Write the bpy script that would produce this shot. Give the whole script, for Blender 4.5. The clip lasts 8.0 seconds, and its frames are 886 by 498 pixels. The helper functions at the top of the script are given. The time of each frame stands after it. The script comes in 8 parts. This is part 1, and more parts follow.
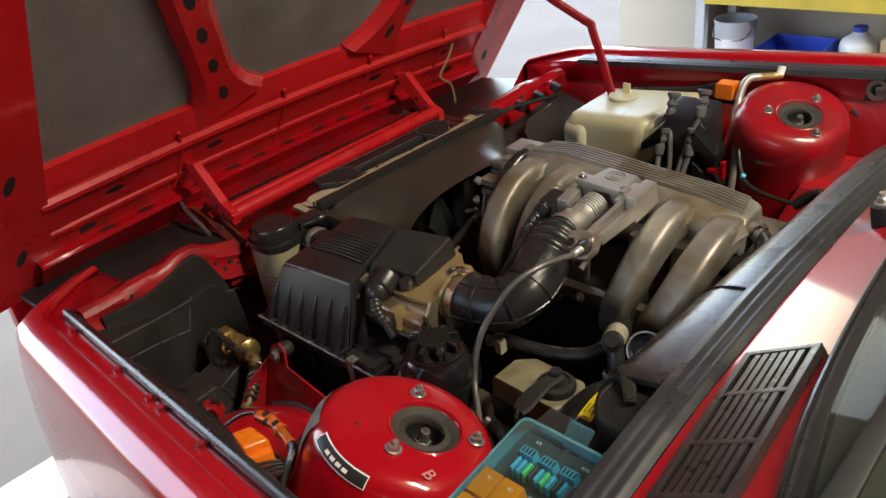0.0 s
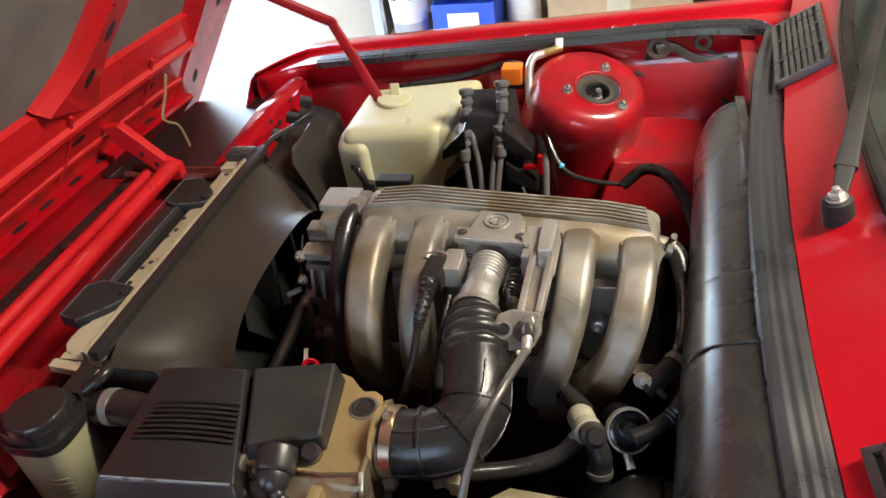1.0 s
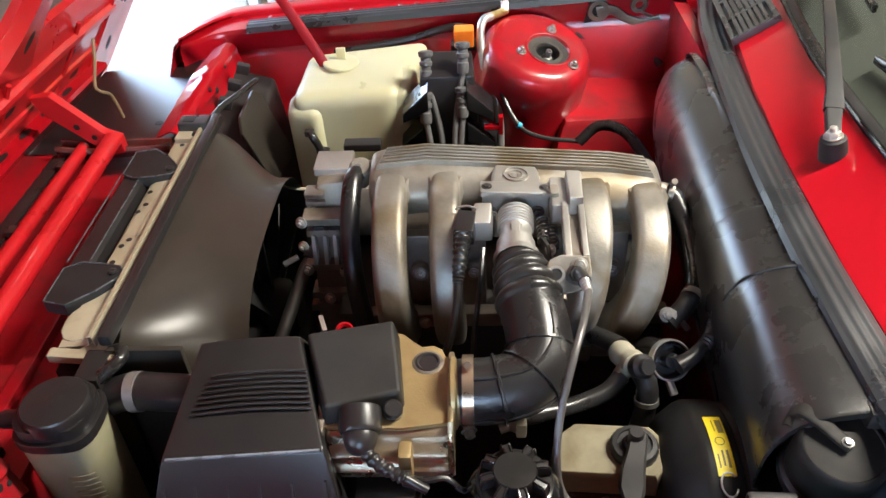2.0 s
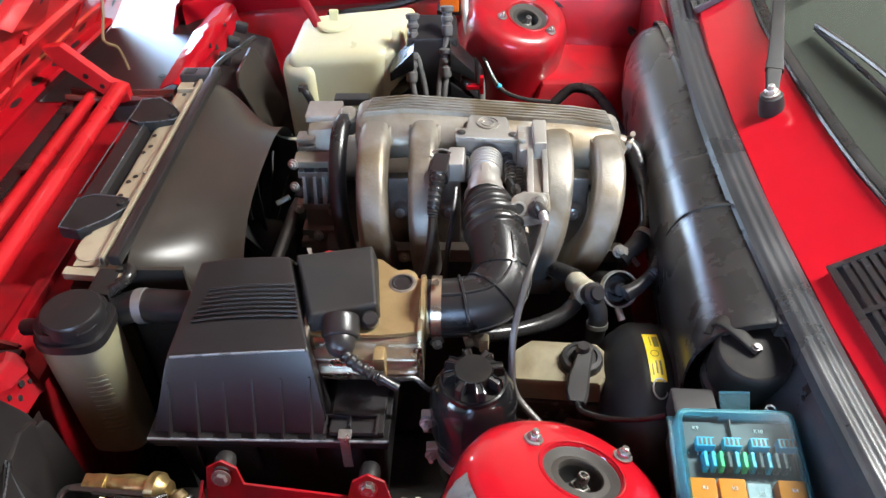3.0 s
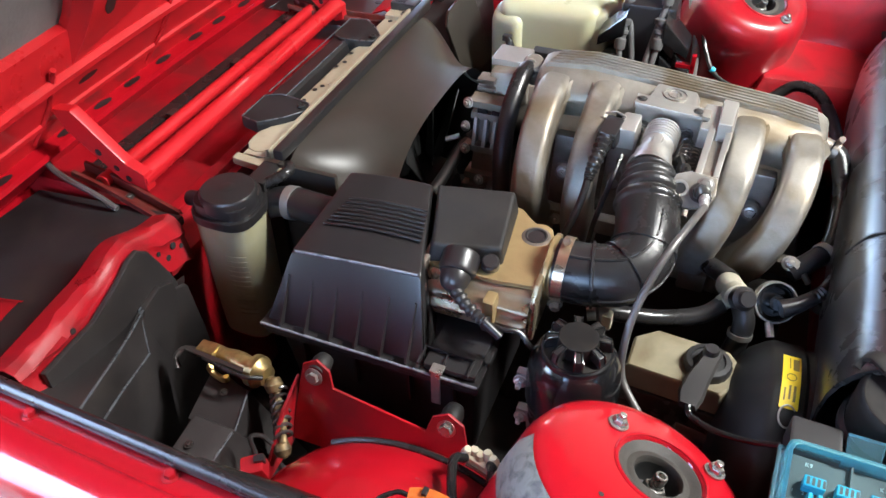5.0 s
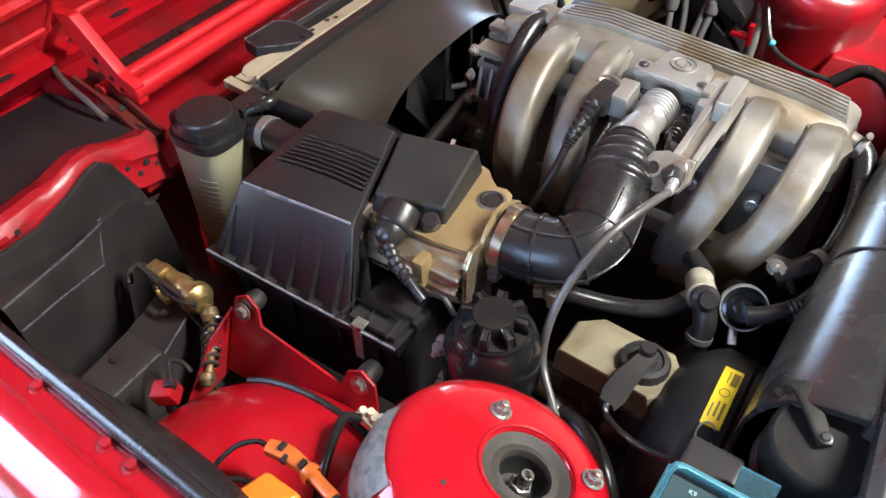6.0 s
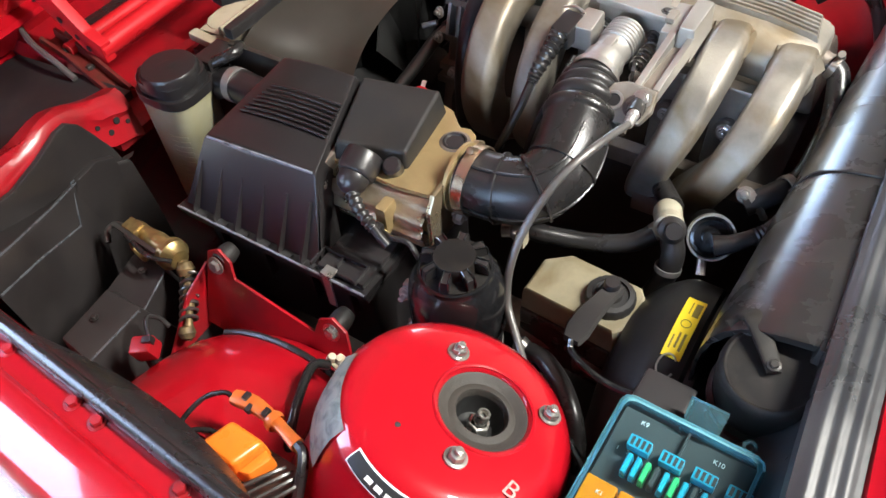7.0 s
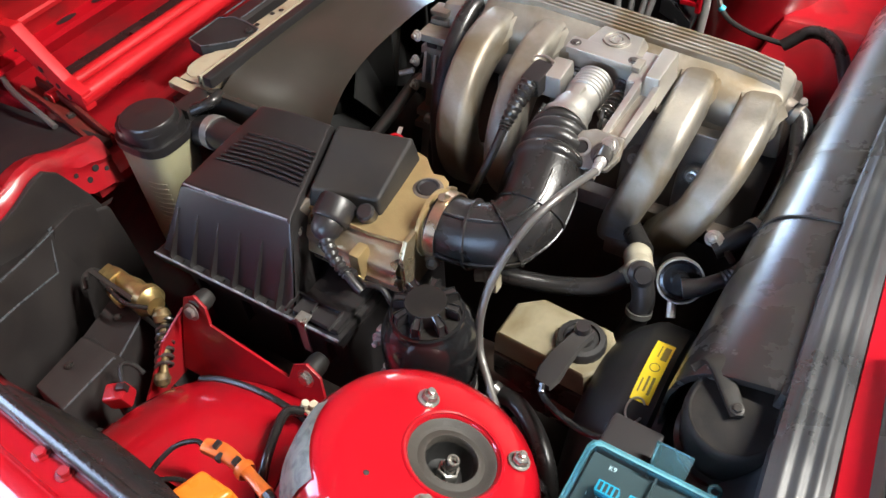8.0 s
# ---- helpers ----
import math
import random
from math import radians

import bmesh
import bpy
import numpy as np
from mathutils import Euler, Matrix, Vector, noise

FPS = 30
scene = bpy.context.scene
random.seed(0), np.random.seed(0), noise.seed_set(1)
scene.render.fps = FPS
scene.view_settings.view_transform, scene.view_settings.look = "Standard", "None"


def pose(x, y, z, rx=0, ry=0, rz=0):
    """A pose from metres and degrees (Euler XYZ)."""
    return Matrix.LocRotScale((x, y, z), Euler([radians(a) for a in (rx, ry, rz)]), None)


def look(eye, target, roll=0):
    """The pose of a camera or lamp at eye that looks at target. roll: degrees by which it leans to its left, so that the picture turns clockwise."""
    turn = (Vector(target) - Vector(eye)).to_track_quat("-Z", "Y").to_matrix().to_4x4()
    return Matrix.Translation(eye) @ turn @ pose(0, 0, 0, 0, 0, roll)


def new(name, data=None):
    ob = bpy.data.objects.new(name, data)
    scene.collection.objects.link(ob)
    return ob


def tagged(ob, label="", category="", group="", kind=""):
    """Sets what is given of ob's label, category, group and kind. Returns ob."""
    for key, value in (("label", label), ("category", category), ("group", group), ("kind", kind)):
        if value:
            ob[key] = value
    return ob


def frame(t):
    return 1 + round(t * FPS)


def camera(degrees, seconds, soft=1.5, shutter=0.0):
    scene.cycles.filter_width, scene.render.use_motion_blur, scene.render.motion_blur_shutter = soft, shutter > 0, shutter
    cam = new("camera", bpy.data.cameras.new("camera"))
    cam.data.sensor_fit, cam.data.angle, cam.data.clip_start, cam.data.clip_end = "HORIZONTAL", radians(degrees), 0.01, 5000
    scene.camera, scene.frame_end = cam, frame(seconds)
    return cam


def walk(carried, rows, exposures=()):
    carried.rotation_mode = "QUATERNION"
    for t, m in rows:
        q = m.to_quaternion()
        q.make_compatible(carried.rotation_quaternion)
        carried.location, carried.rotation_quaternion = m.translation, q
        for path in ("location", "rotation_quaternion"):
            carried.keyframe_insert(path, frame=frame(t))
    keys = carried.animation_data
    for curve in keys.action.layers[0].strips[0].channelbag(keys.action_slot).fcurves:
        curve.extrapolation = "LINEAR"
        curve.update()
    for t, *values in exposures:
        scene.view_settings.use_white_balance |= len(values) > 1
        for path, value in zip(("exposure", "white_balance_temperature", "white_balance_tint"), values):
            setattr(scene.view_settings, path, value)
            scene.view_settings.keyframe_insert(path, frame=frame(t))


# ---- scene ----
cam = camera(59.6, 8.0)
METRES = 1.40230
BASE = pose(0.4974, -0.9325, 1.4005, -29.642, 6.763, 42.532)
ROWS = [
    (0.0, 0.0, 0.0, 0.0, -0.0, 0.0, -0.0),
    (0.5, -0.0565, 0.1224, 0.0788, -12.67, -3.15, 8.41),
    (1.0, -0.1332, 0.234, 0.1415, -24.97, -6.28, 15.1),
    (2.5, -0.3262, 0.2985, 0.1642, -39.55, -12.85, 16.09),
    (3.0, -0.3276, 0.2414, 0.1437, -38.33, -13.12, 15.3),
    (3.5, -0.3097, 0.1927, 0.1175, -35.79, -12.49, 14.33),
    (4.0, -0.3069, 0.1809, 0.113, -32.49, -11.7, 12.6),
    (4.5, -0.3216, 0.2155, 0.1092, -27.23, -11.04, 9.88),
    (6.0, -0.1383, 0.2287, 0.0926, -11.03, -14.7, -0.6),
    (6.5, -0.112, 0.2227, 0.0938, -9.73, -17.45, 0.76),
    (7.0, -0.0975, 0.2219, 0.0952, -10.47, -19.19, 2.6),
    (7.5, -0.0898, 0.2187, 0.0953, -11.64, -19.53, 3.48),
    (8.0, -0.0859, 0.2147, 0.1022, -11.34, -16.44, 2.76),
]
EXPOSURES = [(0.0, 3.4, 7200, 8), (0.5, 3.8, 7000, 8), (1.0, 4.1, 6900, 8), (2.5, 4.62, 6100, 8), (4.0, 4.74, 5700, 8), (8.0, 4.74, 6100, 8)]
walk(cam, [(t, BASE @ pose(METRES * x, METRES * y, METRES * z, 90 + pitch, roll, yaw)) for t, x, y, z, yaw, pitch, roll in ROWS], EXPOSURES)

# ---- world, sun, added ceiling light ----
world = bpy.data.worlds.new("sky")
world.use_nodes = True
scene.world = world
_n, _l = world.node_tree.nodes, world.node_tree.links
_sky = _n.new("ShaderNodeTexSky")
_sky.sky_type, _sky.sun_disc = "NISHITA", False
_sky.dust_density, _sky.air_density = 2.5, 1.0
_sky.sun_elevation, _sky.sun_rotation = radians(72), radians(-76)
_n["Background"].inputs[1].default_value = 0.15
_l.new(_sky.outputs[0], _n["Background"].inputs[0])

sun = new("sun", bpy.data.lights.new("sun", "SUN"))
sun.data.energy, sun.data.angle, sun.data.color = 0.4, radians(1.5), (1.0, 0.95, 0.87)
sun.matrix_world = look((-2.0, 0.5, 6.4), (0, 0, 0))


# Unseen ceiling light, added for the bay and set back to brighten the hood.
lamp = new("added_tube_light", bpy.data.lights.new("added_tube_light", "AREA"))
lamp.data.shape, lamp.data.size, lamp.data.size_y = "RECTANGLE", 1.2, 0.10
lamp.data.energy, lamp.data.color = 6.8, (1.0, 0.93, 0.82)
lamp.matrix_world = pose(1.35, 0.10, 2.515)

# ---- materials ----
def material(name, colour, rough=0.5, metal=0.0, coat=0.0, grain=0.0, grain_size=400.0, blotch=0.15, blotch_size=9.0,
             stain=None, stain_amount=0.0, stain_size=14.0, spec=0.5, sub=0.0, each=0.0, rough_var=0.12, coat_ior=1.5, coat_rough=0.06, stain_from=0.48, stain_to=0.72):
    """A surface with blotches and dirt at a large scale and grain at a small one."""
    m = bpy.data.materials.new(name)
    m.use_nodes = True
    n, l = m.node_tree.nodes, m.node_tree.links
    b = n["Principled BSDF"]
    co = n.new("ShaderNodeTexCoord")
    big = n.new("ShaderNodeTexNoise")
    big.inputs["Scale"].default_value, big.inputs["Detail"].default_value, big.inputs["Roughness"].default_value = blotch_size, 6, 0.62
    l.new(co.outputs["Object"], big.inputs["Vector"])
    tone = n.new("ShaderNodeMapRange")
    tone.inputs[1].default_value, tone.inputs[2].default_value = 0.3, 0.7
    tone.inputs[3].default_value, tone.inputs[4].default_value = 1 - blotch, 1 + blotch
    l.new(big.outputs["Fac"], tone.inputs[0])
    mul = n.new("ShaderNodeVectorMath")
    mul.operation = "SCALE"
    mul.inputs[0].default_value = colour
    l.new(tone.outputs[0], mul.inputs["Scale"])
    out = mul.outputs[0]
    if each:
        info = n.new("ShaderNodeObjectInfo")
        r = n.new("ShaderNodeMapRange")
        r.inputs[3].default_value, r.inputs[4].default_value = 1 - each, 1 + each
        l.new(info.outputs["Random"], r.inputs[0])
        m2 = n.new("ShaderNodeVectorMath")
        m2.operation = "SCALE"
        l.new(out, m2.inputs[0])
        l.new(r.outputs[0], m2.inputs["Scale"])
        out = m2.outputs[0]
    if stain:
        sn = n.new("ShaderNodeTexNoise")
        sn.inputs["Scale"].default_value, sn.inputs["Detail"].default_value, sn.inputs["Distortion"].default_value = stain_size, 8, 0.6
        l.new(co.outputs["Object"], sn.inputs["Vector"])
        ramp = n.new("ShaderNodeMapRange")
        ramp.inputs[1].default_value, ramp.inputs[2].default_value = stain_from, stain_to
        ramp.inputs[3].default_value, ramp.inputs[4].default_value = 0, stain_amount
        l.new(sn.outputs["Fac"], ramp.inputs[0])
        mix = n.new("ShaderNodeMix")
        mix.data_type = "RGBA"
        l.new(ramp.outputs[0], mix.inputs["Factor"])
        l.new(out, mix.inputs["A"])
        mix.inputs["B"].default_value = (*stain, 1)
        out = mix.outputs["Result"]
    l.new(out, b.inputs["Base Color"])
    rr = n.new("ShaderNodeMapRange")
    rr.inputs[1].default_value, rr.inputs[2].default_value = 0.3, 0.7
    rr.inputs[3].default_value, rr.inputs[4].default_value = max(0.03, rough - rough_var), min(1, rough + rough_var)
    l.new(big.outputs["Fac"], rr.inputs[0])
    l.new(rr.outputs[0], b.inputs["Roughness"])
    b.inputs["Metallic"].default_value = metal
    b.inputs["Coat Weight"].default_value = coat
    b.inputs["Coat Roughness"].default_value = coat_rough
    b.inputs["Coat IOR"].default_value = coat_ior
    b.inputs["Specular IOR Level"].default_value = spec
    if sub:
        b.inputs["Subsurface Weight"].default_value = sub
        b.inputs["Subsurface Radius"].default_value = (0.03, 0.025, 0.012)
        b.inputs["Subsurface Scale"].default_value = 1.0
    if grain:
        fine = n.new("ShaderNodeTexNoise")
        fine.inputs["Scale"].default_value, fine.inputs["Detail"].default_value = grain_size, 3
        l.new(co.outputs["Object"], fine.inputs["Vector"])
        bump = n.new("ShaderNodeBump")
        bump.inputs["Strength"].default_value, bump.inputs["Distance"].default_value = grain, 0.001
        l.new(fine.outputs["Fac"], bump.inputs["Height"])
        l.new(bump.outputs[0], b.inputs["Normal"])
    return m


RED = material("red_paint", (0.38, 0.004, 0.011), 0.30, coat=1.0, spec=0.12, blotch=0.06, rough_var=0.015, coat_ior=1.5)
# Blotches hold dirt, plus the far inner wing's shade put into the colour.
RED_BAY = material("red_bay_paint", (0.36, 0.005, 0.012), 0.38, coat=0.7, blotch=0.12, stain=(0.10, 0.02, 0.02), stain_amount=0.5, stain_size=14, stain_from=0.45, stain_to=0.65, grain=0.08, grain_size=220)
# Brighter copy of the red; light on the hood frame put into colour.
RED_HOOD_LIT = material("red_hood_frame_lit", (0.56, 0.012, 0.018), 0.34, coat=0.8, blotch=0.10, blotch_size=5, stain=(0.32, 0.014, 0.012), stain_amount=0.4, stain_size=7)
BLACK = material("black_plastic", (0.019, 0.0175, 0.0180), 0.34, spec=0.55, grain=0.0, grain_size=900, blotch=0.2, stain=(0.028, 0.025, 0.023), stain_amount=0.25, stain_size=8, rough_var=0.015)
# Wear on the radiator caps; on the headlamp cover folds a painted glint.
WORN_GLINT_EDGE = material("worn_glint_edge", (0.075, 0.082, 0.092), 0.3, spec=0.7, blotch=0.3, blotch_size=40)
# Pale blue-grey puts the sky's glint on the air box edges into colour.
EDGE_SHINE = material("pale_edge_glint", (0.19, 0.21, 0.24), 0.3, spec=0.7, blotch=0.3, blotch_size=40)
BLACK_MATT = material("matt_black_plastic", (0.017, 0.0165, 0.017), 0.55, spec=0.35, grain=0.08, grain_size=900, blotch=0.3, stain=(0.035, 0.03, 0.025), stain_amount=0.5)
BLACK_GLOSS = material("gloss_black_paint", (0.010, 0.010, 0.011), 0.2, coat=0.4, blotch=0.3, grain=0.05, rough_var=0.07)
LAMPBACK = material("dull_black_lamp_housing", (0.024, 0.021, 0.021), 0.45, spec=0.45, grain=0.06, grain_size=500, blotch=0.25, stain=(0.04, 0.034, 0.03), stain_amount=0.5, stain_size=20)
ORANGE_DULL = material("dusty_orange_plastic", (0.62, 0.14, 0.02), 0.45, blotch=0.2, stain=(0.30, 0.09, 0.02), stain_amount=0.6, stain_size=60)
SHROUD = material("shroud_plastic", (0.036, 0.031, 0.025), 0.33, blotch=0.2, rough_var=0.02)
DUCT = material("duct_plastic", (0.020, 0.019, 0.0185), 0.28, spec=0.8, coat=0.45, coat_rough=0.34, blotch=0.25, blotch_size=12, rough_var=0.03, grain=0.06, grain_size=600, stain=(0.035, 0.031, 0.028), stain_amount=0.4, stain_size=22)
RUBBER = material("black_rubber", (0.019, 0.018, 0.018), 0.3, grain=0.25, grain_size=500, blotch=0.25)
DUSTY = material("dusty_mount_rubber", (0.042, 0.037, 0.031), 0.75, grain=0.4, grain_size=500, blotch=0.3, stain=(0.03, 0.028, 0.026), stain_amount=0.6, stain_size=60)
SEAL = material("grey_rubber_seal", (0.026, 0.028, 0.031), 0.32, spec=0.8, grain=0.04, grain_size=300, blotch=0.2)
CAP = material("dusty_black_cap", (0.011, 0.0098, 0.009), 0.62, spec=0.18, grain=0.1, grain_size=700, blotch=0.25, stain=(0.032, 0.027, 0.022), stain_amount=0.5, stain_size=40)
SERVO = material("satin_black_servo_paint", (0.012, 0.012, 0.012), 0.42, spec=0.25, blotch=0.3, stain=(0.022, 0.020, 0.017), stain_amount=0.5, stain_size=24)
# Dark from the fluid inside and from side shade put into the colour.
FLUID_SHADE = material("fluid_shade_plastic", (0.035, 0.031, 0.026), 0.28, blotch=0.3, stain=(0.06, 0.05, 0.035), stain_amount=0.6, stain_size=30)
PRINT_GREY = material("faded_print", (0.22, 0.17, 0.03), 0.5, blotch=0.2)
PAD = material("hood_insulation", (0.17, 0.163, 0.16), 0.9, grain=0.6, grain_size=160, blotch=0.2)
ALU = material("cast_aluminium", (0.275, 0.255, 0.22), 0.47, metal=0.58, grain=0.28, grain_size=240, blotch=0.28, blotch_size=18, stain=(0.17, 0.12, 0.055), stain_amount=0.75, stain_size=13, stain_from=0.47, stain_to=0.66, rough_var=0.12)
ALU_CLEAN = material("machined_aluminium", (0.44, 0.425, 0.395), 0.44, metal=0.8, grain=0.2, grain_size=500, blotch=0.12, stain=(0.3, 0.25, 0.2), stain_amount=0.3)
ALU_DARK = material("grimy_aluminium", (0.27, 0.235, 0.20), 0.48, metal=0.7, grain=0.4, grain_size=400, blotch=0.3, stain=(0.10, 0.07, 0.05), stain_amount=0.7)
COPPER = material("coppery_clamp", (0.52, 0.40, 0.28), 0.30, metal=0.9, blotch=0.2, stain=(0.45, 0.42, 0.38), stain_amount=0.6, stain_size=40)
FLUTED = material("pale_chromated_alloy", (0.39, 0.325, 0.23), 0.32, metal=0.75, grain=0.25, grain_size=350, blotch=0.25, blotch_size=30, stain=(0.30, 0.22, 0.10), stain_amount=0.7, stain_size=26)
GOLD = material("chromated_alloy", (0.40, 0.295, 0.14), 0.40, metal=0.55, grain=0.2, grain_size=350, blotch=0.2, stain=(0.26, 0.17, 0.07), stain_amount=0.5, stain_size=18)
BRASS = material("yellow_zinc", (0.48, 0.36, 0.15), 0.38, metal=0.85, blotch=0.3, stain=(0.14, 0.09, 0.04), stain_amount=0.7, stain_size=60)
RUST_BRASS = material("grubby_yellow_zinc", (0.20, 0.145, 0.07), 0.5, metal=0.6, blotch=0.35, blotch_size=60, stain=(0.05, 0.04, 0.03), stain_amount=0.8, stain_size=90)
STEEL = material("zinc_steel", (0.47, 0.46, 0.43), 0.32, metal=0.8, blotch=0.2, stain=(0.25, 0.2, 0.15), stain_amount=0.4, stain_size=90)
DARK_STEEL = material("dark_steel", (0.12, 0.115, 0.11), 0.35, metal=0.8, blotch=0.3)
CREAM = material("cream_tank_plastic", (0.55, 0.535, 0.345), 0.38, sub=0.25, blotch=0.06, blotch_size=6, grain=0.05, stain=(0.62, 0.55, 0.30), stain_amount=0.3, stain_size=6)
OLIVE = material("aged_tank_plastic", (0.33, 0.315, 0.20), 0.40, sub=0.15, blotch=0.12, grain=0.06, stain=(0.30, 0.27, 0.13), stain_amount=0.5)
BEIGE = material("beige_radiator_tank", (0.40, 0.35, 0.245), 0.5, blotch=0.12, stain=(0.28, 0.22, 0.14), stain_amount=0.55, stain_size=25, grain=0.15)
RESERVOIR = material("frosted_reservoir", (0.23, 0.205, 0.135), 0.42, sub=0.1, blotch=0.25, blotch_size=14, stain=(0.12, 0.09, 0.045), stain_amount=0.8, stain_size=16, stain_from=0.46, stain_to=0.66)
ORANGE = material("orange_plastic", (0.86, 0.20, 0.015), 0.36, blotch=0.1, stain=(0.45, 0.11, 0.02), stain_amount=0.3, stain_size=40, sub=0.1)
RELAY = material("orange_relay_plastic", (0.78, 0.24, 0.004), 0.55, blotch=0.06, each=0.07, spec=0.15)
YELLOW = material("yellow_label_film", (0.90, 0.68, 0.02), 0.4, blotch=0.05)
BONE = material("bone_plastic", (0.27, 0.25, 0.19), 0.45, blotch=0.2, stain=(0.2, 0.18, 0.14), stain_amount=0.5, stain_size=60)
WHITE = material("white_print", (0.82, 0.82, 0.80), 0.5, blotch=0.05)
FADED = material("faded_white_stencil", (0.55, 0.30, 0.27), 0.55, blotch=0.3, stain=(0.35, 0.05, 0.05), stain_amount=0.8, stain_size=200)
INK = material("black_print", (0.015, 0.015, 0.015), 0.5, blotch=0.1)
FOIL = material("worn_foil_label", (0.20, 0.182, 0.15), 0.6, metal=0.0, stain=(0.05, 0.045, 0.04), stain_amount=1.0, stain_size=70, blotch=0.2)
FUSE_BLUE = material("blue_fuse_plastic", (0.04, 0.42, 0.62), 0.35, blotch=0.05)
FUSE_GREEN = material("green_fuse_plastic", (0.08, 0.62, 0.20), 0.35, blotch=0.05)
FUSE_GREY = material("grey_relay_plastic", (0.30, 0.36, 0.38), 0.4, blotch=0.05)
BOARD = material("fuse_board", (0.045, 0.05, 0.052), 0.5, blotch=0.15)
LEAD = material("grey_ignition_lead", (0.10, 0.10, 0.10), 0.45, blotch=0.15)
PALE_HOSE = material("pale_hose", (0.55, 0.50, 0.36), 0.45, blotch=0.15)
RUST_RED = material("rusty_red_steel", (0.13, 0.018, 0.014), 0.5, blotch=0.35, blotch_size=30, stain=(0.07, 0.035, 0.025), stain_amount=0.7, stain_size=40, grain=0.2, grain_size=200)
TAN_WIRE = material("tan_wire_sleeve", (0.22, 0.15, 0.08), 0.5, blotch=0.25)
CABLE = material("cable_sheath", (0.11, 0.105, 0.10), 0.35, metal=0.3, blotch=0.15)
CLIP_GREY = material("galvanised_bracket", (0.42, 0.41, 0.40), 0.4, metal=0.6, blotch=0.2, stain=(0.2, 0.17, 0.14), stain_amount=0.4)
DARK = material("grimy_engine_metal", (0.034, 0.030, 0.027), 0.6, metal=0.2, grain=0.4, grain_size=150, blotch=0.4, stain=(0.05, 0.04, 0.03), stain_amount=0.5)
FLOOR = material("concrete_floor", (0.15, 0.147, 0.142), 0.6, grain=0.5, grain_size=90, blotch=0.16, blotch_size=1.6, stain=(0.10, 0.095, 0.09), stain_amount=0.5, stain_size=1.1)
DRIVE = material("weathered_driveway_concrete", (0.045, 0.045, 0.044), 0.8, grain=0.5, grain_size=80, blotch=0.08, blotch_size=1.2)
PLASTER = material("beige_wall_plaster", (0.46, 0.41, 0.33), 0.8, grain=0.3, grain_size=60, blotch=0.08, blotch_size=2, stain=(0.45, 0.40, 0.32), stain_amount=0.35, stain_size=3)
CEILING = material("dark_ceiling_boards", (0.07, 0.062, 0.052), 0.8, blotch=0.05, blotch_size=1)
WOOD = material("plywood", (0.42, 0.30, 0.18), 0.6, blotch=0.2, blotch_size=5, grain=0.2, grain_size=120)
CRATE = material("blue_crate_plastic", (0.03, 0.09, 0.55), 0.4, blotch=0.1)
PAIL = material("grey_pail_plastic", (0.45, 0.47, 0.50), 0.4, blotch=0.1)
JUG = material("white_jug_plastic", (0.76, 0.77, 0.78), 0.4, sub=0.1, blotch=0.08)
SHELF = material("dark_shelf_steel", (0.05, 0.05, 0.055), 0.5, blotch=0.2)
POST = material("pale_steel_post", (0.50, 0.52, 0.54), 0.4, metal=0.5, blotch=0.15)
YELLOW_PAINT = material("yellow_shelf_paint", (0.55, 0.40, 0.05), 0.45, blotch=0.15)
CABIN = material("cabin_trim", (0.03, 0.03, 0.028), 0.7, grain=0.3, blotch=0.2)


# Glow of the added ceiling tube.
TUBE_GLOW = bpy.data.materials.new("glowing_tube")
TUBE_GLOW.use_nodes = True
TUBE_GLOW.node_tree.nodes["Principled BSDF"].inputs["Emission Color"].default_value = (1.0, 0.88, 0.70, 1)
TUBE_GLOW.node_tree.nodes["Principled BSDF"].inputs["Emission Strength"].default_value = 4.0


def clear_material(name, tint, share, rough, milk=0.3):
    """A thin clear pane: tinted see-through with a glossy skin."""
    m = bpy.data.materials.new(name)
    m.use_nodes = True
    n, l = m.node_tree.nodes, m.node_tree.links
    n.remove(n["Principled BSDF"])
    clear, skin, mix = n.new("ShaderNodeBsdfTransparent"), n.new("ShaderNodeBsdfPrincipled"), n.new("ShaderNodeMixShader")
    clear.inputs[0].default_value = (*tint, 1)
    skin.inputs["Base Color"].default_value = (*[c * milk for c in tint], 1)
    skin.inputs["Roughness"].default_value = rough
    skin.inputs["Coat Weight"].default_value = 0.5
    fres, add = n.new("ShaderNodeFresnel"), n.new("ShaderNodeMath")
    add.operation, add.use_clamp = "ADD", True
    add.inputs[1].default_value = share
    l.new(fres.outputs[0], add.inputs[0])
    l.new(add.outputs[0], mix.inputs[0])
    l.new(clear.outputs[0], mix.inputs[1])
    l.new(skin.outputs[0], mix.inputs[2])
    l.new(mix.outputs[0], n["Material Output"].inputs[0])
    return m


TEAL = clear_material("clear_teal_plastic", (0.80, 0.95, 0.98), 0.0, 0.20, 0.1)
TEAL_EDGE = clear_material("teal_plastic_edge", (0.42, 0.80, 0.88), 0.16, 0.15, 0.5)
GLASS = clear_material("windscreen_glass", (0.62, 0.66, 0.60), 0.02, 0.03, 0.19)

# ---- building tools ----
def V(*a):
    return Vector(a)


def finish(bm, sharp=38):
    bmesh.ops.remove_doubles(bm, verts=bm.verts, dist=1e-6)
    bmesh.ops.recalc_face_normals(bm, faces=bm.faces)
    for f in bm.faces:
        f.smooth = True
    for e in bm.edges:
        e.smooth = not (len(e.link_faces) == 2 and e.calc_face_angle(0) > radians(sharp))
    return bm


def mesh_of(name, bm, mat, sharp=38):
    finish(bm, sharp)
    me = bpy.data.meshes.new(name)
    bm.to_mesh(me)
    bm.free()
    me.materials.append(mat)
    return me


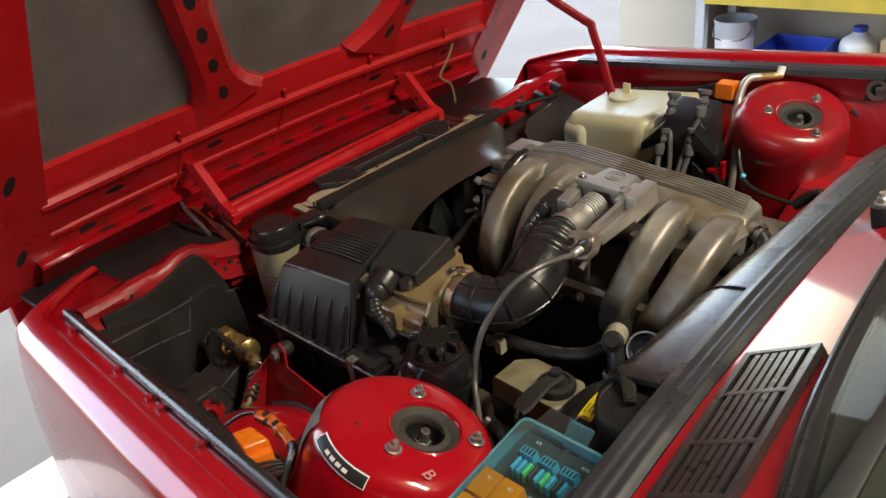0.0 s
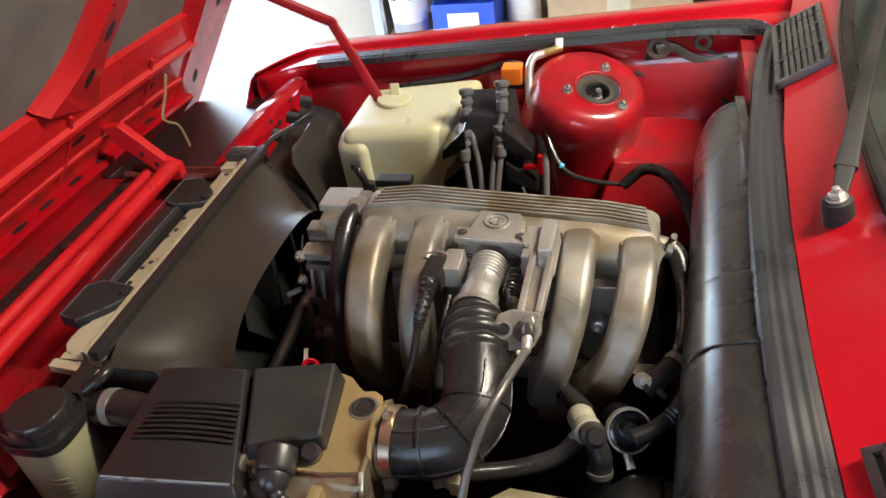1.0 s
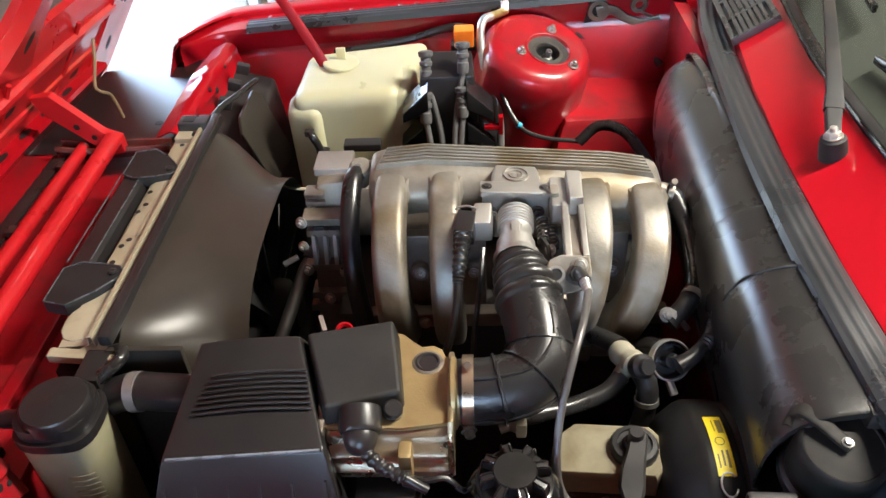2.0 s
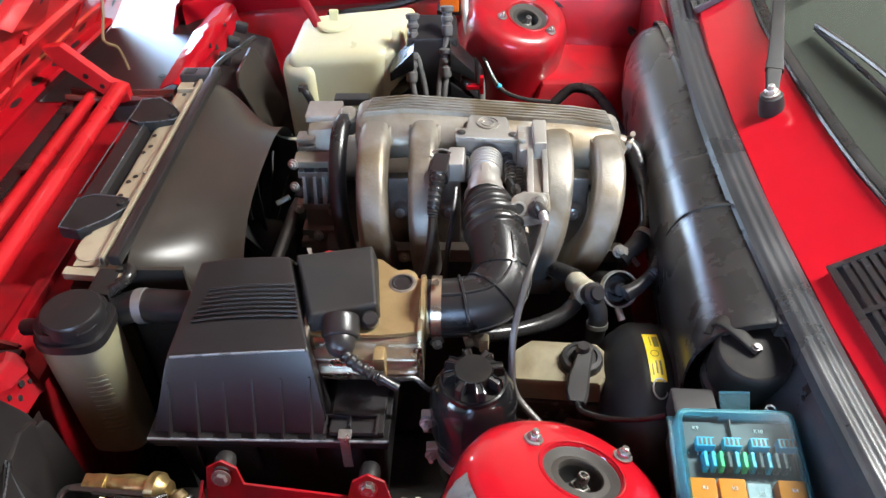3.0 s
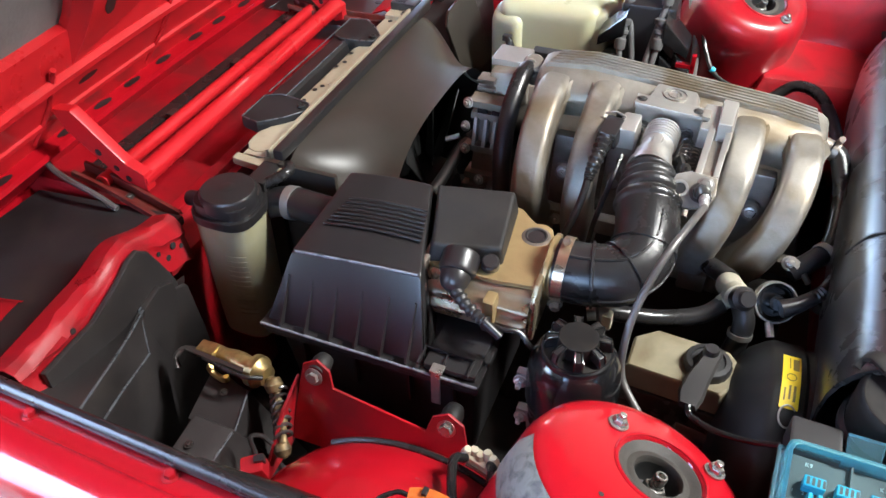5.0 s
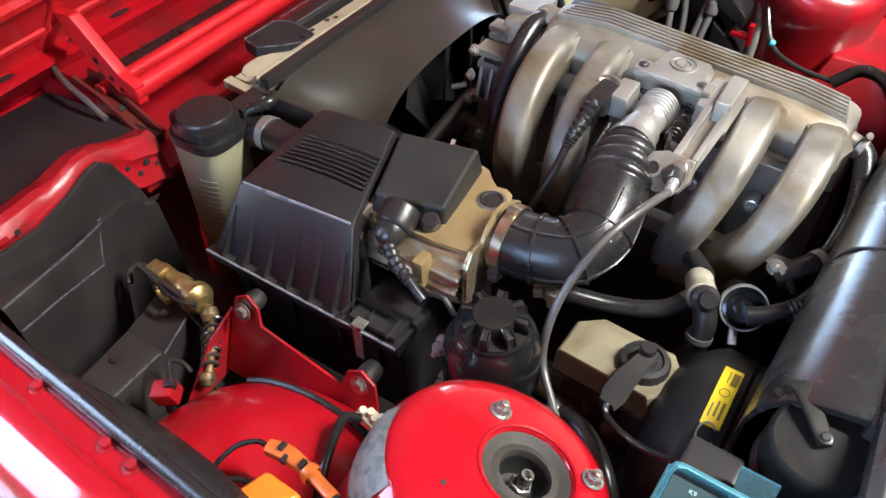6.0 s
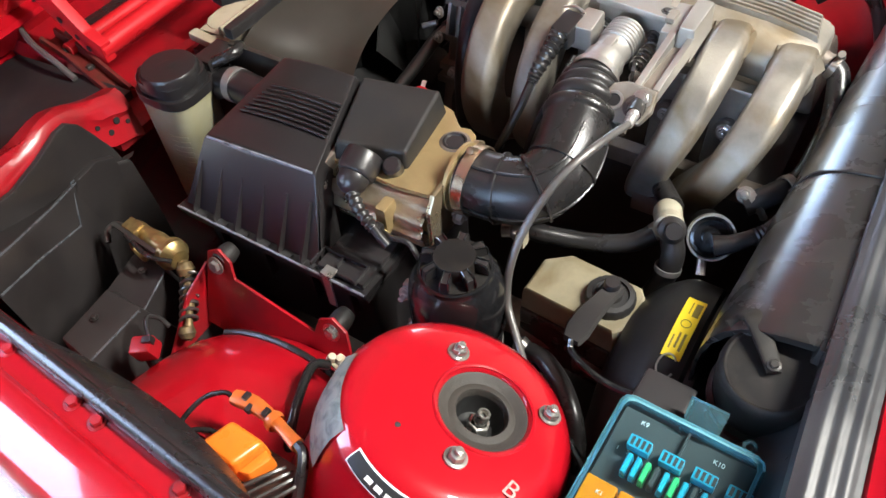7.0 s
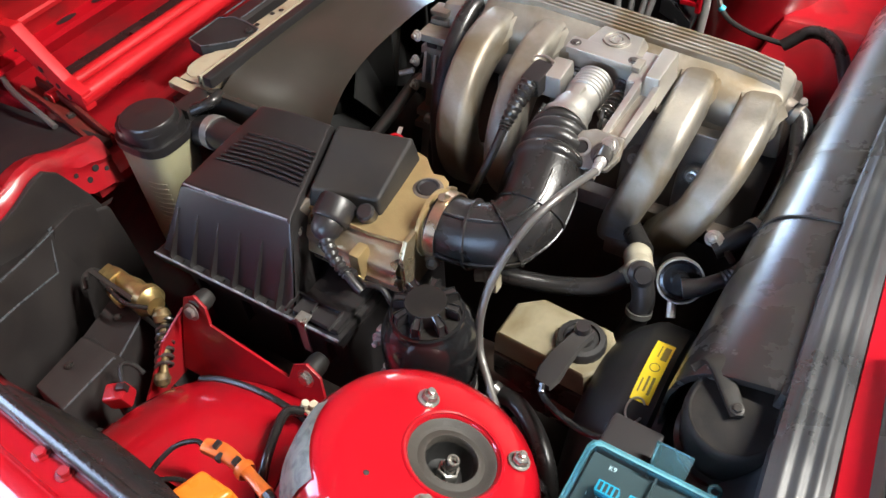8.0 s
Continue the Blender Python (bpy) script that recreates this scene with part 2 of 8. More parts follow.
def thing(name, base, label, category, group="", kind=""):
    ob = new(name)
    ob.empty_display_size = 0.05
    ob.location = base
    return tagged(ob, label, category, group, kind)


def world_of(ob):
    p = Vector((0, 0, 0))
    while ob:
        p += ob.location
        ob = ob.parent
    return p


def part(name, bm, mat, parent, label="", sharp=38, kind=""):
    me = bm if isinstance(bm, bpy.types.Mesh) else mesh_of(name, bm, mat, sharp)
    ob = new(name, me)
    ob.parent = parent
    ob.location = -world_of(parent)
    if 12 < len(me.polygons) < 1500:
        flat = ob.modifiers.new("flat_faces", "WEIGHTED_NORMAL")
        flat.keep_sharp = True
    return tagged(ob, label, kind=kind)


def solo(name, bm, mat, label, category, group="", kind="", sharp=38):
    return tagged(new(name, mesh_of(name, bm, mat, sharp)), label, category, group, kind)


def join(bm, other):
    me = bpy.data.meshes.new("tmp")
    other.to_mesh(me)
    other.free()
    bm.from_mesh(me)
    bpy.data.meshes.remove(me)
    return bm


def hull(points, bev=0.0, seg=2):
    """A box from eight corners: four below, then the four above them."""
    bm = bmesh.new()
    v = [bm.verts.new(p) for p in points]
    for f in ((3, 2, 1, 0), (4, 5, 6, 7), (0, 1, 5, 4), (1, 2, 6, 5), (2, 3, 7, 6), (3, 0, 4, 7)):
        bm.faces.new([v[i] for i in f])
    bmesh.ops.recalc_face_normals(bm, faces=bm.faces)
    if bev:
        bmesh.ops.bevel(bm, geom=list(bm.edges), offset=bev, segments=seg, profile=0.6, affect="EDGES", clamp_overlap=True)
    return bm


def box(x0, x1, y0, y1, z0, z1, bev=0.0, seg=2, rot=None):
    bm = hull([(x0, y0, z0), (x1, y0, z0), (x1, y1, z0), (x0, y1, z0), (x0, y0, z1), (x1, y0, z1), (x1, y1, z1), (x0, y1, z1)], bev, seg)
    if rot:
        c = Vector(((x0 + x1) / 2, (y0 + y1) / 2, (z0 + z1) / 2))
        bmesh.ops.rotate(bm, cent=c, matrix=Euler([radians(a) for a in rot]).to_matrix(), verts=bm.verts)
    return bm


def axes(axis):
    w = Vector(axis).normalized()
    u = w.orthogonal().normalized() if abs(w.z) < 0.99 else Vector((1, 0, 0))
    if abs(w.z) >= 0.99:
        u = (u - w * u.dot(w)).normalized()
    return u, w.cross(u), w


def lathe(profile, origin, axis=(0, 0, 1), n=32, wave=None):
    """Turns (radius, height) pairs about an axis. wave(angle, i): a factor on the radius."""
    bm = bmesh.new()
    u, v, w = axes(axis)
    o = Vector(origin)
    rings = []
    for i, (r, h) in enumerate(profile):
        if r < 1e-5:
            rings.append([bm.verts.new(o + w * h)])
            continue
        ring = []
        for k in range(n):
            a = 2 * math.pi * k / n
            rr = r * (wave(a, i) if wave else 1)
            ring.append(bm.verts.new(o + w * h + (u * math.cos(a) + v * math.sin(a)) * rr))
        rings.append(ring)
    for a, b in zip(rings, rings[1:]):
        if len(a) == 1 and len(b) == 1:
            continue
        for k in range(n):
            q = [a[k % len(a)], a[(k + 1) % len(a)], b[(k + 1) % len(b)], b[k % len(b)]]
            q = list(dict.fromkeys(q))
            if len(q) > 2:
                bm.faces.new(q)
    return bm


def spline(points, steps=6):
    p = [Vector(q) for q in points]
    if len(p) < 3:
        return [p[0].lerp(p[-1], i / steps) for i in range(steps + 1)]
    ext = [p[0] * 2 - p[1]] + p + [p[-1] * 2 - p[-2]]
    out = []
    for i in range(1, len(ext) - 2):
        a, b, c, d = ext[i - 1:i + 3]
        for k in range(steps):
            t = k / steps
            out.append(0.5 * ((2 * b) + (c - a) * t + (2 * a - 5 * b + 4 * c - d) * t * t + (3 * b - a - 3 * c + d) * t ** 3))
    out.append(p[-1])
    return out


def tube(points, r, n=12, steps=6, caps=True, squash=None, power=2.0):
    """A tube along a smooth line. r: a radius, or a function of 0..1 along it. squash: (side, up, up_hint) factors."""
    bm = bmesh.new()
    line = spline(points, steps)
    last = None
    rings = []
    for i, p in enumerate(line):
        d = (line[min(i + 1, len(line) - 1)] - line[max(i - 1, 0)]).normalized()
        if squash:
            u = Vector(squash[2]).cross(d).normalized()
        elif last is None:
            u = d.orthogonal().normalized()
        else:
            u = (last - d * last.dot(d)).normalized()
        last = u
        v = d.cross(u)
        rr = r(i / (len(line) - 1)) if callable(r) else r
        su, sv = (squash[0], squash[1]) if squash else (1, 1)
        ring = []
        for k in range(n):
            a = 2 * math.pi * k / n
            c, s = math.cos(a), math.sin(a)
            c, s = math.copysign(abs(c) ** (2 / power), c), math.copysign(abs(s) ** (2 / power), s)
            ring.append(bm.verts.new(p + u * (c * rr * su) + v * (s * rr * sv)))
        rings.append(ring)
    for a, b in zip(rings, rings[1:]):
        for k in range(n):
            bm.faces.new((a[k], a[(k + 1) % n], b[(k + 1) % n], b[k]))
    if caps:
        bm.faces.new(rings[0][::-1])
        bm.faces.new(rings[-1])
    return bm


def plate(outline, origin, u, v, depth, bev=0.0):
    """An outline of (a, b) pairs in the plane of u and v, made depth thick along u x v."""
    bm = bmesh.new()
    o, u, v = Vector(origin), Vector(u).normalized(), Vector(v).normalized()
    w = u.cross(v).normalized()
    lo = [bm.verts.new(o + u * a + v * b) for a, b in outline]
    hi = [bm.verts.new(o + u * a + v * b + w * depth) for a, b in outline]
    bm.faces.new(lo[::-1])
    bm.faces.new(hi)
    k = len(lo)
    for i in range(k):
        bm.faces.new((lo[i], lo[(i + 1) % k], hi[(i + 1) % k], hi[i]))
    bmesh.ops.recalc_face_normals(bm, faces=bm.faces)
    if bev:
        bmesh.ops.bevel(bm, geom=list(bm.edges), offset=bev, segments=2, profile=0.6, affect="EDGES", clamp_overlap=True)
    return bm


def sheet(rows, thick=0.0):
    """A skin through rows of points, thickened downwards along its normals."""
    bm = bmesh.new()
    g = [[bm.verts.new(p) for p in row] for row in rows]
    for a, b in zip(g, g[1:]):
        for i in range(len(a) - 1):
            bm.faces.new((a[i], a[i + 1], b[i + 1], b[i]))
    bmesh.ops.recalc_face_normals(bm, faces=bm.faces)
    if thick:
        bmesh.ops.solidify(bm, geom=list(bm.faces), thickness=thick)
    return bm


def nut(pos, axis, r=0.010, h=0.011, stud=0.012):
    bm = lathe([(0, 0), (r * 1.35, 0), (r * 1.35, 0.0018), (r * 0.98, 0.0022)], pos, axis, 18)
    join(bm, lathe([(r, 0.002), (r, h * 0.85), (r * 0.86, h), (r * 0.5, h)], pos, axis, 6))
    join(bm, lathe([(r * 0.5, h * 0.8), (r * 0.5, h + stud * 0.9), (r * 0.38, h + stud), (0, h + stud)], pos, axis, 12))
    return bm


def screw(pos, axis, r=0.006, h=0.004):
    bm = lathe([(r * 1.5, 0), (r * 1.5, 0.001), (r, 0.0012)], pos, axis, 14)
    return join(bm, lathe([(r, 0.001), (r, h * 0.8), (r * 0.85, h), (0, h)], pos, axis, 6))


def band(points, r, width_pts=0, n=18):
    return tube(points, r, n, 2)


def clamp(parent, pos, axis, r, width=0.009, mat=None, name="hose_clamp"):
    bm = lathe([(r, -width / 2), (r + 0.0016, -width / 2), (r + 0.0016, width / 2), (r, width / 2)], pos, axis, 28)
    u, v, w = axes(axis)
    p = Vector(pos) + (u + v).normalized() * (r + 0.004)
    join(bm, tube([p - u.cross(w) * 0.008, p + u.cross(w) * 0.008], 0.0042, 8, 1))
    return part(name, bm, mat or STEEL, parent)


def lettering(text, size, m, mat, parent, name="lettering"):
    cu = bpy.data.curves.new(name, "FONT")
    cu.body, cu.size, cu.align_x, cu.align_y, cu.extrude = text, size, "CENTER", "CENTER", 0.0002
    tmp = bpy.data.objects.new(name, cu)
    me = bpy.data.meshes.new_from_object(tmp)
    bpy.data.objects.remove(tmp)
    me.materials.clear()
    me.materials.append(mat)
    ob = new(name, me)
    ob.parent = parent
    ob.matrix_basis = Matrix.Translation(-world_of(parent)) @ m
    return ob


def frame_of(origin, u, v):
    u = Vector(u).normalized()
    w = u.cross(Vector(v)).normalized()
    v = w.cross(u)
    m = Matrix((u, v, w)).transposed().to_4x4()
    m.translation = origin
    return m


def rim_z(x):
    return 0.865 + 0.09 * x

# ---- the garage ----
solo("ground", box(-60, 60, -60, 60, -0.3, -0.012), DRIVE, "weathered grey concrete driveway outside the garage", "driveway", kind="structure")
solo("floor", box(-1.47, 5.0, -3.4, 2.75, -0.25, 0.0), FLOOR, "grey stained concrete garage floor", "floor", kind="structure")
# Unseen; overhangs the opening to keep skylight off the cowl and near ground.
solo("ceiling", box(-2.1, 5.0, -3.4, 2.75, 2.6, 2.75), CEILING, "unseen dark boarded ceiling, overhanging to block skylight", "ceiling", kind="structure")
solo("wall_side", box(-1.08, 5.0, 2.6, 2.75, 0, 2.6), PLASTER, "beige plastered garage wall behind the shelf", "wall", kind="structure")
solo("wall_back", box(5.0, 5.15, -3.4, 2.75, 0, 2.6), PLASTER, "beige plastered back wall of the garage", "wall", kind="structure")
# Unseen wall; its doorway is added to let daylight reach the bay.
near_wall = box(-1.47, -0.9, -3.55, -3.4, 0, 2.6)
for piece in ((0.5, 5.0, 0, 2.6), (-0.9, 0.5, 2.35, 2.6)):
    join(near_wall, box(piece[0], piece[1], -3.55, -3.4, piece[2], piece[3]))
solo("wall_near", near_wall, PLASTER, "unseen beige plastered wall with a doorway added for daylight", "wall", kind="structure")
# Unseen wall, ended where it cuts bright reflections on the fender side.
solo("wall_front", box(-1.47, -1.30, -3.4, -1.46, 0, 2.6), PLASTER, "unseen beige plastered wall added to darken the fender's reflection", "wall", kind="structure")
# Unseen batten that houses the added light.
batten = thing("added_ceiling_lamp", (1.35, 0.10, 2.6), "unseen ceiling batten lamp added to light the bay and hood", "lamp")
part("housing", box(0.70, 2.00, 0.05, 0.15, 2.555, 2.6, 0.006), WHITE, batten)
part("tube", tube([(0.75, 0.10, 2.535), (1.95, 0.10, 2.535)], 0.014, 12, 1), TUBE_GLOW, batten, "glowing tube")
solo("pillar", box(-1.47, -1.08, 2.28, 2.6, 0, 2.6, 0.008), PLASTER, "beige plastered pillar at the garage opening", "pillar", kind="structure")


def shelf_unit():
    s = thing("shelf_unit", (0.5, 2.4, 0), "dark steel garage shelf loaded with bottles and boxes", "shelf")
    for x in (-1.03, 1.55):
        for y in (2.22, 2.53):
            part("post", box(x - 0.02, x + 0.02, y - 0.02, y + 0.02, 0, 1.6, 0.003), POST, s)
    for z in (0.24, 0.62, 1.05):
        part("shelf_board", box(-1.03, 1.55, 2.2, 2.56, z - 0.03, z, 0.003), WOOD, s)
        part("beam", box(-1.01, 1.53, 2.185, 2.2, z - 0.05, z + 0.01, 0.002), YELLOW_PAINT if z > 0.5 else SHELF, s)


shelf_unit()


def pail(x, y, z, r, h):
    p = thing("pail", (x, y, z), "grey plastic pail standing on a garage shelf", "pail")
    part("body", lathe([(0, 0), (r * 0.86, 0), (r, h), (r * 1.04, h), (r * 1.04, h - 0.012), (r * 0.96, h - 0.012), (r * 0.82, 0.006), (0, 0.006)], (x, y, z), n=28), PAIL, p)
    part("label_band", lathe([(r * 0.895, h * 0.25), (r * 0.965, h * 0.7)], (x, y, z), n=28), WHITE, p)
    part("handle", tube([(x - r, y, z + h * 0.9), (x - r * 0.7, y - r * 0.8, z + h * 0.7), (x + r * 0.7, y - r * 0.8, z + h * 0.7), (x + r, y, z + h * 0.9)], 0.003, 6), STEEL, p)


pail(-0.93, 2.33, 0.24, 0.085, 0.24)


def crate(x, y, z, w, d, h, label, mat):
    c = thing("crate", (x, y, z), label, "crate")
    t = 0.006
    part("base", box(x, x + w, y, y + d, z, z + t), mat, c)
    for a in ((x, x + w, y, y + t), (x, x + w, y + d - t, y + d), (x, x + t, y + t, y + d - t), (x + w - t, x + w, y + t, y + d - t)):
        part("side", box(*a, z + t, z + h, 0.002), mat, c)
    part("label_panel", box(x + w * 0.25, x + w * 0.75, y - 0.003, y - 0.0005, z + h * 0.3, z + h * 0.75), WHITE, c)


crate(-0.80, 2.215, 0.24, 0.26, 0.25, 0.15, "blue plastic crate with a white label", CRATE)
crate(0.30, 2.215, 0.24, 0.24, 0.25, 0.20, "blue plastic crate with a white label", CRATE)


def jug(x, y, z, r, h, cap):
    j = thing("jug", (x, y, z), "white plastic jug with a paper label", "jug")
    part("body", lathe([(0, 0), (r * 0.92, 0), (r, 0.01), (r, h * 0.68), (r * 0.85, h * 0.78), (r * 0.35, h * 0.9), (r * 0.32, h)], (x, y, z), n=24), JUG, j)
    part("cap", lathe([(r * 0.38, h * 0.93), (r * 0.38, h * 1.02), (0, h * 1.02)], (x, y, z), n=16), cap, j)
    part("label_band", lathe([(r * 1.006, h * 0.25), (r * 1.006, h * 0.55)], (x, y, z), n=24), YELLOW if cap is ORANGE else WHITE, j)


jug(-0.76, 2.36, 0.62, 0.10, 0.30, CRATE)
jug(-0.42, 2.40, 0.62, 0.07, 0.24, ORANGE)
jug(-0.45, 2.40, 0.24, 0.07, 0.22, CRATE)


def carton(x, y, z, w, d, h, label):
    c = thing("carton", (x, y, z), label, "box")
    part("body", box(x, x + w, y, y + d, z, z + h, 0.003), WOOD, c)
    part("tape", box(x + w * 0.42, x + w * 0.58, y - 0.0015, y - 0.0005, z + h * 0.3, z + h), PALE_HOSE, c)


carton(-0.33, 2.25, 0.24, 0.55, 0.28, 0.22, "brown cardboard box on a garage shelf")
carton(-0.30, 2.25, 0.62, 0.50, 0.28, 0.20, "brown cardboard box on a garage shelf")
carton(0.60, 2.25, 0.24, 0.50, 0.28, 0.25, "brown cardboard box on a garage shelf")

# ---- the car: body shell ----
car = thing("car_body", (0.0, 0.0, 0.0), "bright red car body with an open engine bay", "car")
XS = [-0.735, -0.71, -0.68, -0.65, -0.60, -0.52, -0.42, -0.30, -0.15, 0.0, 0.15, 0.30, 0.45, 0.62, 0.80]


def taper(x):
    """How far the fender line draws in towards the nose."""
    return 0.13 * max(0.0, (-0.62 - x) / 0.12) ** 2


def skew(x):
    """The wings stand slightly askew to the engine."""
    return -0.075 * (x + 0.22)


def fender(side):
    rows = []
    prof = [(0.652, -0.050), (0.652, -0.012), (0.658, -0.002), (0.672, 0.000), (0.704, 0.001), (0.709, 0.003), (0.712, 0.010), (0.718, 0.014),
            (0.738, 0.013), (0.756, 0.011), (0.763, 0.006), (0.767, -0.003), (0.770, -0.018), (0.776, -0.050), (0.783, -0.11), (0.790, -0.22), (0.795, -0.36), (0.785, -0.55)]
    if side < 0:
        prof[:8] = [(0.675, -0.050), (0.675, -0.012), (0.679, -0.002), (0.687, 0.000), (0.708, 0.001), (0.713, 0.003), (0.716, 0.010), (0.722, 0.014)]
    for x in XS:
        t = taper(x)
        rows.append([(x, side * (y - t * (0.5 if y < 0.71 else 1.0)) + skew(x), rim_z(x) + dz) for y, dz in prof])
    f = part("fender", sheet(rows, 0.0), RED, car, "glossy red front fender")
    for x in (-0.56, -0.386, -0.285, -0.251, -0.147, 0.02, 0.06):
        part("bolt", screw((x, side * (0.690 if side > 0 else 0.698) + skew(x), rim_z(x) + 0.001), (0, 0, 1), 0.0055, 0.005), RED_BAY, f)
    trim = [(x, side * (0.663 if side > 0 else 0.685) + skew(x), rim_z(x) + 0.006) for x in (-0.62, -0.45, -0.25, -0.05, 0.12, 0.24)]
    if side < 0:
        part("edge_trim", tube(trim, 0.0075, 10, 4), RUBBER, f, "black rubber edge trim")
    # front end of the wing
    x = XS[0]
    t = taper(x)
    nose = [[(x, side * (y - t * (0.5 if y < 0.71 else 1.0)) + skew(x), rim_z(x) + dz) for y, dz in prof[4:]],
            [(x - 0.012, side * (0.70 + (y - 0.70) * 0.92 - t) + skew(x), rim_z(x) - 0.012 + dz) for y, dz in prof[4:]],
            [(x - 0.020, side * (0.66 + (y - 0.70) * 0.8 - t) + skew(x), rim_z(x) - 0.06 + dz * 0.85) for y, dz in prof[4:]]]
    part("fender_nose", sheet(nose), RED, f)
    return f


near_fender = fender(-1)
far_fender = fender(1)


def inner_wing(side):
    xs = [-0.72, -0.55, -0.40, -0.25, -0.10, 0.05, 0.16, 0.26]
    rows = []
    for x in xs:
        z, k = rim_z(x), skew(x)
        o = 0.022 if side < 0 else 0.0
        rows.append([(x, side * (0.653 + o) + k, z - 0.045), (x, side * (0.645 + o) + k, z - 0.06), (x, side * (0.637 + o) + k, z - 0.12), (x, side * (0.628 + o * 0.5) + k, z - 0.20), (x, side * 0.62, 0.55), (x, side * 0.62, 0.25)])
    w = part("inner_wing", sheet(rows), RED_BAY, car, "dusty red inner wing panel darkened with painted shade")
    # domed top of the wheel arch, with a black sealed seam along its crest on the engine side
    rows = []
    for i in range(23):
        a = math.pi * i / 22
        row = []
        for k in range(13):
            b = math.pi / 2 * k / 12
            up = 0.245 * math.sin(a) ** 0.75 * math.cos(b) ** 0.55 if k < 12 else -0.14
            row.append((-0.235 - (0.205 - 0.02 * math.sin(b)) * math.cos(a), side * (0.640 - 0.185 * math.sin(a) ** 0.5 * math.sin(b)), 0.50 + up))
        rows.append(row)
    arch = part("wheel_arch", sheet(rows), RED if side < 0 else RED_BAY, car, "domed red wheel arch")
    if side < 0:
        crest = [V(*rows[i][6]) + V(0, 0.001, 0.001) for i in range(7, 19)]
        part("seam_sealer", tube(crest, 0.0042, 8, 3), RUBBER, arch, "black seam sealer")
    return w


inner_wing(-1)
inner_wing(1)


def strut_tower(side):
    c = V(0.0, side * 0.52, 0.818)
    ax = V(0.23, -side * 0.27, 0.935).normalized()
    prof = [(0.036, -0.012), (0.0385, -0.002), (0.041, 0.0), (0.074, -0.001), (0.087, -0.0045), (0.097, -0.012), (0.104, -0.025), (0.108, -0.045),
            (0.112, -0.085), (0.120, -0.15), (0.135, -0.24), (0.155, -0.40)]
    off = V(-0.016, side * 0.013, 0)
    u, v, w = axes(ax)
    off -= w * off.dot(w)
    rows = []
    for r, h in prof:
        k = min(1.0, max(0.0, (r - 0.041) / 0.045))
        rows.append([c + off * k + w * h + (u * math.cos(2 * math.pi * i / 56) + v * math.sin(2 * math.pi * i / 56)) * r for i in range(57)])
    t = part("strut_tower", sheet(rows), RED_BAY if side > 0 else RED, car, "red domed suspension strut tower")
    for k in range(3):
        a = (2.51, 0.62, -1.52)[k] if side < 0 else (1.47, 3.47, -0.65)[k]
        d = V(math.cos(a), math.sin(a), 0)
        d = (d - w * d.dot(w)).normalized()
        p = c + d * 0.0565
        part("nut", nut(p, ax, 0.0072, 0.0075, 0.005), STEEL, t, "zinc nut on a stud")
    part("mount_lip", lathe([(0.0445, -0.003), (0.0440, 0.0006), (0.0425, 0.0016), (0.0408, 0.0010), (0.0400, -0.003), (0.0398, -0.010)], c, ax, 56), RED_BAY if side > 0 else RED, t)
    part("mount_rubber", lathe([(0.0400, -0.010), (0.0396, -0.0045), (0.0385, -0.0030), (0.036, -0.0034), (0.033, -0.0062), (0.029, -0.0074), (0.0255, -0.0060), (0.0230, -0.0058), (0.0215, -0.0085), (0.0205, -0.016)], c, ax, 48), DUSTY, t, "dusty rubber strut mount")
    part("bore", lathe([(0.0206, -0.012), (0.0200, -0.022), (0.016, -0.030), (0, -0.030)], c, ax, 32), INK, t)
    part("shock_nut", lathe([(0.0105, -0.030), (0.0105, -0.018), (0.0095, -0.016), (0.0075, -0.0155)], c + V(0.002, -0.002, 0), ax, 6), STEEL, t, "zinc shock absorber nut")
    part("shock_stud", lathe([(0.0060, -0.018), (0.0060, -0.004), (0.0052, -0.0028), (0.0036, -0.0028), (0.0036, -0.009), (0, -0.009)], c + V(0.002, -0.002, 0), ax, 18), STEEL, t, "hollow threaded stud")
    if side < 0:
        def turn_of(x, y):
            d = V(x, y, 0)
            return math.atan2(d.dot(v), d.dot(u))
        LAB = (turn_of(-0.94, -0.10), turn_of(-0.60, -0.73), turn_of(-0.43, -0.83), turn_of(0.30, -0.95))
        LAB = [a if a > 0 else a + 2 * math.pi for a in LAB]
        # worn maker's label and a black printed label on the shoulder
        for a0, a1, h0, h1, mat, name in ((LAB[0], LAB[1], -0.010, -0.062, FOIL, "worn_label"), (LAB[2], LAB[3], -0.007, -0.016, INK, "black_label")):
            rows = []
            for i in range(9):
                a = a0 + (a1 - a0) * i / 8
                row = []
                for k in range(5):
                    h = h0 + (h1 - h0) * k / 4
                    r = np.interp(-h, [0.0045, 0.012, 0.025, 0.045, 0.085], [0.087, 0.097, 0.104, 0.108, 0.112]) + 0.0024
                    row.append(c + off + w * h + (u * math.cos(a) + v * math.sin(a)) * r)
                rows.append(row)
            if mat is INK:
                wide = [[p + (p - q) * 0.10 for p, q in zip(row, row[::-1])] for row in rows]
                wide = [[p - (p - c - off - w * ((p - c - off).dot(w))).normalized() * 0.0006 for p in row] for row in [[p + (wide[0][k] - wide[1][k]) * 0.12 for k, p in enumerate(wide[0])]] + wide + [[p + (wide[-1][k] - wide[-2][k]) * 0.12 for k, p in enumerate(wide[-1])]]]
                part("label_border", sheet(wide), WHITE, t, "white sticker border")
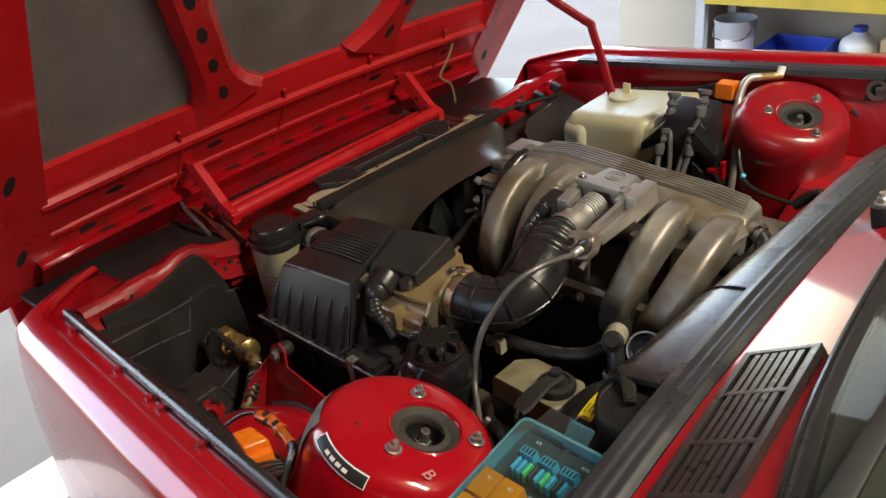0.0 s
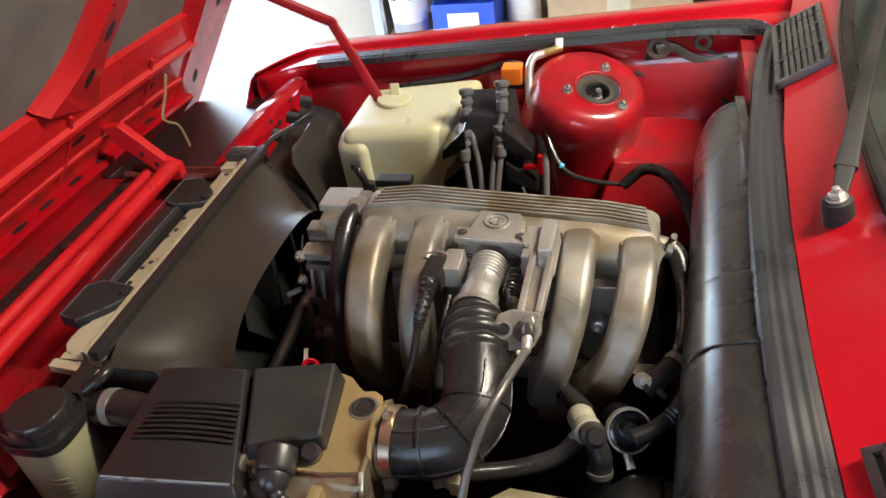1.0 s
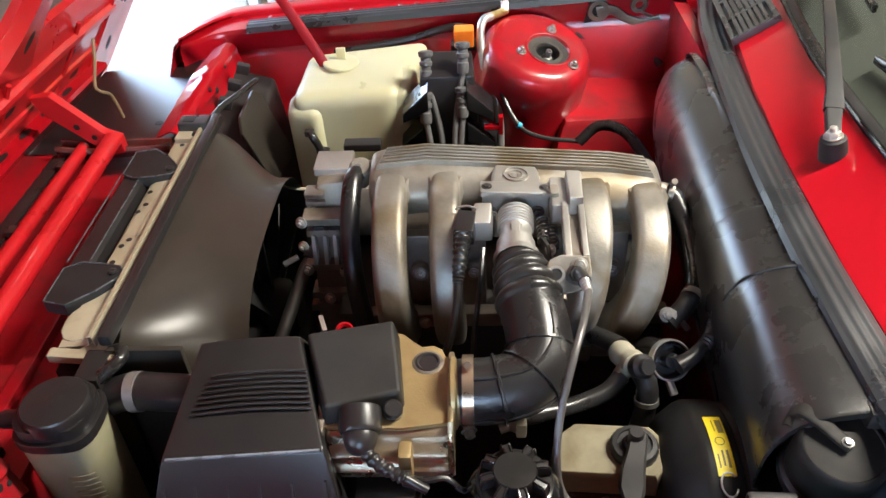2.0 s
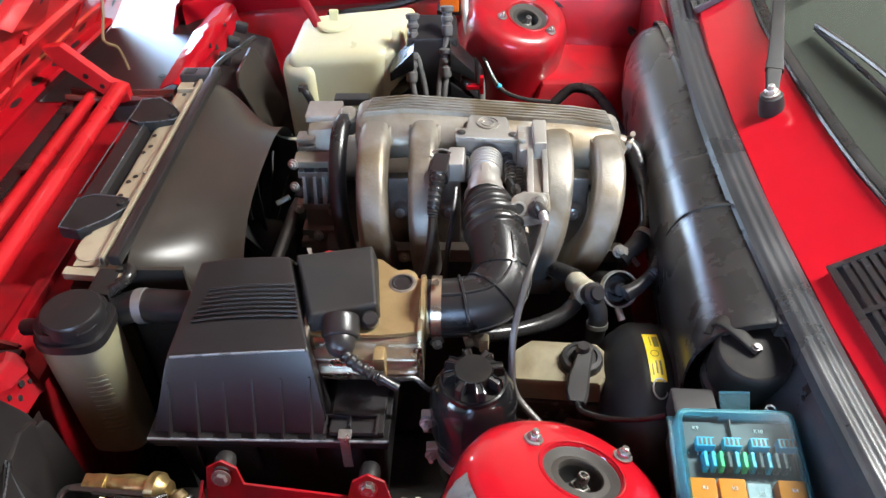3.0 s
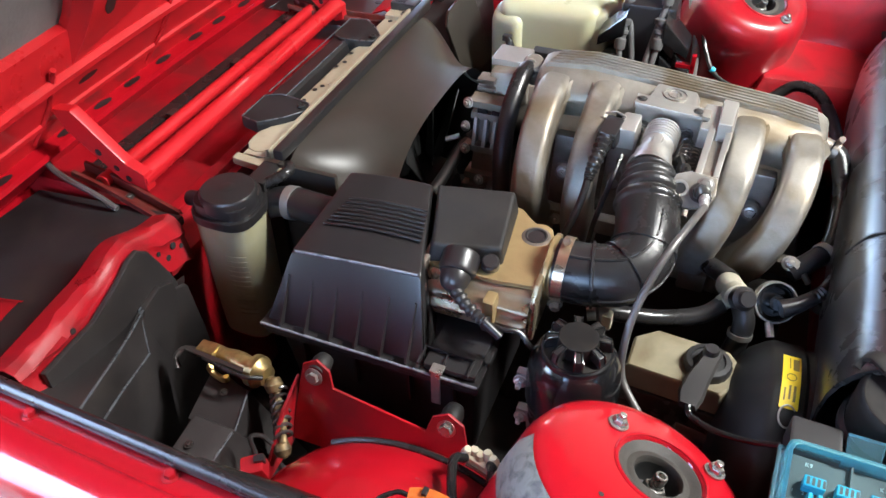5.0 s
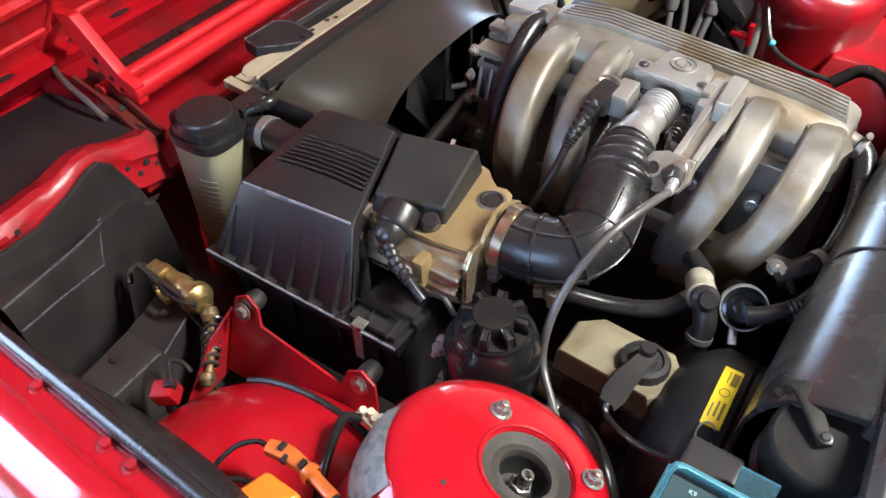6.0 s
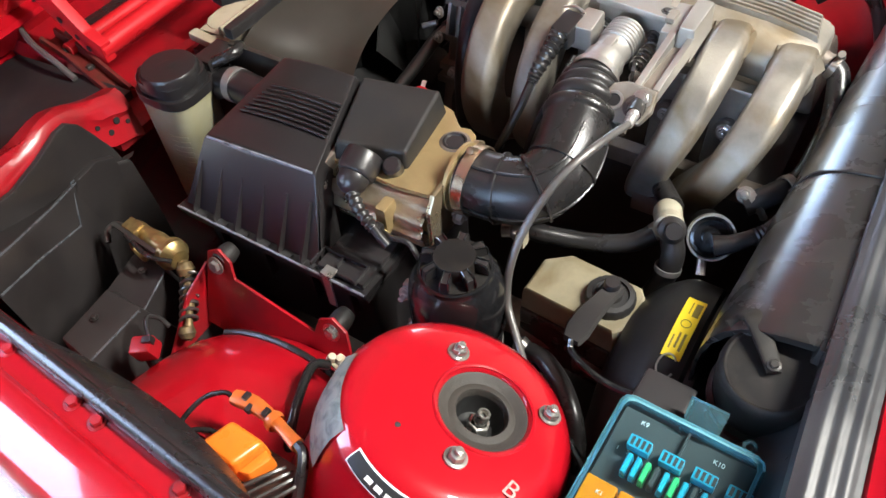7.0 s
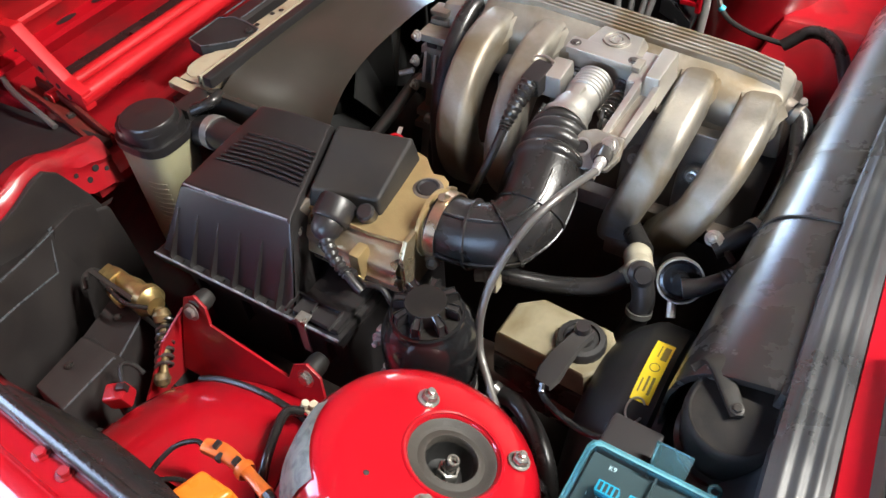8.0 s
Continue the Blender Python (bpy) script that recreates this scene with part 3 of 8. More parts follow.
                for i0 in (2, 3, 4, 5):
                    part("print_bar", sheet([[p + (p - c - off - w * ((p - c - off).dot(w))).normalized() * 0.0005 for p in (row[1].lerp(row[2], 0.3), row[2].lerp(row[3], 0.5))] for row in (rows[i0].copy(), [a.lerp(b, 0.7) for a, b in zip(rows[i0], rows[i0 + 1])])]), WHITE, t)
            part(name, sheet(rows), mat, t, "worn silver sticker" if mat is FOIL else "black printed sticker")
        part("plug", lathe([(0.0025, -0.0012), (0, -0.0008)], c + off + (V(-0.5, -0.79, 0) - w * V(-0.5, -0.79, 0).dot(w)).normalized() * 0.058 + w * 0.0008, ax, 10), INK, t)
        q = V(0.872, -0.484, 0)
        q = (q - w * q.dot(w)).normalized()
        right = V(0.96, -0.10, 0)
        right = (right - w * right.dot(w)).normalized()
        lettering("B", 0.021, frame_of(c + off + q * 0.077 - w * 0.0004, right, w.cross(right)), FADED, t)
    return t


near_tower = strut_tower(-1)
far_tower = strut_tower(1)

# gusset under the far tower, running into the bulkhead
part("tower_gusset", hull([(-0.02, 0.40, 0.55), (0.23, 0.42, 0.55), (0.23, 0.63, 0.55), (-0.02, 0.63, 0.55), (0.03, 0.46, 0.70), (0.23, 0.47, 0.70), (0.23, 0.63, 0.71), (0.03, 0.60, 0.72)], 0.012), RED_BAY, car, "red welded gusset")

# air box support with two ears
sup = plate([(-0.415, -0.10), (-0.405, -0.012), (-0.402, 0.012), (-0.385, 0.022), (-0.368, 0.012), (-0.362, -0.010), (-0.246, -0.026), (-0.240, -0.004), (-0.222, 0.006), (-0.203, -0.004), (-0.196, -0.030), (-0.196, -0.10)],
            (0, -0.462, 0.712), (1, 0, 0), (0, 0.28, 0.96), 0.004, 0.0012)
join(sup, plate([(0.0, 0.0), (0.0, -0.10), (-0.075, -0.10), (-0.035, -0.02)], (-0.412, -0.464, 0.704), (0, 1, 0.05), (0.06, 0.28, 0.96), 0.004, 0.001))
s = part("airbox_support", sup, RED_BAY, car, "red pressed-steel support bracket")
for x, z in ((-0.385, 0.716), (-0.222, 0.700)):
    part("bolt", screw((x, -0.469, z), (0, -1, 0.28), 0.0075, 0.006), STEEL, s)

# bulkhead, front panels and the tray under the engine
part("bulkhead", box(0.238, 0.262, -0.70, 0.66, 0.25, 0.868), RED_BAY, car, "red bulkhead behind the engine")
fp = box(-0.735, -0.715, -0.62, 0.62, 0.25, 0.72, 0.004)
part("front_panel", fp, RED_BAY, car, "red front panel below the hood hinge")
part("undertray", box(-0.95, 0.32, -0.72, 0.72, 0.24, 0.26), DARK, car, "dark undertray below the engine")


def lamp_panel(side):
    rows = []
    for i in range(19):
        t = i / 18
        y = side * (0.335 + 0.30 * t)
        x = -0.655 + 0.035 * t
        top = 0.772 + 0.030 * min(1, t * 1.6) + (0.020 * math.exp(-((t - 0.33) / 0.16) ** 2) if side < 0 else 0)
        low = 0.700 + 0.055 * t + 0.010 * math.sin(t * 9.0) + (0.014 if 0.18 < t < 0.3 else 0)
        wob = 0.003 * math.sin(t * 17) + 0.002 * math.sin(t * 41)
        mid = (top + low) / 2
        rows.append([(x - 0.045, y, top - 0.012), (x - 0.016 + wob, y, top), (x - 0.006, y, top - 0.003), (x + 0.000, y, top - 0.012), (x + 0.004 + wob, y, mid + 0.012), (x + 0.001, y, mid + 0.002), (x + 0.003, y, mid - 0.008), (x + 0.008, y, low + wob)])
    p = part("lamp_panel", sheet(rows, 0.002), RED if side > 0 else RED_BAY, car, "red pressed panel behind the headlamps")
    for t, h, w in ((0.05, 0.42, 0.0035), (0.10, 0.55, 0.005), (0.15, 0.40, 0.0045), (0.20, 0.62, 0.0035), (0.47, 0.70, 0.005), (0.56, 0.42, 0.006), (0.74, 0.60, 0.004)):
        x, y, z = -0.655 + 0.035 * t, side * (0.335 + 0.30 * t), 0.700 + 0.055 * t + 0.075 * h
        part("hole", lathe([(w, 0.007), (w * 0.9, 0.008), (0, 0.008)], (x - 0.003, y, z), (1, 0, 0.15), 10), INK, p)
    y0, y1 = (0.32, 0.66) if side > 0 else (-0.64, -0.32)
    g = part("grille_cover", hull([(-0.95, y0, 0.715), (-0.675, y0, 0.738), (-0.66, y1, 0.748), (-0.92, y1, 0.722), (-0.95, y0, 0.727), (-0.675, y0, 0.752), (-0.66, y1, 0.762), (-0.92, y1, 0.736)], 0.004), BLACK if side > 0 else BLACK_MATT, car, "black plastic cover over the headlamps")
    part("hole", lathe([(0.008, 0.0), (0.007, 0.0008), (0, 0.0008)], (-0.715, y0 + (0.08 if side > 0 else 0.24), 0.7535), (0, 0, 1), 14), INK, g)


lamp_panel(-1)
lamp_panel(1)
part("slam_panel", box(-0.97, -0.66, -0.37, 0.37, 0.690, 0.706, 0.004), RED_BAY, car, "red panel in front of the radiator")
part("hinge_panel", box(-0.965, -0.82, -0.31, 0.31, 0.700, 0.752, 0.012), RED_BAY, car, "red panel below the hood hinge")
part("nose_panel", box(-0.99, -0.95, -0.66, 0.66, 0.02, 0.725, 0.012), RED, car, "red nose panel")

# ---- cowl, vents, windscreen ----
YS = [-0.74, -0.66, -0.55, -0.40, -0.20, 0.0, 0.20, 0.40, 0.55, 0.66, 0.74]


def cowl_back(y):
    """Where the windscreen meets the cowl."""
    return 0.330 + 0.09 * (abs(y) / 0.7) ** 2.6


def cowl_z(x, y):
    b = cowl_back(y)
    return 0.886 + 0.60 * (x - 0.250) + 0.005 * (1 - (y / 0.74) ** 2) - 1.3 * max(0.0, (x - 0.25) * (b - x))


rows = []
for y in YS:
    b = cowl_back(y)
    x0 = 0.246 + 0.10 * (y + 0.2) ** 2
    rows.append([(x0, y, 0.868), (x0 + 0.001, y, 0.880)] + [(x0 + (b - x0) * k, y, cowl_z(x0 + (b - x0) * k, y) ) for k in (0.05, 0.2, 0.35, 0.5, 0.65, 0.8, 0.9, 1.0)] + [(b + 0.004, y, cowl_z(b, y) - 0.01)])
part("cowl_panel", sheet(rows), RED, car, "glossy red cowl below the windscreen")


def vent(side):
    v = thing("cowl_vent", (0.315, side * 0.42, 0.91), "dark grey plastic cowl vent grille with slots", "vent", "cowl vents")
    u = V(1.0, 0.0, 0.60).normalized()
    o = V(0.268, side * 0.328, cowl_z(0.268, 0.42) + 0.0080)
    d = V(0.065, side, 0).normalized()
    w = u.cross(d) * (1 if side > 0 else -1)
    L, W = 0.214, 0.078

    def at(a, b, h):
        return o + u * a + d * b + w * h

    def bar(a0, a1, b0, b1, h0, h1, bev=0.001):
        return hull([at(a0, b0, h0), at(a1, b0, h0), at(a1, b1, h0), at(a0, b1, h0), at(a0, b0, h1), at(a1, b0, h1), at(a1, b1, h1), at(a0, b1, h1)], bev)

    rim = bar(0, W, 0, 0.007, -0.006, 0.006)
    join(rim, bar(0, W, L - 0.007, L, -0.006, 0.006))
    join(rim, bar(0, 0.008, 0.006, L - 0.006, -0.006, 0.006))
    join(rim, bar(W - 0.008, W, 0.006, L - 0.006, -0.006, 0.006))
    for k in (1, 2):
        join(rim, bar(0.007, W - 0.007, L * k / 3 - 0.0035, L * k / 3 + 0.0035, 0, 0.0055))
    part("grille_rim", rim, DUCT, v)
    part("recess", bar(0.002, W - 0.002, 0.002, L - 0.002, -0.006, 0.0012, 0), INK, v)
    for k in range(3):
        for i in range(6):
            a = 0.008 + (W - 0.016) * (i + 1) / 7
            part("slat", bar(a - 0.0029, a + 0.0029, L * k / 3 + 0.0036, L * (k + 1) / 3 - 0.0036, 0.001, 0.0052, 0), DUCT, v)


vent(-1)
vent(1)

screen = thing("windscreen", (0.6, 0, 1.1), "sloping laminated windscreen with black rubber trim", "windscreen")
rows, trim = [], []
for y in YS:
    b = cowl_back(y) + 0.016
    z = cowl_z(cowl_back(y), y) + 0.008
    rows.append([(b + 0.62 * t, y * (1 - 0.13 * t), z + 0.41 * t) for t in (0, 0.25, 0.5, 0.75, 1)])
    trim.append((b - 0.004, y, z - 0.005))
g = part("pane", sheet(rows, 0.005), GLASS, screen, "clear tinted glass")
g.visible_shadow = False
part("lower_trim", tube(trim, 0.011, 10, 4, squash=(1.0, 0.6, (0, 0, 1))), RUBBER, screen, "black rubber glazing strip")
part("trim_lip", tube([(x - 0.010, y, z + 0.004) for x, y, z in trim], 0.0028, 8, 4), BLACK_GLOSS, screen)

cab = thing("cabin", (0.9, 0, 0.8), "dark car cabin seen through the windscreen", "cabin")
part("dashboard", hull([(0.42, -0.64, 0.70), (0.80, -0.64, 0.70), (0.80, 0.64, 0.70), (0.42, 0.64, 0.70), (0.40, -0.62, 0.93), (0.70, -0.62, 0.95), (0.70, 0.62, 0.95), (0.40, 0.62, 0.93)], 0.02), CABIN, cab)
part("roof", box(0.96, 2.2, -0.58, 0.58, 1.365, 1.385, 0.006), RED, cab)
part("seat_back", box(1.45, 1.58, -0.55, 0.55, 0.5, 1.15, 0.03), CABIN, cab)
part("rear_wall", box(2.18, 2.2, -0.6, 0.6, 0.3, 1.365), CABIN, cab)
part("rear_body", hull([(2.15, -0.80, 0.24), (3.25, -0.76, 0.30), (3.25, 0.76, 0.30), (2.15, 0.80, 0.24), (2.15, -0.78, 0.92), (3.22, -0.70, 0.90), (3.22, 0.70, 0.90), (2.15, 0.78, 0.92)], 0.04, 3), RED, cab)
part("floor_pan", box(0.28, 2.2, -0.74, 0.74, 0.22, 0.28, 0.01), CABIN, cab)
for x in (-0.06, 2.52):
    for s in (-1, 1):
        wh = part("wheel", lathe([(0.19, -0.085), (0.27, -0.095), (0.295, -0.075), (0.30, -0.04), (0.30, 0.04), (0.295, 0.075), (0.27, 0.095), (0.19, 0.085)], (x, s * 0.68, 0.30), (0, 1, 0), 40), RUBBER, cab, "black rubber tyre")
        part("rim", lathe([(0, 0.055), (0.05, 0.06), (0.08, 0.045), (0.16, 0.05), (0.185, 0.085), (0.192, 0.085), (0.192, -0.085)], (x, s * 0.68, 0.30), (0, s, 0), 32), ALU, wh, "alloy rim")
for s in (-1, 1):
    part("door_skin", box(0.80, 2.2, s * 0.79 - 0.015, s * 0.79 + 0.015, 0.3, 0.90, 0.006), RED, cab)
    part("pillar", tube([(0.40, s * 0.715, 0.95), (0.98, s * 0.60, 1.37)], 0.022, 10, 2), RED, cab)


def wiper(pivot, tip, blade_a, blade_b):
    w = thing("windscreen_wiper", pivot, "black windscreen wiper with a bare pivot nut", "wiper", "windscreen wipers")
    p, t = Vector(pivot), Vector(tip)
    part("pivot_base", lathe([(0.017, -0.03), (0.0165, -0.006), (0.015, 0.004), (0.011, 0.006), (0, 0.006)], p, (-0.25, 0, 1), 24), BLACK_MATT, w)
    part("nut", nut(p + V(-0.0015, 0, 0.006), (-0.25, 0, 1), 0.0085, 0.008, 0.006), STEEL, w, "worn steel pivot nut")
    d = (t - p).normalized()
    s = d.cross(V(0, 0, 1)).normalized()
    arm = hull([p + d * 0.01 + s * 0.008 - V(0, 0, 0.006), p + d * 0.01 - s * 0.008 - V(0, 0, 0.006), p + d * 0.05 - s * 0.010, p + d * 0.05 + s * 0.010,
                p + d * 0.01 + s * 0.008 + V(0, 0, 0.008), p + d * 0.01 - s * 0.008 + V(0, 0, 0.008), p + d * 0.05 - s * 0.010 + V(0, 0, 0.016), p + d * 0.05 + s * 0.010 + V(0, 0, 0.016)], 0.003)
    part("hinge_block", arm, BLACK_MATT, w)
    part("arm", tube([p + d * 0.045 + V(0, 0, 0.010), p + d * 0.10 + V(0, 0, 0.018), p.lerp(t, 0.6) + V(0, 0, 0.018), t], lambda k: 0.0125 - 0.007 * k, 10, 6, squash=(1.0, 0.45, (0, 0, 1)), power=4), BLACK_MATT, w, "dark grey wiper arm")
    a, b = Vector(blade_a), Vector(blade_b)
    part("blade_carrier", tube([a, a.lerp(b, 0.3) + V(0, 0, 0.012), a.lerp(b, 0.7) + V(0, 0, 0.012), b], 0.0042, 8, 6), DARK_STEEL, w)
    part("blade_rubber", tube([a - V(0, 0, 0.005), b - V(0, 0, 0.005)], 0.0035, 6, 2), RUBBER, w)


wiper((0.292, -0.016, 0.935), (0.42, 0.46, 1.02), (0.405, 0.20, 1.010), (0.46, 0.66, 1.030))
wiper((0.41, -0.66, 0.965), (0.42, -0.28, 1.000), (0.380, 0.11, 0.980), (0.43, -0.42, 1.000))

# rubber seal along the bulkhead and round the corners onto the fenders
seal = thing("bulkhead_seal", (0.23, 0, 0.88), "grey ribbed rubber weather seal along the bulkhead", "seal")
ribbon = []
for k in range(27):
    q = k / 13 - 1
    off = 0.0225 * q
    up = 0.0055 * (1 - abs(q) ** 5) + 0.0007 * math.cos(q * 4 * math.pi) - (0.010 if k in (0, 26) else 0.0)
    line = [(0.246 + 0.10 * (y + 0.2) ** 2 - 0.017 + off, y, 0.889 + up) for y in (-0.625, -0.55, -0.42, -0.20, 0.0, 0.18, 0.34, 0.46)]
    line += [(0.287 + off * 0.8, 0.545 - off * 0.4, 0.890 + up), (0.282 + off * 0.3, 0.592 - off * 0.9, 0.890 + up), (0.245, 0.618 - off, 0.887 + up)]
    line += [(x, 0.655 + skew(x) - off, rim_z(x) + 0.006 + up) for x in (0.15, 0.0, -0.15, -0.32, -0.50, -0.60)]
    ribbon.append(spline(line, 6))
part("seal_ribbon", sheet(ribbon), SEAL, seal, "ribbed grey rubber strip")
# rubber apron beside the fuse box
rows = []
for i in range(25):
    y = -0.40 - 0.245 * i / 24
    k = (-0.40 - y) / 0.245
    fold = 0.004 * math.sin(k * 15) + 0.002 * math.sin(k * 37)
    rows.append([(0.150 + 0.07 * k, y, 0.76 + 0.05 * k), (0.185 + 0.045 * k + fold, y, 0.80 + 0.03 * k + fold), (0.200 + 0.037 * k + 1.2 * fold, y, 0.824 + 0.022 * k + fold), (0.212 + 0.03 * k + 0.6 * fold, y, 0.845 + 0.014 * k), (0.226 + 0.022 * k, y, 0.878)])
part("rubber_apron", sheet(rows, 0.003), SEAL, seal, "grey moulded rubber apron")

# ---- the hood, hinged at the nose and propped open ----
hood = thing("hood", (-0.94, 0, 0.75), "open red hood with ribbed inner frame and dark insulation", "hood")
HB, HD, HN = V(-0.945, 0, 0.742), V(0.57, 0, 0.822).normalized(), V(0.822, 0, -0.57).normalized()


def on_hood(y, s, h=0.0):
    """A point on the hood's underside: across, up from the hinge edge, and out towards the engine."""
    return HB + HD * s + V(0, y, 0) + HN * (h + 0.05 * (1 - (y / 0.72) ** 2) * -0.6)


skin = [[on_hood(y, s, -0.035) for s in (-0.03, 0.25, 0.5, 0.75, 1.0, 1.16)] for y in (-0.70, -0.55, -0.35, 0, 0.35, 0.55, 0.70)]
part("outer_skin", sheet(skin, 0.004), RED, hood)


def hood_rail(a, b, width, h=0.020, name="rail", flare=0.0, crisp=0.0):
    """A raised rail with sloping flanks from a to b, each (across, up)."""
    a2, b2 = Vector(a), Vector(b)
    d = (b2 - a2).normalized()
    n = Vector((-d.y, d.x))
    rows = []
    for k in range(25 if flare else 7):
        t = k / (24 if flare else 6)
        c = a2.lerp(b2, t)
        wide = 1 + flare * (max(0.0, 1 - t / 0.16) ** 2.2 + max(0.0, (t - 0.86) / 0.14) ** 2.2)
        row = []
        for q, hh in ((-0.5, -0.03), (-0.5, 0.0), (-0.42 - crisp * 0.4, h * 0.35), (-0.30 - crisp, h), (0.30 + crisp, h), (0.42 + crisp * 0.4, h * 0.35), (0.5, 0.0), (0.5, -0.03)):
            p = c + n * (math.copysign(abs(q) + 0.5 * (wide - 1), q) * width)
            row.append(on_hood(p.x, p.y, hh))
        rows.append(row)
    return part(name, sheet(rows), RED_HOOD_LIT, hood)


def hood_hole(y, s, ly, ls, turn, h=0.0215):
    m = []
    for k in range(14):
        a = 2 * math.pi * k / 14
        p = Vector((math.cos(a) * ly, math.sin(a) * ls))
        p.rotate(Matrix.Rotation(turn, 2))
        m.append(on_hood(y + p.x, s + p.y, h))
    bm = bmesh.new()
    bm.faces.new([bm.verts.new(p) for p in m])
    return part("lightening_hole", bm, INK, hood)


hood_rail((-0.70, 0.125), (0.70, 0.125), 0.29, 0.018, "hinge_rail")
part("rail_bead", tube([on_hood(y, 0.205, 0.016) for y in (-0.58, -0.3, 0, 0.3, 0.58)], 0.012, 8, 5), RED_HOOD_LIT, hood)
part("rail_bead", tube([on_hood(y, 0.115, 0.014) for y in (-0.58, -0.3, 0, 0.3, 0.58)], 0.010, 8, 5), RED_HOOD_LIT, hood)
part("rail_bead", tube([on_hood(y, 0.045, 0.012) for y in (-0.58, -0.3, 0, 0.3, 0.58)], 0.009, 8, 5), RED_HOOD_LIT, hood)
for s in (-1, 1):
    hood_rail((s * 0.194, 0.243), (s * 0.50, 1.03), 0.085, 0.0176, "brace", 1.2)
    hood_rail((s * 0.630, -0.03), (s * 0.630, 1.15), 0.14, 0.024, "side_rail", crisp=0.14)
    for q in (0.10, 0.30, 0.55, 0.8):
        hood_hole(s * 0.625, q, 0.009, 0.022, s * 0.3, 0.0246)
    for k in range(8):
        t = 0.10 + 0.10 * k
        hood_hole(s * (0.185 + 0.315 * t), 0.22 + 0.80 * t, 0.010, 0.020, -s * 0.375, 0.0181)
    for y in (0.10, 0.22, 0.33, 0.44, 0.55):
        hood_hole(s * y, 0.160, 0.020, 0.008, 0, 0.0185)
    for y in (0.16, 0.38, 0.50):
        hood_hole(s * y, 0.085, 0.022, 0.010, 0, 0.0185)
# pressed ledge with oval holes along the hinge edge, and the lip below it
ledge = [[on_hood(y, 0.062, 0.004), on_hood(y, 0.060, 0.014), on_hood(y, 0.058, 0.016) + V(0.026, 0, -0.002), on_hood(y, 0.056, 0.016) + V(0.029, 0, -0.008), on_hood(y, 0.0, 0.010) + V(0.012, 0, -0.02), on_hood(y, -0.03, 0.0)] for y in np.linspace(-0.60, 0.60, 15)]
lg = part("ledge", sheet(ledge), RED, hood, "pressed red ledge with oval holes")
for y in (-0.46, -0.38, -0.25, -0.17, -0.10, -0.02, 0.07, 0.14, 0.22, 0.30, 0.38, 0.46):
    q = on_hood(y, 0.059, 0.0165) + V(0.013, 0, 0.0006)
    bm = bmesh.new()
    bm.faces.new([bm.verts.new(q + V(0.0065 * math.sin(k * math.pi / 7), 0.019 * math.cos(k * math.pi / 7), -0.0005 * math.sin(k * math.pi / 7))) for k in range(14)])
    part("oval_hole", bm, INK, lg)
for y in (-0.31, -0.06, 0.18, 0.42):
    part("seam_bead", tube([on_hood(y, 0.24, 0.019), on_hood(y + 0.01, 0.16, 0.020), on_hood(y, 0.08, 0.019)], 0.004, 6, 4), RED_HOOD_LIT, hood)
part("near_wire", tube([(-0.925, -0.295, 0.800), (-0.915, -0.298, 0.780), (-0.885, -0.312, 0.774), (-0.846, -0.324, 0.774), (-0.796, -0.332, 0.768), (-0.76, -0.335, 0.755)], 0.0045, 8, 5), CABLE, hood, "grey wiring sleeve")
hood_rail((-0.70, 1.09), (0.70, 1.09), 0.14, 0.018, "rear_rail")
for y0, y1 in ((-0.56, -0.19), (-0.16, 0.16), (0.19, 0.56)):
    rows = [[on_hood(y, s, -0.012) for s in (0.24, 0.45, 0.65, 0.85, 1.04)] for y in np.linspace(y0 - 0.02, y1 + 0.02, 5)]
    part("insulation_pad", sheet(rows, 0.0), PAD, hood, "dark felt insulation pad")
pads = [[on_hood(y, s, -0.018) for s in (0.2, 0.5, 0.8, 1.1)] for y in np.linspace(-0.62, 0.62, 7)]
part("insulation_backing", sheet(pads), PAD, hood)
part("slot_strip", box(-0.866, -0.842, -0.27, 0.33, 0.752, 0.757, 0.002), RUBBER, car, "black rubber strip in the hinge gap")
for y in (-0.12, 0.06, 0.24):
    part("slot_clip", box(-0.840, -0.826, y, y + 0.02, 0.752, 0.766, 0.003), DARK_STEEL, car)
# hinge tube with its arms
part("hinge_tube", tube([(-0.752, -0.29, 0.775), (-0.752, 0, 0.780), (-0.752, 0.29, 0.785)], 0.015, 14, 4), RED_HOOD_LIT, hood)
part("hinge_tube", tube([(-0.812, -0.30, 0.762), (-0.812, 0, 0.764), (-0.812, 0.30, 0.766)], 0.011, 10, 4), RED_HOOD_LIT, hood)
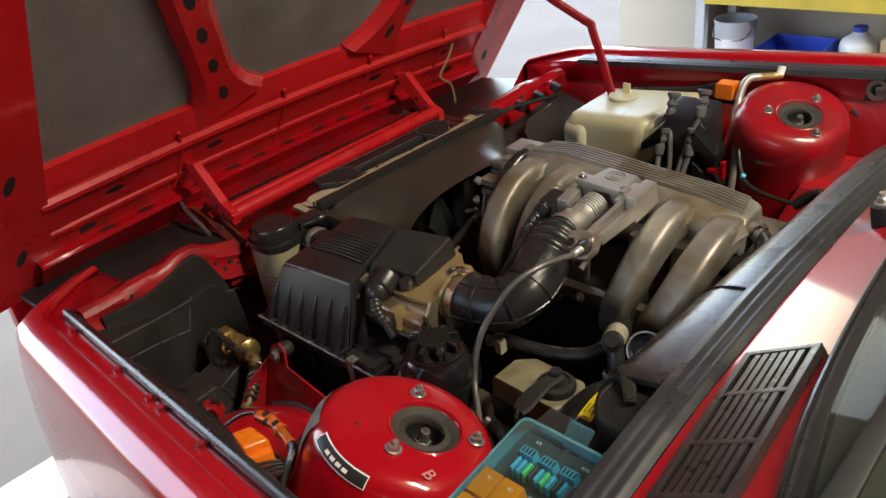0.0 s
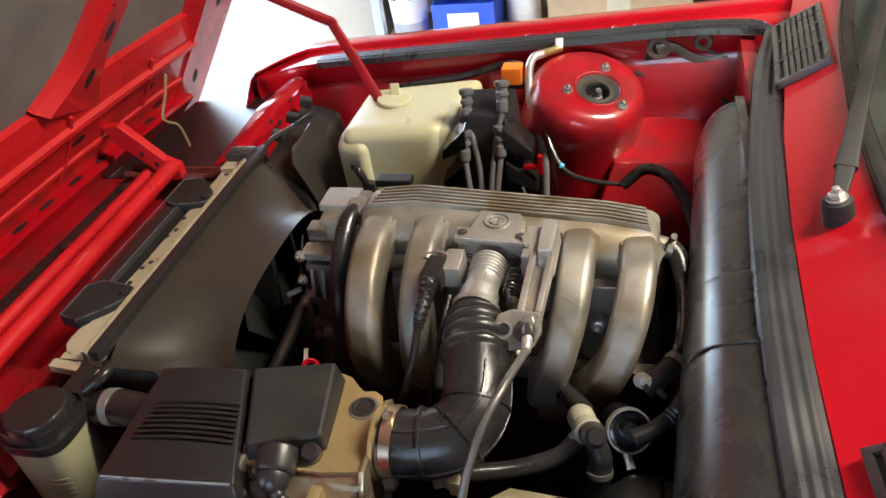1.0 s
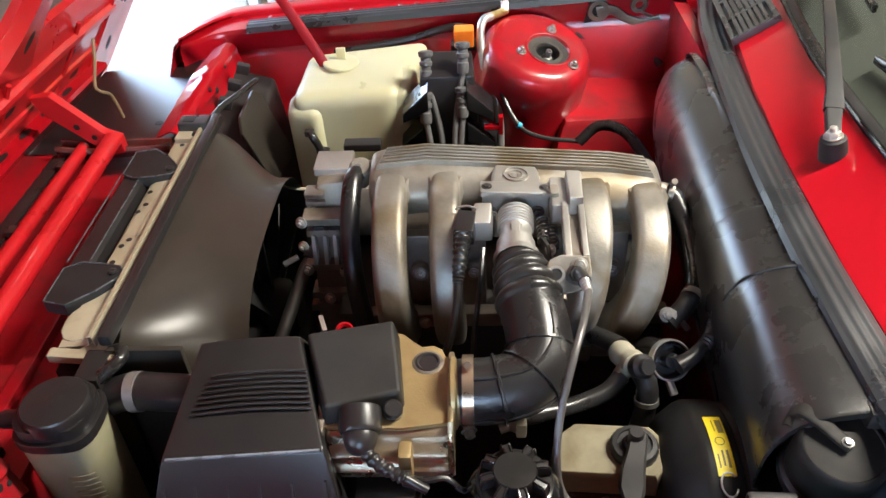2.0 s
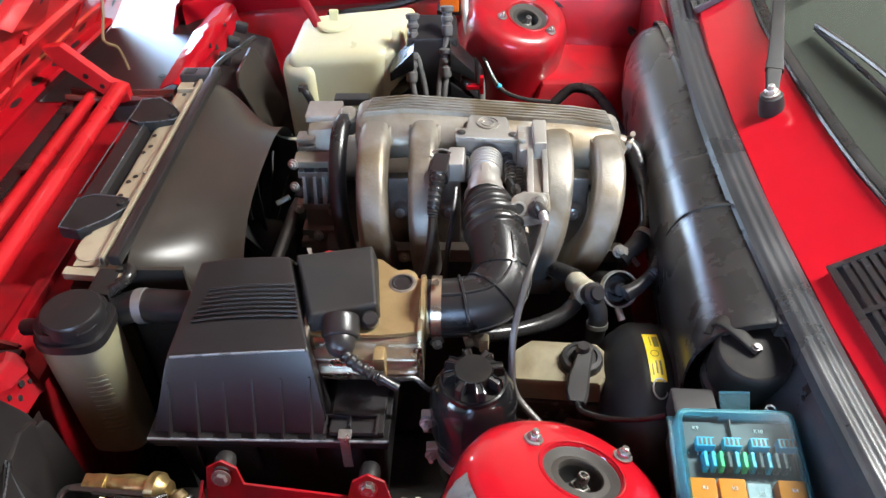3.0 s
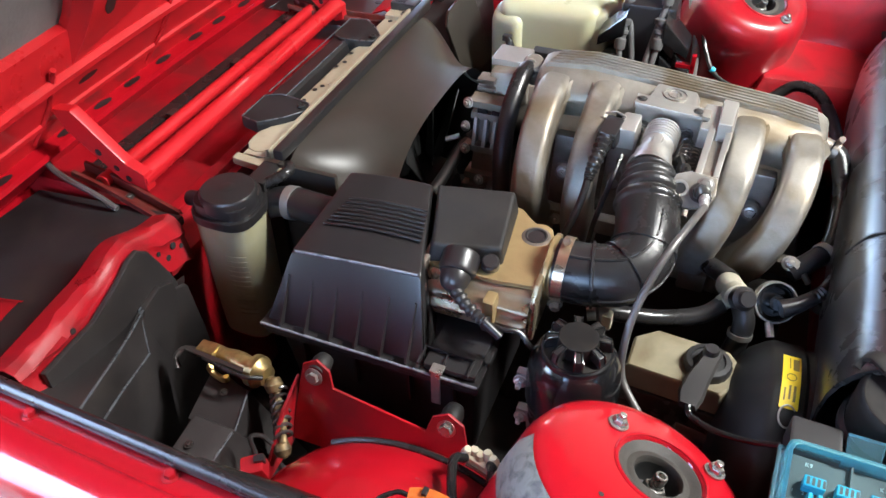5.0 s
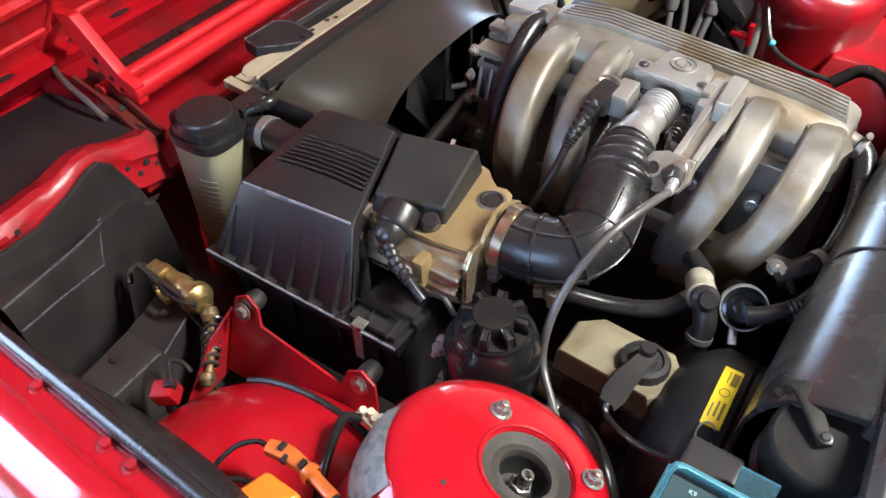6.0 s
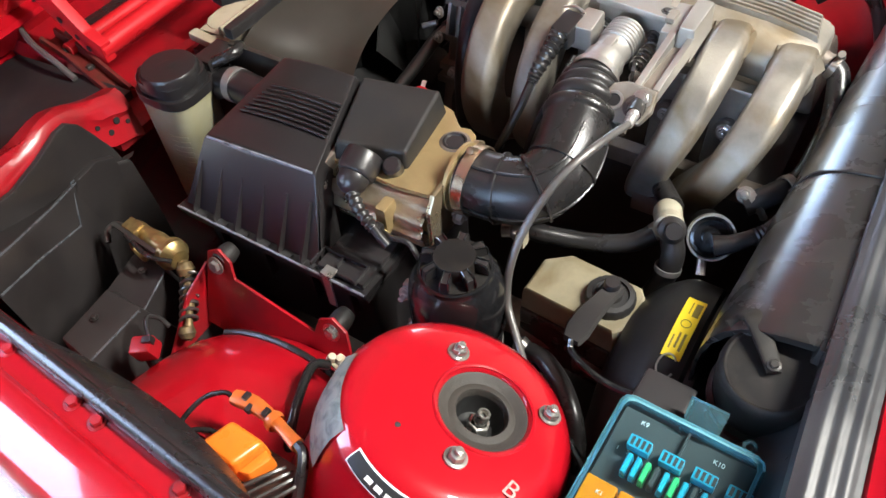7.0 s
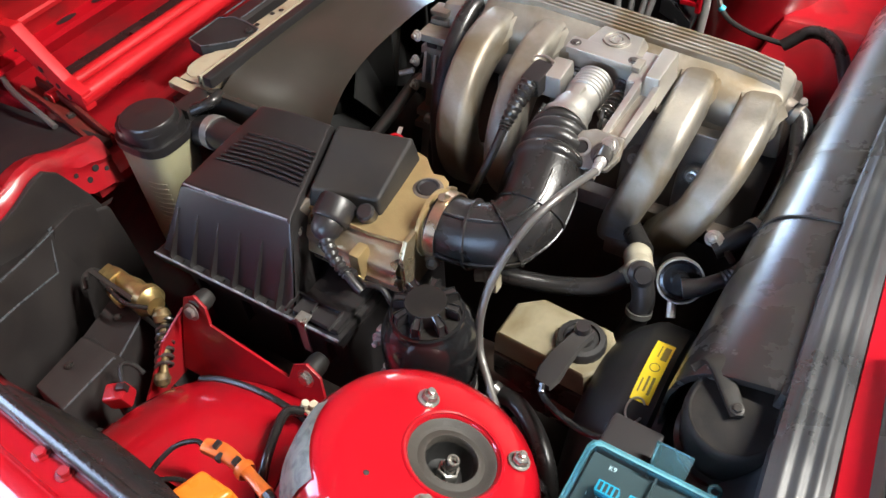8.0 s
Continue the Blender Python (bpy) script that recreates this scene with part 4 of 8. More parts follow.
for s in (-1, 1):
    arm = plate([(0.034, -0.006), (0.052, -0.012), (0.078, 0.004), (0.150, 0.068), (0.165, 0.100), (0.130, 0.104), (0.062, 0.034), (0.034, 0.022)], (-0.735 + 0.03, s * 0.292, 0.765), (-1, 0, 0), (0, 0, 1), 0.018, 0.003)
    a = part("hinge_arm", arm, RED_HOOD_LIT, hood)
    for k, r in ((0.062, 0.005), (0.078, 0.005), (0.102, 0.0055)):
        part("hole", lathe([(r, 0), (0, 0.0008)], (-0.705 - k, s * 0.292 + (-0.001 if s < 0 else 0.0) - 0.0004, 0.752 + 0.85 * (k - 0.034)), (0, -1, 0), 10), INK, a)
    # dull channel that carries the hinge towards the radiator
    ch = [V(-0.852, s * 0.296, 0.768), V(-0.80, s * 0.300, 0.760), V(-0.74, s * 0.312, 0.755), V(-0.672, s * 0.325, 0.748)]
    rows = [[p + V(0, -0.017, 0.004), p + V(0, -0.015, 0.010), p + V(0, -0.010, 0.010), p + V(0, -0.008, -0.002), p + V(0, 0.008, -0.002), p + V(0, 0.010, 0.010), p + V(0, 0.015, 0.010), p + V(0, 0.017, 0.004)] for p in spline(ch, 3)]
    chan = part("hinge_channel", sheet(rows, 0.002), RUST_RED, hood, "dull rusty red hinge channel")
    for k in (2, 5, 8):
        part("rivet", screw(spline(ch, 3)[k] + V(0, 0, -0.001), (0, 0, 1), 0.005, 0.004), DARK_STEEL, chan)
part("hood_wire", tube([(-0.80, 0.43, 0.905), (-0.795, 0.40, 0.875), (-0.79, 0.365, 0.850), (-0.785, 0.365, 0.838), (-0.780, 0.385, 0.822), (-0.775, 0.388, 0.800), (-0.77, 0.385, 0.775)], 0.0030, 8, 6), TAN_WIRE, hood, "tan wiring sleeve")
stay = thing("hood_stay", (-0.42, 0.56, 0.74), "red cranked hood stay rod", "stay")
part("rod", tube([(-0.405, 0.53, 0.755), (-0.46, 0.565, 0.845), (-0.508, 0.593, 0.918), (-0.514, 0.597, 0.930), (-0.53, 0.590, 0.942), (-0.60, 0.575, 0.985), (-0.70, 0.56, 1.045)], 0.008, 10, 4, squash=(1.3, 0.7, (0, 1, 0)), power=3), RED_BAY, stay)

# ---- engine and intake ----
def plen_z(x):
    """The plenum's roof: it falls towards the bulkhead, and a little more at either end."""
    return 0.872 - 0.082 * (x + 0.085) - 0.17 * max(0.0, -0.205 - x) - 0.09 * max(0.0, x - 0.045)


def manifold():
    m = thing("intake_manifold", (-0.08, 0.05, 0.70), "stained cast aluminium intake manifold with four curved runners", "manifold")
    # plenum: a long box with a ribbed roof and a sloping front
    prof = [(0.030, -0.068), (0.012, -0.060), (0.006, -0.048), (0.006, -0.033), (0.012, -0.021), (0.026, -0.010), (0.041, -0.002), (0.082, 0.001), (0.090, -0.002), (0.095, -0.012), (0.096, -0.055), (0.090, -0.064)]
    xs = [-0.281, -0.279, -0.273, -0.262, -0.205, -0.08, 0.045, 0.090, 0.102, 0.109, 0.112]
    ins = [0.012, 0.006, 0.002, 0, 0, 0, 0, 0, 0.002, 0.006, 0.013]
    rows = []
    for x, i in zip(xs, ins):
        ring = []
        for y, z in prof:
            cy, cz = 0.056, -0.03
            k = 1 - i / 0.05
            ring.append((x, cy + (y - cy) * k, plen_z(x) + cz + (z - cz) * k))
        rows.append(ring + [ring[0]])
    bm = sheet(rows)
    for r in (rows[0], rows[-1]):
        bm.faces.new([bm.verts.new(p) for p in r[:-1]])
    part("plenum", bm, ALU, m)
    for k in range(6):
        y = 0.044 + 0.0078 * k
        a, b = -0.272 + 0.002 * k, 0.101 - 0.001 * k
        rows = []
        for x, h in ((a, -0.002), (a + 0.003, 0.0042), (-0.205, 0.0046), (0.045, 0.0046), (b - 0.003, 0.0042), (b, -0.002)):
            z = plen_z(x)
            rows.append([(x, y - 0.0030, z - 0.003), (x, y - 0.0020, z + h - 0.0006), (x, y - 0.0014, z + h), (x, y + 0.0014, z + h), (x, y + 0.0020, z + h - 0.0006), (x, y + 0.0030, z - 0.003)])
        part("rib", sheet(rows), ALU, m)
    for x0, wide, lean in ((-0.250, 0.0215, 0.010), (-0.178, 0.0200, 0.004), (0.014, 0.0215, -0.040), (0.087, 0.0225, -0.062)):
        z = plen_z(x0)
        path = ((0.040, -0.036, 0), (0.010, -0.030, 0), (-0.030, -0.034, 0), (-0.070, -0.056, 0.10), (-0.098, -0.092, 0.32), (-0.106, -0.130, 0.66), (-0.088, -0.172, 0.95), (-0.045, -0.205, 1.05))
        line = [(x0 + lean * q, y, z + dz) for y, dz, q in path]
        part("runner", tube(line, 0.027, 28, 7, squash=(1.0, wide / 0.027, (1, 0, 0)), power=4.2), ALU, m, "curved cast intake runner with yellow stains")
        # root that flares into the plenum
        root = [[(x0 + s * w, y, z + dz) for s in (-1, -0.72, 0.72, 1)] for y, dz, w in ((0.024, -0.008, wide * 1.45), (0.010, -0.010, wide * 1.2), (-0.010, -0.0135, wide * 1.02), (-0.028, -0.017, wide * 0.9))]
        for row in root:
            row[0], row[3] = (row[0][0], row[0][1], row[0][2] - 0.016), (row[3][0], row[3][1], row[3][2] - 0.016)
        part("runner_root", sheet(root), ALU, m)
    # cast webs behind the runners with their bolts, and the flange below them
    for a, b in ((-0.236, -0.196), (-0.160, -0.126), (-0.052, -0.012), (0.020, 0.064)):
        part("web", hull([(a, -0.030, 0.690), (b, -0.030, 0.690), (b, -0.010, 0.690), (a, -0.010, 0.690), (a, -0.012, 0.800), (b, -0.012, 0.800), (b, 0.006, 0.800), (a, 0.006, 0.800)], 0.004), ALU_DARK, m)
        part("web_boss", lathe([(0.013, -0.004), (0.013, 0.006), (0.010, 0.009), (0, 0.009)], ((a + b) / 2, -0.026, 0.752), (0, -1, 0.25), 18), ALU_DARK, m)
        part("bolt", nut(((a + b) / 2, -0.036, 0.754), (0, -1, 0.25), 0.0055, 0.005, 0.003), STEEL, m)
    part("lower_flange", box(-0.285, 0.115, -0.075, -0.055, 0.690, 0.715, 0.004), ALU_DARK, m)
    for x in (-0.21, -0.10, -0.035, 0.045):
        part("bolt", nut((x, -0.078, 0.703), (0, -1, 0.3), 0.006, 0.006, 0.004), STEEL, m)
    # maker's boss, kept plain
    boss = hull([(-0.122, -0.014, 0.866), (-0.050, -0.014, 0.862), (-0.054, 0.036, 0.866), (-0.116, 0.036, 0.870), (-0.118, -0.012, 0.884), (-0.054, -0.012, 0.880), (-0.060, 0.030, 0.880), (-0.111, 0.030, 0.884)], 0.003)
    part("badge_boss", boss, ALU_CLEAN, m)
    part("badge_ring", lathe([(0.0165, 0), (0.0165, 0.0024), (0.0145, 0.0024), (0.0145, 0.0004), (0.0095, 0.0004), (0.0095, 0.0022), (0.0078, 0.0022), (0.0078, 0)], (-0.086, 0.008, 0.8818), (0.06, 0.02, 1), 28), ALU_CLEAN, m)
    for s in (-1, 1):
        part("badge_tick", box(-0.086 + s * 0.0035 - 0.001, -0.086 + s * 0.0035 + 0.001, 0.003, 0.013, 0.8812, 0.8836, 0.0004), ALU_CLEAN, m)
    part("hose_spigot", tube([(0.100, 0.052, 0.826), (0.128, 0.046, 0.820)], 0.0125, 14, 2), ALU_DARK, m)
    return m


manifold()


def throttle():
    t = thing("throttle", (-0.085, -0.06, 0.84), "aluminium throttle body with lever and cable bracket", "throttle")
    # top lip and flange with two screws
    part("flange", hull([(-0.130, -0.032, 0.836), (-0.046, -0.032, 0.832), (-0.046, -0.014, 0.832), (-0.130, -0.014, 0.836), (-0.130, -0.032, 0.884), (-0.046, -0.032, 0.879), (-0.046, -0.014, 0.879), (-0.130, -0.014, 0.884)], 0.003), ALU_CLEAN, t)
    part("flange_lip", hull([(-0.132, -0.037, 0.879), (-0.044, -0.037, 0.874), (-0.044, -0.012, 0.874), (-0.132, -0.012, 0.879), (-0.132, -0.037, 0.888), (-0.044, -0.037, 0.883), (-0.044, -0.012, 0.883), (-0.132, -0.012, 0.888)], 0.0025), ALU_CLEAN, t)
    for x, z in ((-0.124, 0.885), (-0.052, 0.881)):
        part("flange_screw", screw((x, -0.025, z + 0.002), (0, 0, 1), 0.0045, 0.003), DARK_STEEL, t)
    for x in (-0.117, -0.060):
        part("flange_bolt", nut((x, -0.034, 0.853), (0, -1, 0), 0.0065, 0.006, 0.003), DARK_STEEL, t)
    part("shoulder", hull([(-0.118, -0.060, 0.832), (-0.058, -0.060, 0.830), (-0.052, -0.030, 0.830), (-0.124, -0.030, 0.832), (-0.112, -0.050, 0.850), (-0.064, -0.050, 0.848), (-0.060, -0.030, 0.858), (-0.116, -0.030, 0.860)], 0.004), ALU_DARK, t)
    o, ax = V(-0.088, -0.042, 0.856), V(-0.004, -0.09, -0.007)
    prof = [(0.020, 0.0)]
    for k in range(6):
        prof += [(0.0205, 0.002 + 0.0055 * k), (0.0225, 0.003 + 0.0055 * k), (0.0225, 0.0048 + 0.0055 * k), (0.0205, 0.0058 + 0.0055 * k)]
    prof += [(0.0195, 0.040), (0.0210, 0.052), (0.0235, 0.058), (0.0235, 0.10)]
    part("bore", lathe(prof, o, ax, 40), ALU_CLEAN, t)
    part("bore_spine", hull([(-0.098, -0.108, 0.864), (-0.084, -0.108, 0.864), (-0.082, -0.082, 0.868), (-0.098, -0.082, 0.868), (-0.096, -0.108, 0.8730), (-0.086, -0.108, 0.8730), (-0.084, -0.084, 0.876), (-0.096, -0.084, 0.876)], 0.002), ALU_CLEAN, t)
    # cable bracket on the bulkhead side: a stepped block, a channelled arm and a foot
    part("bracket_block", hull([(-0.046, -0.066, 0.856), (-0.024, -0.066, 0.856), (-0.024, -0.004, 0.862), (-0.046, -0.004, 0.862), (-0.045, -0.064, 0.884), (-0.025, -0.064, 0.884), (-0.025, -0.008, 0.888), (-0.045, -0.008, 0.888)], 0.0025), ALU_CLEAN, t)
    part("bracket_post", hull([(-0.026, -0.070, 0.856), (-0.006, -0.068, 0.856), (-0.004, -0.006, 0.864), (-0.026, -0.006, 0.864), (-0.025, -0.066, 0.896), (-0.008, -0.064, 0.895), (-0.006, -0.010, 0.899), (-0.025, -0.010, 0.900)], 0.003), ALU_CLEAN, t)
    part("bracket_step", box(-0.046, -0.036, -0.050, -0.030, 0.886, 0.892, 0.0015), ALU, t)
    for x0, x1, z1 in ((-0.034, -0.026, 0.888), (-0.014, -0.007, 0.886)):
        part("bracket_rail", hull([(x0 - 0.003, -0.150, 0.860), (x1 - 0.003, -0.150, 0.860), (x1, -0.060, 0.862), (x0, -0.060, 0.862), (x0 - 0.003, -0.150, 0.876), (x1 - 0.003, -0.150, 0.876), (x1, -0.060, z1), (x0, -0.060, z1)], 0.0015), ALU_CLEAN, t)
    part("bracket_web", box(-0.031, -0.011, -0.148, -0.062, 0.860, 0.872, 0.001), ALU_DARK, t)
    foot = V(-0.030, -0.160, 0.858)
    fu, fv = V(1, 0, 0), V(0, 0.75, 0.66).normalized()
    fw = fu.cross(fv)
    part("bracket_foot", plate([(-0.026, -0.024), (-0.010, -0.025), (0.014, -0.020), (0.022, -0.004), (0.020, 0.018), (-0.012, 0.020), (-0.026, 0.014), (-0.032, 0.000)], foot, fu, fv, 0.011, 0.003), ALU, t)
    eye = foot + fu * -0.019 + fv * -0.003
    part("eyelet", lathe([(0.0065, 0), (0.0060, 0.0006), (0, 0.0006)], eye + fw * 0.0113, fw, 16), INK, t)
    part("eyelet_rim", lathe([(0.0100, -0.002), (0.0100, 0.0018), (0.0070, 0.0018), (0.0068, 0.0)], eye + fw * 0.0112, fw, 20), ALU_CLEAN, t)
    part("cable_nut", nut(foot + fu * 0.004 + fv * -0.004 + fw * 0.011, fw, 0.0090, 0.008, 0.002), DARK_STEEL, t)
    part("cable_lock_nut", nut(foot + fu * 0.008 + fv * 0.006 + fw * 0.010, fw, 0.0075, 0.005, 0.002), STEEL, t)
    part("cable_end", tube([(-0.026, -0.160, 0.864), (-0.022, -0.178, 0.869), (-0.020, -0.190, 0.871)], 0.0080, 12, 3), BLACK, t)
    part("cable_ferrule", tube([(-0.020, -0.188, 0.871), (-0.019, -0.198, 0.872), (-0.018, -0.210, 0.872)], lambda k: 0.0062 - 0.0016 * k + 0.0006 * math.sin(k * 30), 12, 6), CLIP_GREY, t)
    # lever, springs and links between the bore and the bracket
    for q in range(2):
        part("return_spring", tube([(-0.056 + 0.011 * q + 0.0075 * math.cos(k * 1.1), -0.052 - 0.0013 * k, 0.852 - 0.006 * q + 0.0075 * math.sin(k * 1.1)) for k in range(36)], 0.0013, 5, 2), DARK_STEEL, t)
    part("lever", plate([(-0.014, -0.012), (0.010, -0.020), (0.022, -0.004), (0.012, 0.014), (-0.010, 0.012)], (-0.054, -0.100, 0.846), (0.3, -1, 0), (0, 0.1, 1), 0.004, 0.001), DARK_STEEL, t)
    part("lever_pin", nut((-0.050, -0.108, 0.850), (0.4, -0.6, 0.5), 0.0055, 0.005, 0.004), STEEL, t)
    part("lower_link", tube([(-0.050, -0.110, 0.840), (-0.040, -0.140, 0.828), (-0.038, -0.165, 0.820)], 0.0045, 8, 3), ALU_DARK, t)
    # position sensor with its plug, on the fan side
    part("sensor_block", hull([(-0.150, -0.074, 0.838), (-0.118, -0.074, 0.838), (-0.116, -0.038, 0.842), (-0.142, -0.038, 0.842), (-0.148, -0.072, 0.866), (-0.120, -0.072, 0.866), (-0.118, -0.040, 0.874), (-0.140, -0.040, 0.874)], 0.003), ALU_CLEAN, t)
    part("sensor_plug", hull([(-0.168, -0.084, 0.842), (-0.140, -0.088, 0.842), (-0.136, -0.052, 0.846), (-0.162, -0.048, 0.846), (-0.167, -0.082, 0.864), (-0.141, -0.086, 0.864), (-0.137, -0.054, 0.872), (-0.161, -0.050, 0.872)], 0.004), BLACK, t)
    part("plug_clip", tube([(-0.164, -0.052, 0.873), (-0.150, -0.050, 0.876), (-0.137, -0.053, 0.873)], 0.0015, 6, 3), STEEL, t)
    part("plug_boot", tube([(-0.154, -0.082, 0.856), (-0.157, -0.104, 0.846), (-0.160, -0.126, 0.832), (-0.161, -0.136, 0.824)], lambda k: 0.0115 - 0.0055 * k + 0.0011 * math.sin(k * 58), 12, 10), RUBBER, t)
    part("plug_wire", tube([(-0.161, -0.134, 0.826), (-0.164, -0.160, 0.800), (-0.176, -0.185, 0.760), (-0.20, -0.18, 0.70)], 0.0052, 8, 5), RUBBER, t)
    part("side_wire", tube([(-0.130, -0.090, 0.840), (-0.134, -0.130, 0.820), (-0.142, -0.170, 0.780), (-0.146, -0.19, 0.72)], 0.0034, 8, 5), RUBBER, t)


throttle()


def intake_boot():
    b = thing("intake_boot", (-0.09, -0.22, 0.75), "glossy black ribbed rubber intake hose", "hose")
    line = [(-0.158, -0.286, 0.802), (-0.120, -0.285, 0.804), (-0.088, -0.275, 0.808), (-0.072, -0.250, 0.817), (-0.072, -0.220, 0.828), (-0.078, -0.190, 0.838), (-0.084, -0.160, 0.846), (-0.089, -0.138, 0.849), (-0.091, -0.122, 0.850)]

    def rad(t):
        r = 0.0355 + 0.0012 * math.sin(t * 3)
        if 0.62 < t < 0.86:
            q = (t - 0.62) / 0.24
            r = 0.0350 - 0.0085 * q + 0.0062 * abs(math.sin(q * math.pi * 3.5)) ** 0.7
        if t >= 0.86:
            r = 0.0255
        return r

    part("hose", tube(line, rad, 36, 24, caps=False), RUBBER, b)
    smooth = spline(line, 10)
    for i in (11, 22, 33):
        p, q = smooth[i], smooth[i + 1]
        part("rib", lathe([(0.0355, -0.0022), (0.0388, -0.0012), (0.0388, 0.0012), (0.0355, 0.0022)], p, q - p, 36), RUBBER, b)
    # moulded seams running along the bend
    for turn in (0.35, 1.75):
        pts = []
        for i in range(4, 48, 4):
            p, d = smooth[i], (smooth[i + 1] - smooth[i]).normalized()
            side = d.cross(V(0, 0, 1)).normalized()
            pts.append(p + (side * math.sin(turn) + side.cross(d) * math.cos(turn)) * 0.0366)
        part("seam", tube(pts, 0.0018, 6, 3), RUBBER, b)
    clamp(b, (-0.149, -0.286, 0.803), (1, 0, 0), 0.0375, 0.012, COPPER)
    part("clamp_screw", screw((-0.149, -0.318, 0.778), (0.2, -1, -0.3), 0.006, 0.008), STEEL, b)
    clamp(b, (-0.0905, -0.126, 0.850), (0.04, -1, -0.06), 0.0262, 0.009)


intake_boot()


def air_flow_meter():
    a = thing("air_flow_meter", (-0.22, -0.28, 0.74), "gold chromated air flow meter with a black cover", "air flow meter")
    # barrel with lengthwise flutes
    rows = []
    for x, k in ((-0.296, 0.99), (-0.292, 1.0), (-0.175, 1.0), (-0.170, 0.97)):
        ring = []
        for j in range(41):
            q = -0.35 * math.pi + 1.0 * math.pi * j / 40
            rr = 0.060 + 0.0022 * math.cos(q * 14)
            ring.append((x, -0.302 - (rr * k + 0.0) * math.cos(q) * 1.0, 0.772 + 0.040 * k * math.sin(q)))
        rows.append(ring)
    part("barrel", sheet(rows), FLUTED, a, "fluted pale alloy barrel")
    part("housing", hull([(-0.292, -0.340, 0.742), (-0.166, -0.332, 0.746), (-0.166, -0.228, 0.752), (-0.300, -0.215, 0.752), (-0.288, -0.330, 0.803), (-0.168, -0.328, 0.803), (-0.170, -0.236, 0.806), (-0.300, -0.225, 0.810)], 0.006), GOLD, a)
    top = [(-0.30, -0.338), (-0.215, -0.340), (-0.168, -0.334), (-0.164, -0.285), (-0.164, -0.248), (-0.174, -0.242), (-0.178, -0.232), (-0.188, -0.226), (-0.200, -0.228), (-0.208, -0.222), (-0.222, -0.208), (-0.236, -0.204), (-0.31, -0.206)]
    part("top_flange", plate(top, (0, 0, 0.806), (1, 0, 0), (0, 1, 0), 0.006, 0.0018), GOLD, a)
    part("bypass_plug", lathe([(0.0135, -0.001), (0.0135, 0.0012), (0.0115, 0.0014), (0.0100, -0.0005), (0, -0.0005)], (-0.193, -0.252, 0.813), (0, 0, 1), 20), BLACK, a)
    part("plug_stain", lathe([(0.0175, 0.0), (0.016, 0.0008), (0.0135, 0.0010)], (-0.193, -0.252, 0.8122), (0, 0, 1), 24), ALU_DARK, a)
    part("cover", hull([(-0.298, -0.338, 0.808), (-0.214, -0.314, 0.808), (-0.226, -0.214, 0.812), (-0.328, -0.232, 0.812), (-0.292, -0.332, 0.836), (-0.217, -0.310, 0.833), (-0.231, -0.218, 0.845), (-0.324, -0.236, 0.844)], 0.0045, 3), BLACK_MATT, a, "matt black plastic cover")
    part("cover_lug", lathe([(0.0105, -0.012), (0.0105, 0.010), (0.008, 0.013), (0, 0.013)], (-0.226, -0.322, 0.815), (0.1, -0.4, 0.9), 18), BLACK, a)
    part("side_lug", join(box(-0.219, -0.205, -0.372, -0.350, 0.768, 0.806, 0.004), lathe([(0.0075, 0), (0.0075, 0.006), (0, 0.007)], (-0.212, -0.368, 0.772), (0, -1, -0.3), 14)), GOLD, a)
    part("inlet_flange", plate([(-0.372, 0.736), (-0.378, 0.746), (-0.372, 0.812), (-0.354, 0.820), (-0.225, 0.820), (-0.215, 0.81), (-0.218, 0.740)], (-0.303, 0, 0), (0, 1, 0), (0, 0, 1), 0.009, 0.002), ALU_DARK, a)
    for y, z in ((-0.366, 0.752), (-0.366, 0.800)):
        part("flange_bolt", nut((-0.293, y, z), (1, -0.4, 0), 0.0055, 0.005, 0.003), STEEL, a)
    part("outlet_collar", lathe([(0.034, 0), (0.0385, 0.002), (0.0385, 0.006), (0.034, 0.008), (0.034, 0.014)], (-0.168, -0.286, 0.801), (1, 0, 0.02), 36), GOLD, a)
    part("outlet_plate", plate([(-0.350, 0.742), (-0.350, 0.800), (-0.338, 0.818), (-0.248, 0.822), (-0.236, 0.812), (-0.236, 0.750)], (-0.170, 0, 0), (0, 1, 0), (0, 0, 1), 0.006, 0.002), FLUTED, a)
    # plug: ribbed collar, domed elbow, corrugated boot
    c, ax = V(-0.258, -0.326, 0.826), V(0.06, -0.92, -0.38)
    part("plug_collar", lathe([(0.0205, 0), (0.0215, 0.003), (0.0215, 0.022), (0.0195, 0.026), (0.017, 0.027)], c, ax, 36, wave=lambda q, i: 1 + 0.02 * math.cos(q * 18) if 1 <= i <= 2 else 1), BLACK, a)
    part("plug_dome", lathe([(0.0165, 0.024), (0.0175, 0.028), (0.0165, 0.036), (0.0130, 0.043), (0.007, 0.047), (0, 0.048)], c, ax, 30), BLACK, a, "glossy black plug elbow")
    part("plug_boot", tube([(-0.250, -0.366, 0.806), (-0.236, -0.377, 0.802), (-0.220, -0.384, 0.797), (-0.210, -0.387, 0.793)], lambda k: 0.0078 - 0.002 * k + 0.0010 * math.sin(k * 40), 12, 12), RUBBER, a)
    part("plug_lead", tube([(-0.212, -0.386, 0.794), (-0.200, -0.390, 0.788), (-0.190, -0.392, 0.782)], 0.0050, 10, 3), BLACK, a)
    part("wire", tube([(-0.206, -0.378, 0.780), (-0.190, -0.384, 0.786), (-0.172, -0.380, 0.784), (-0.158, -0.384, 0.772), (-0.148, -0.380, 0.760)], 0.0032, 8, 5), RUBBER, a)
    part("wire_clip", box(-0.216, -0.206, -0.382, -0.374, 0.772, 0.790, 0.002), BLACK, a)


air_flow_meter()


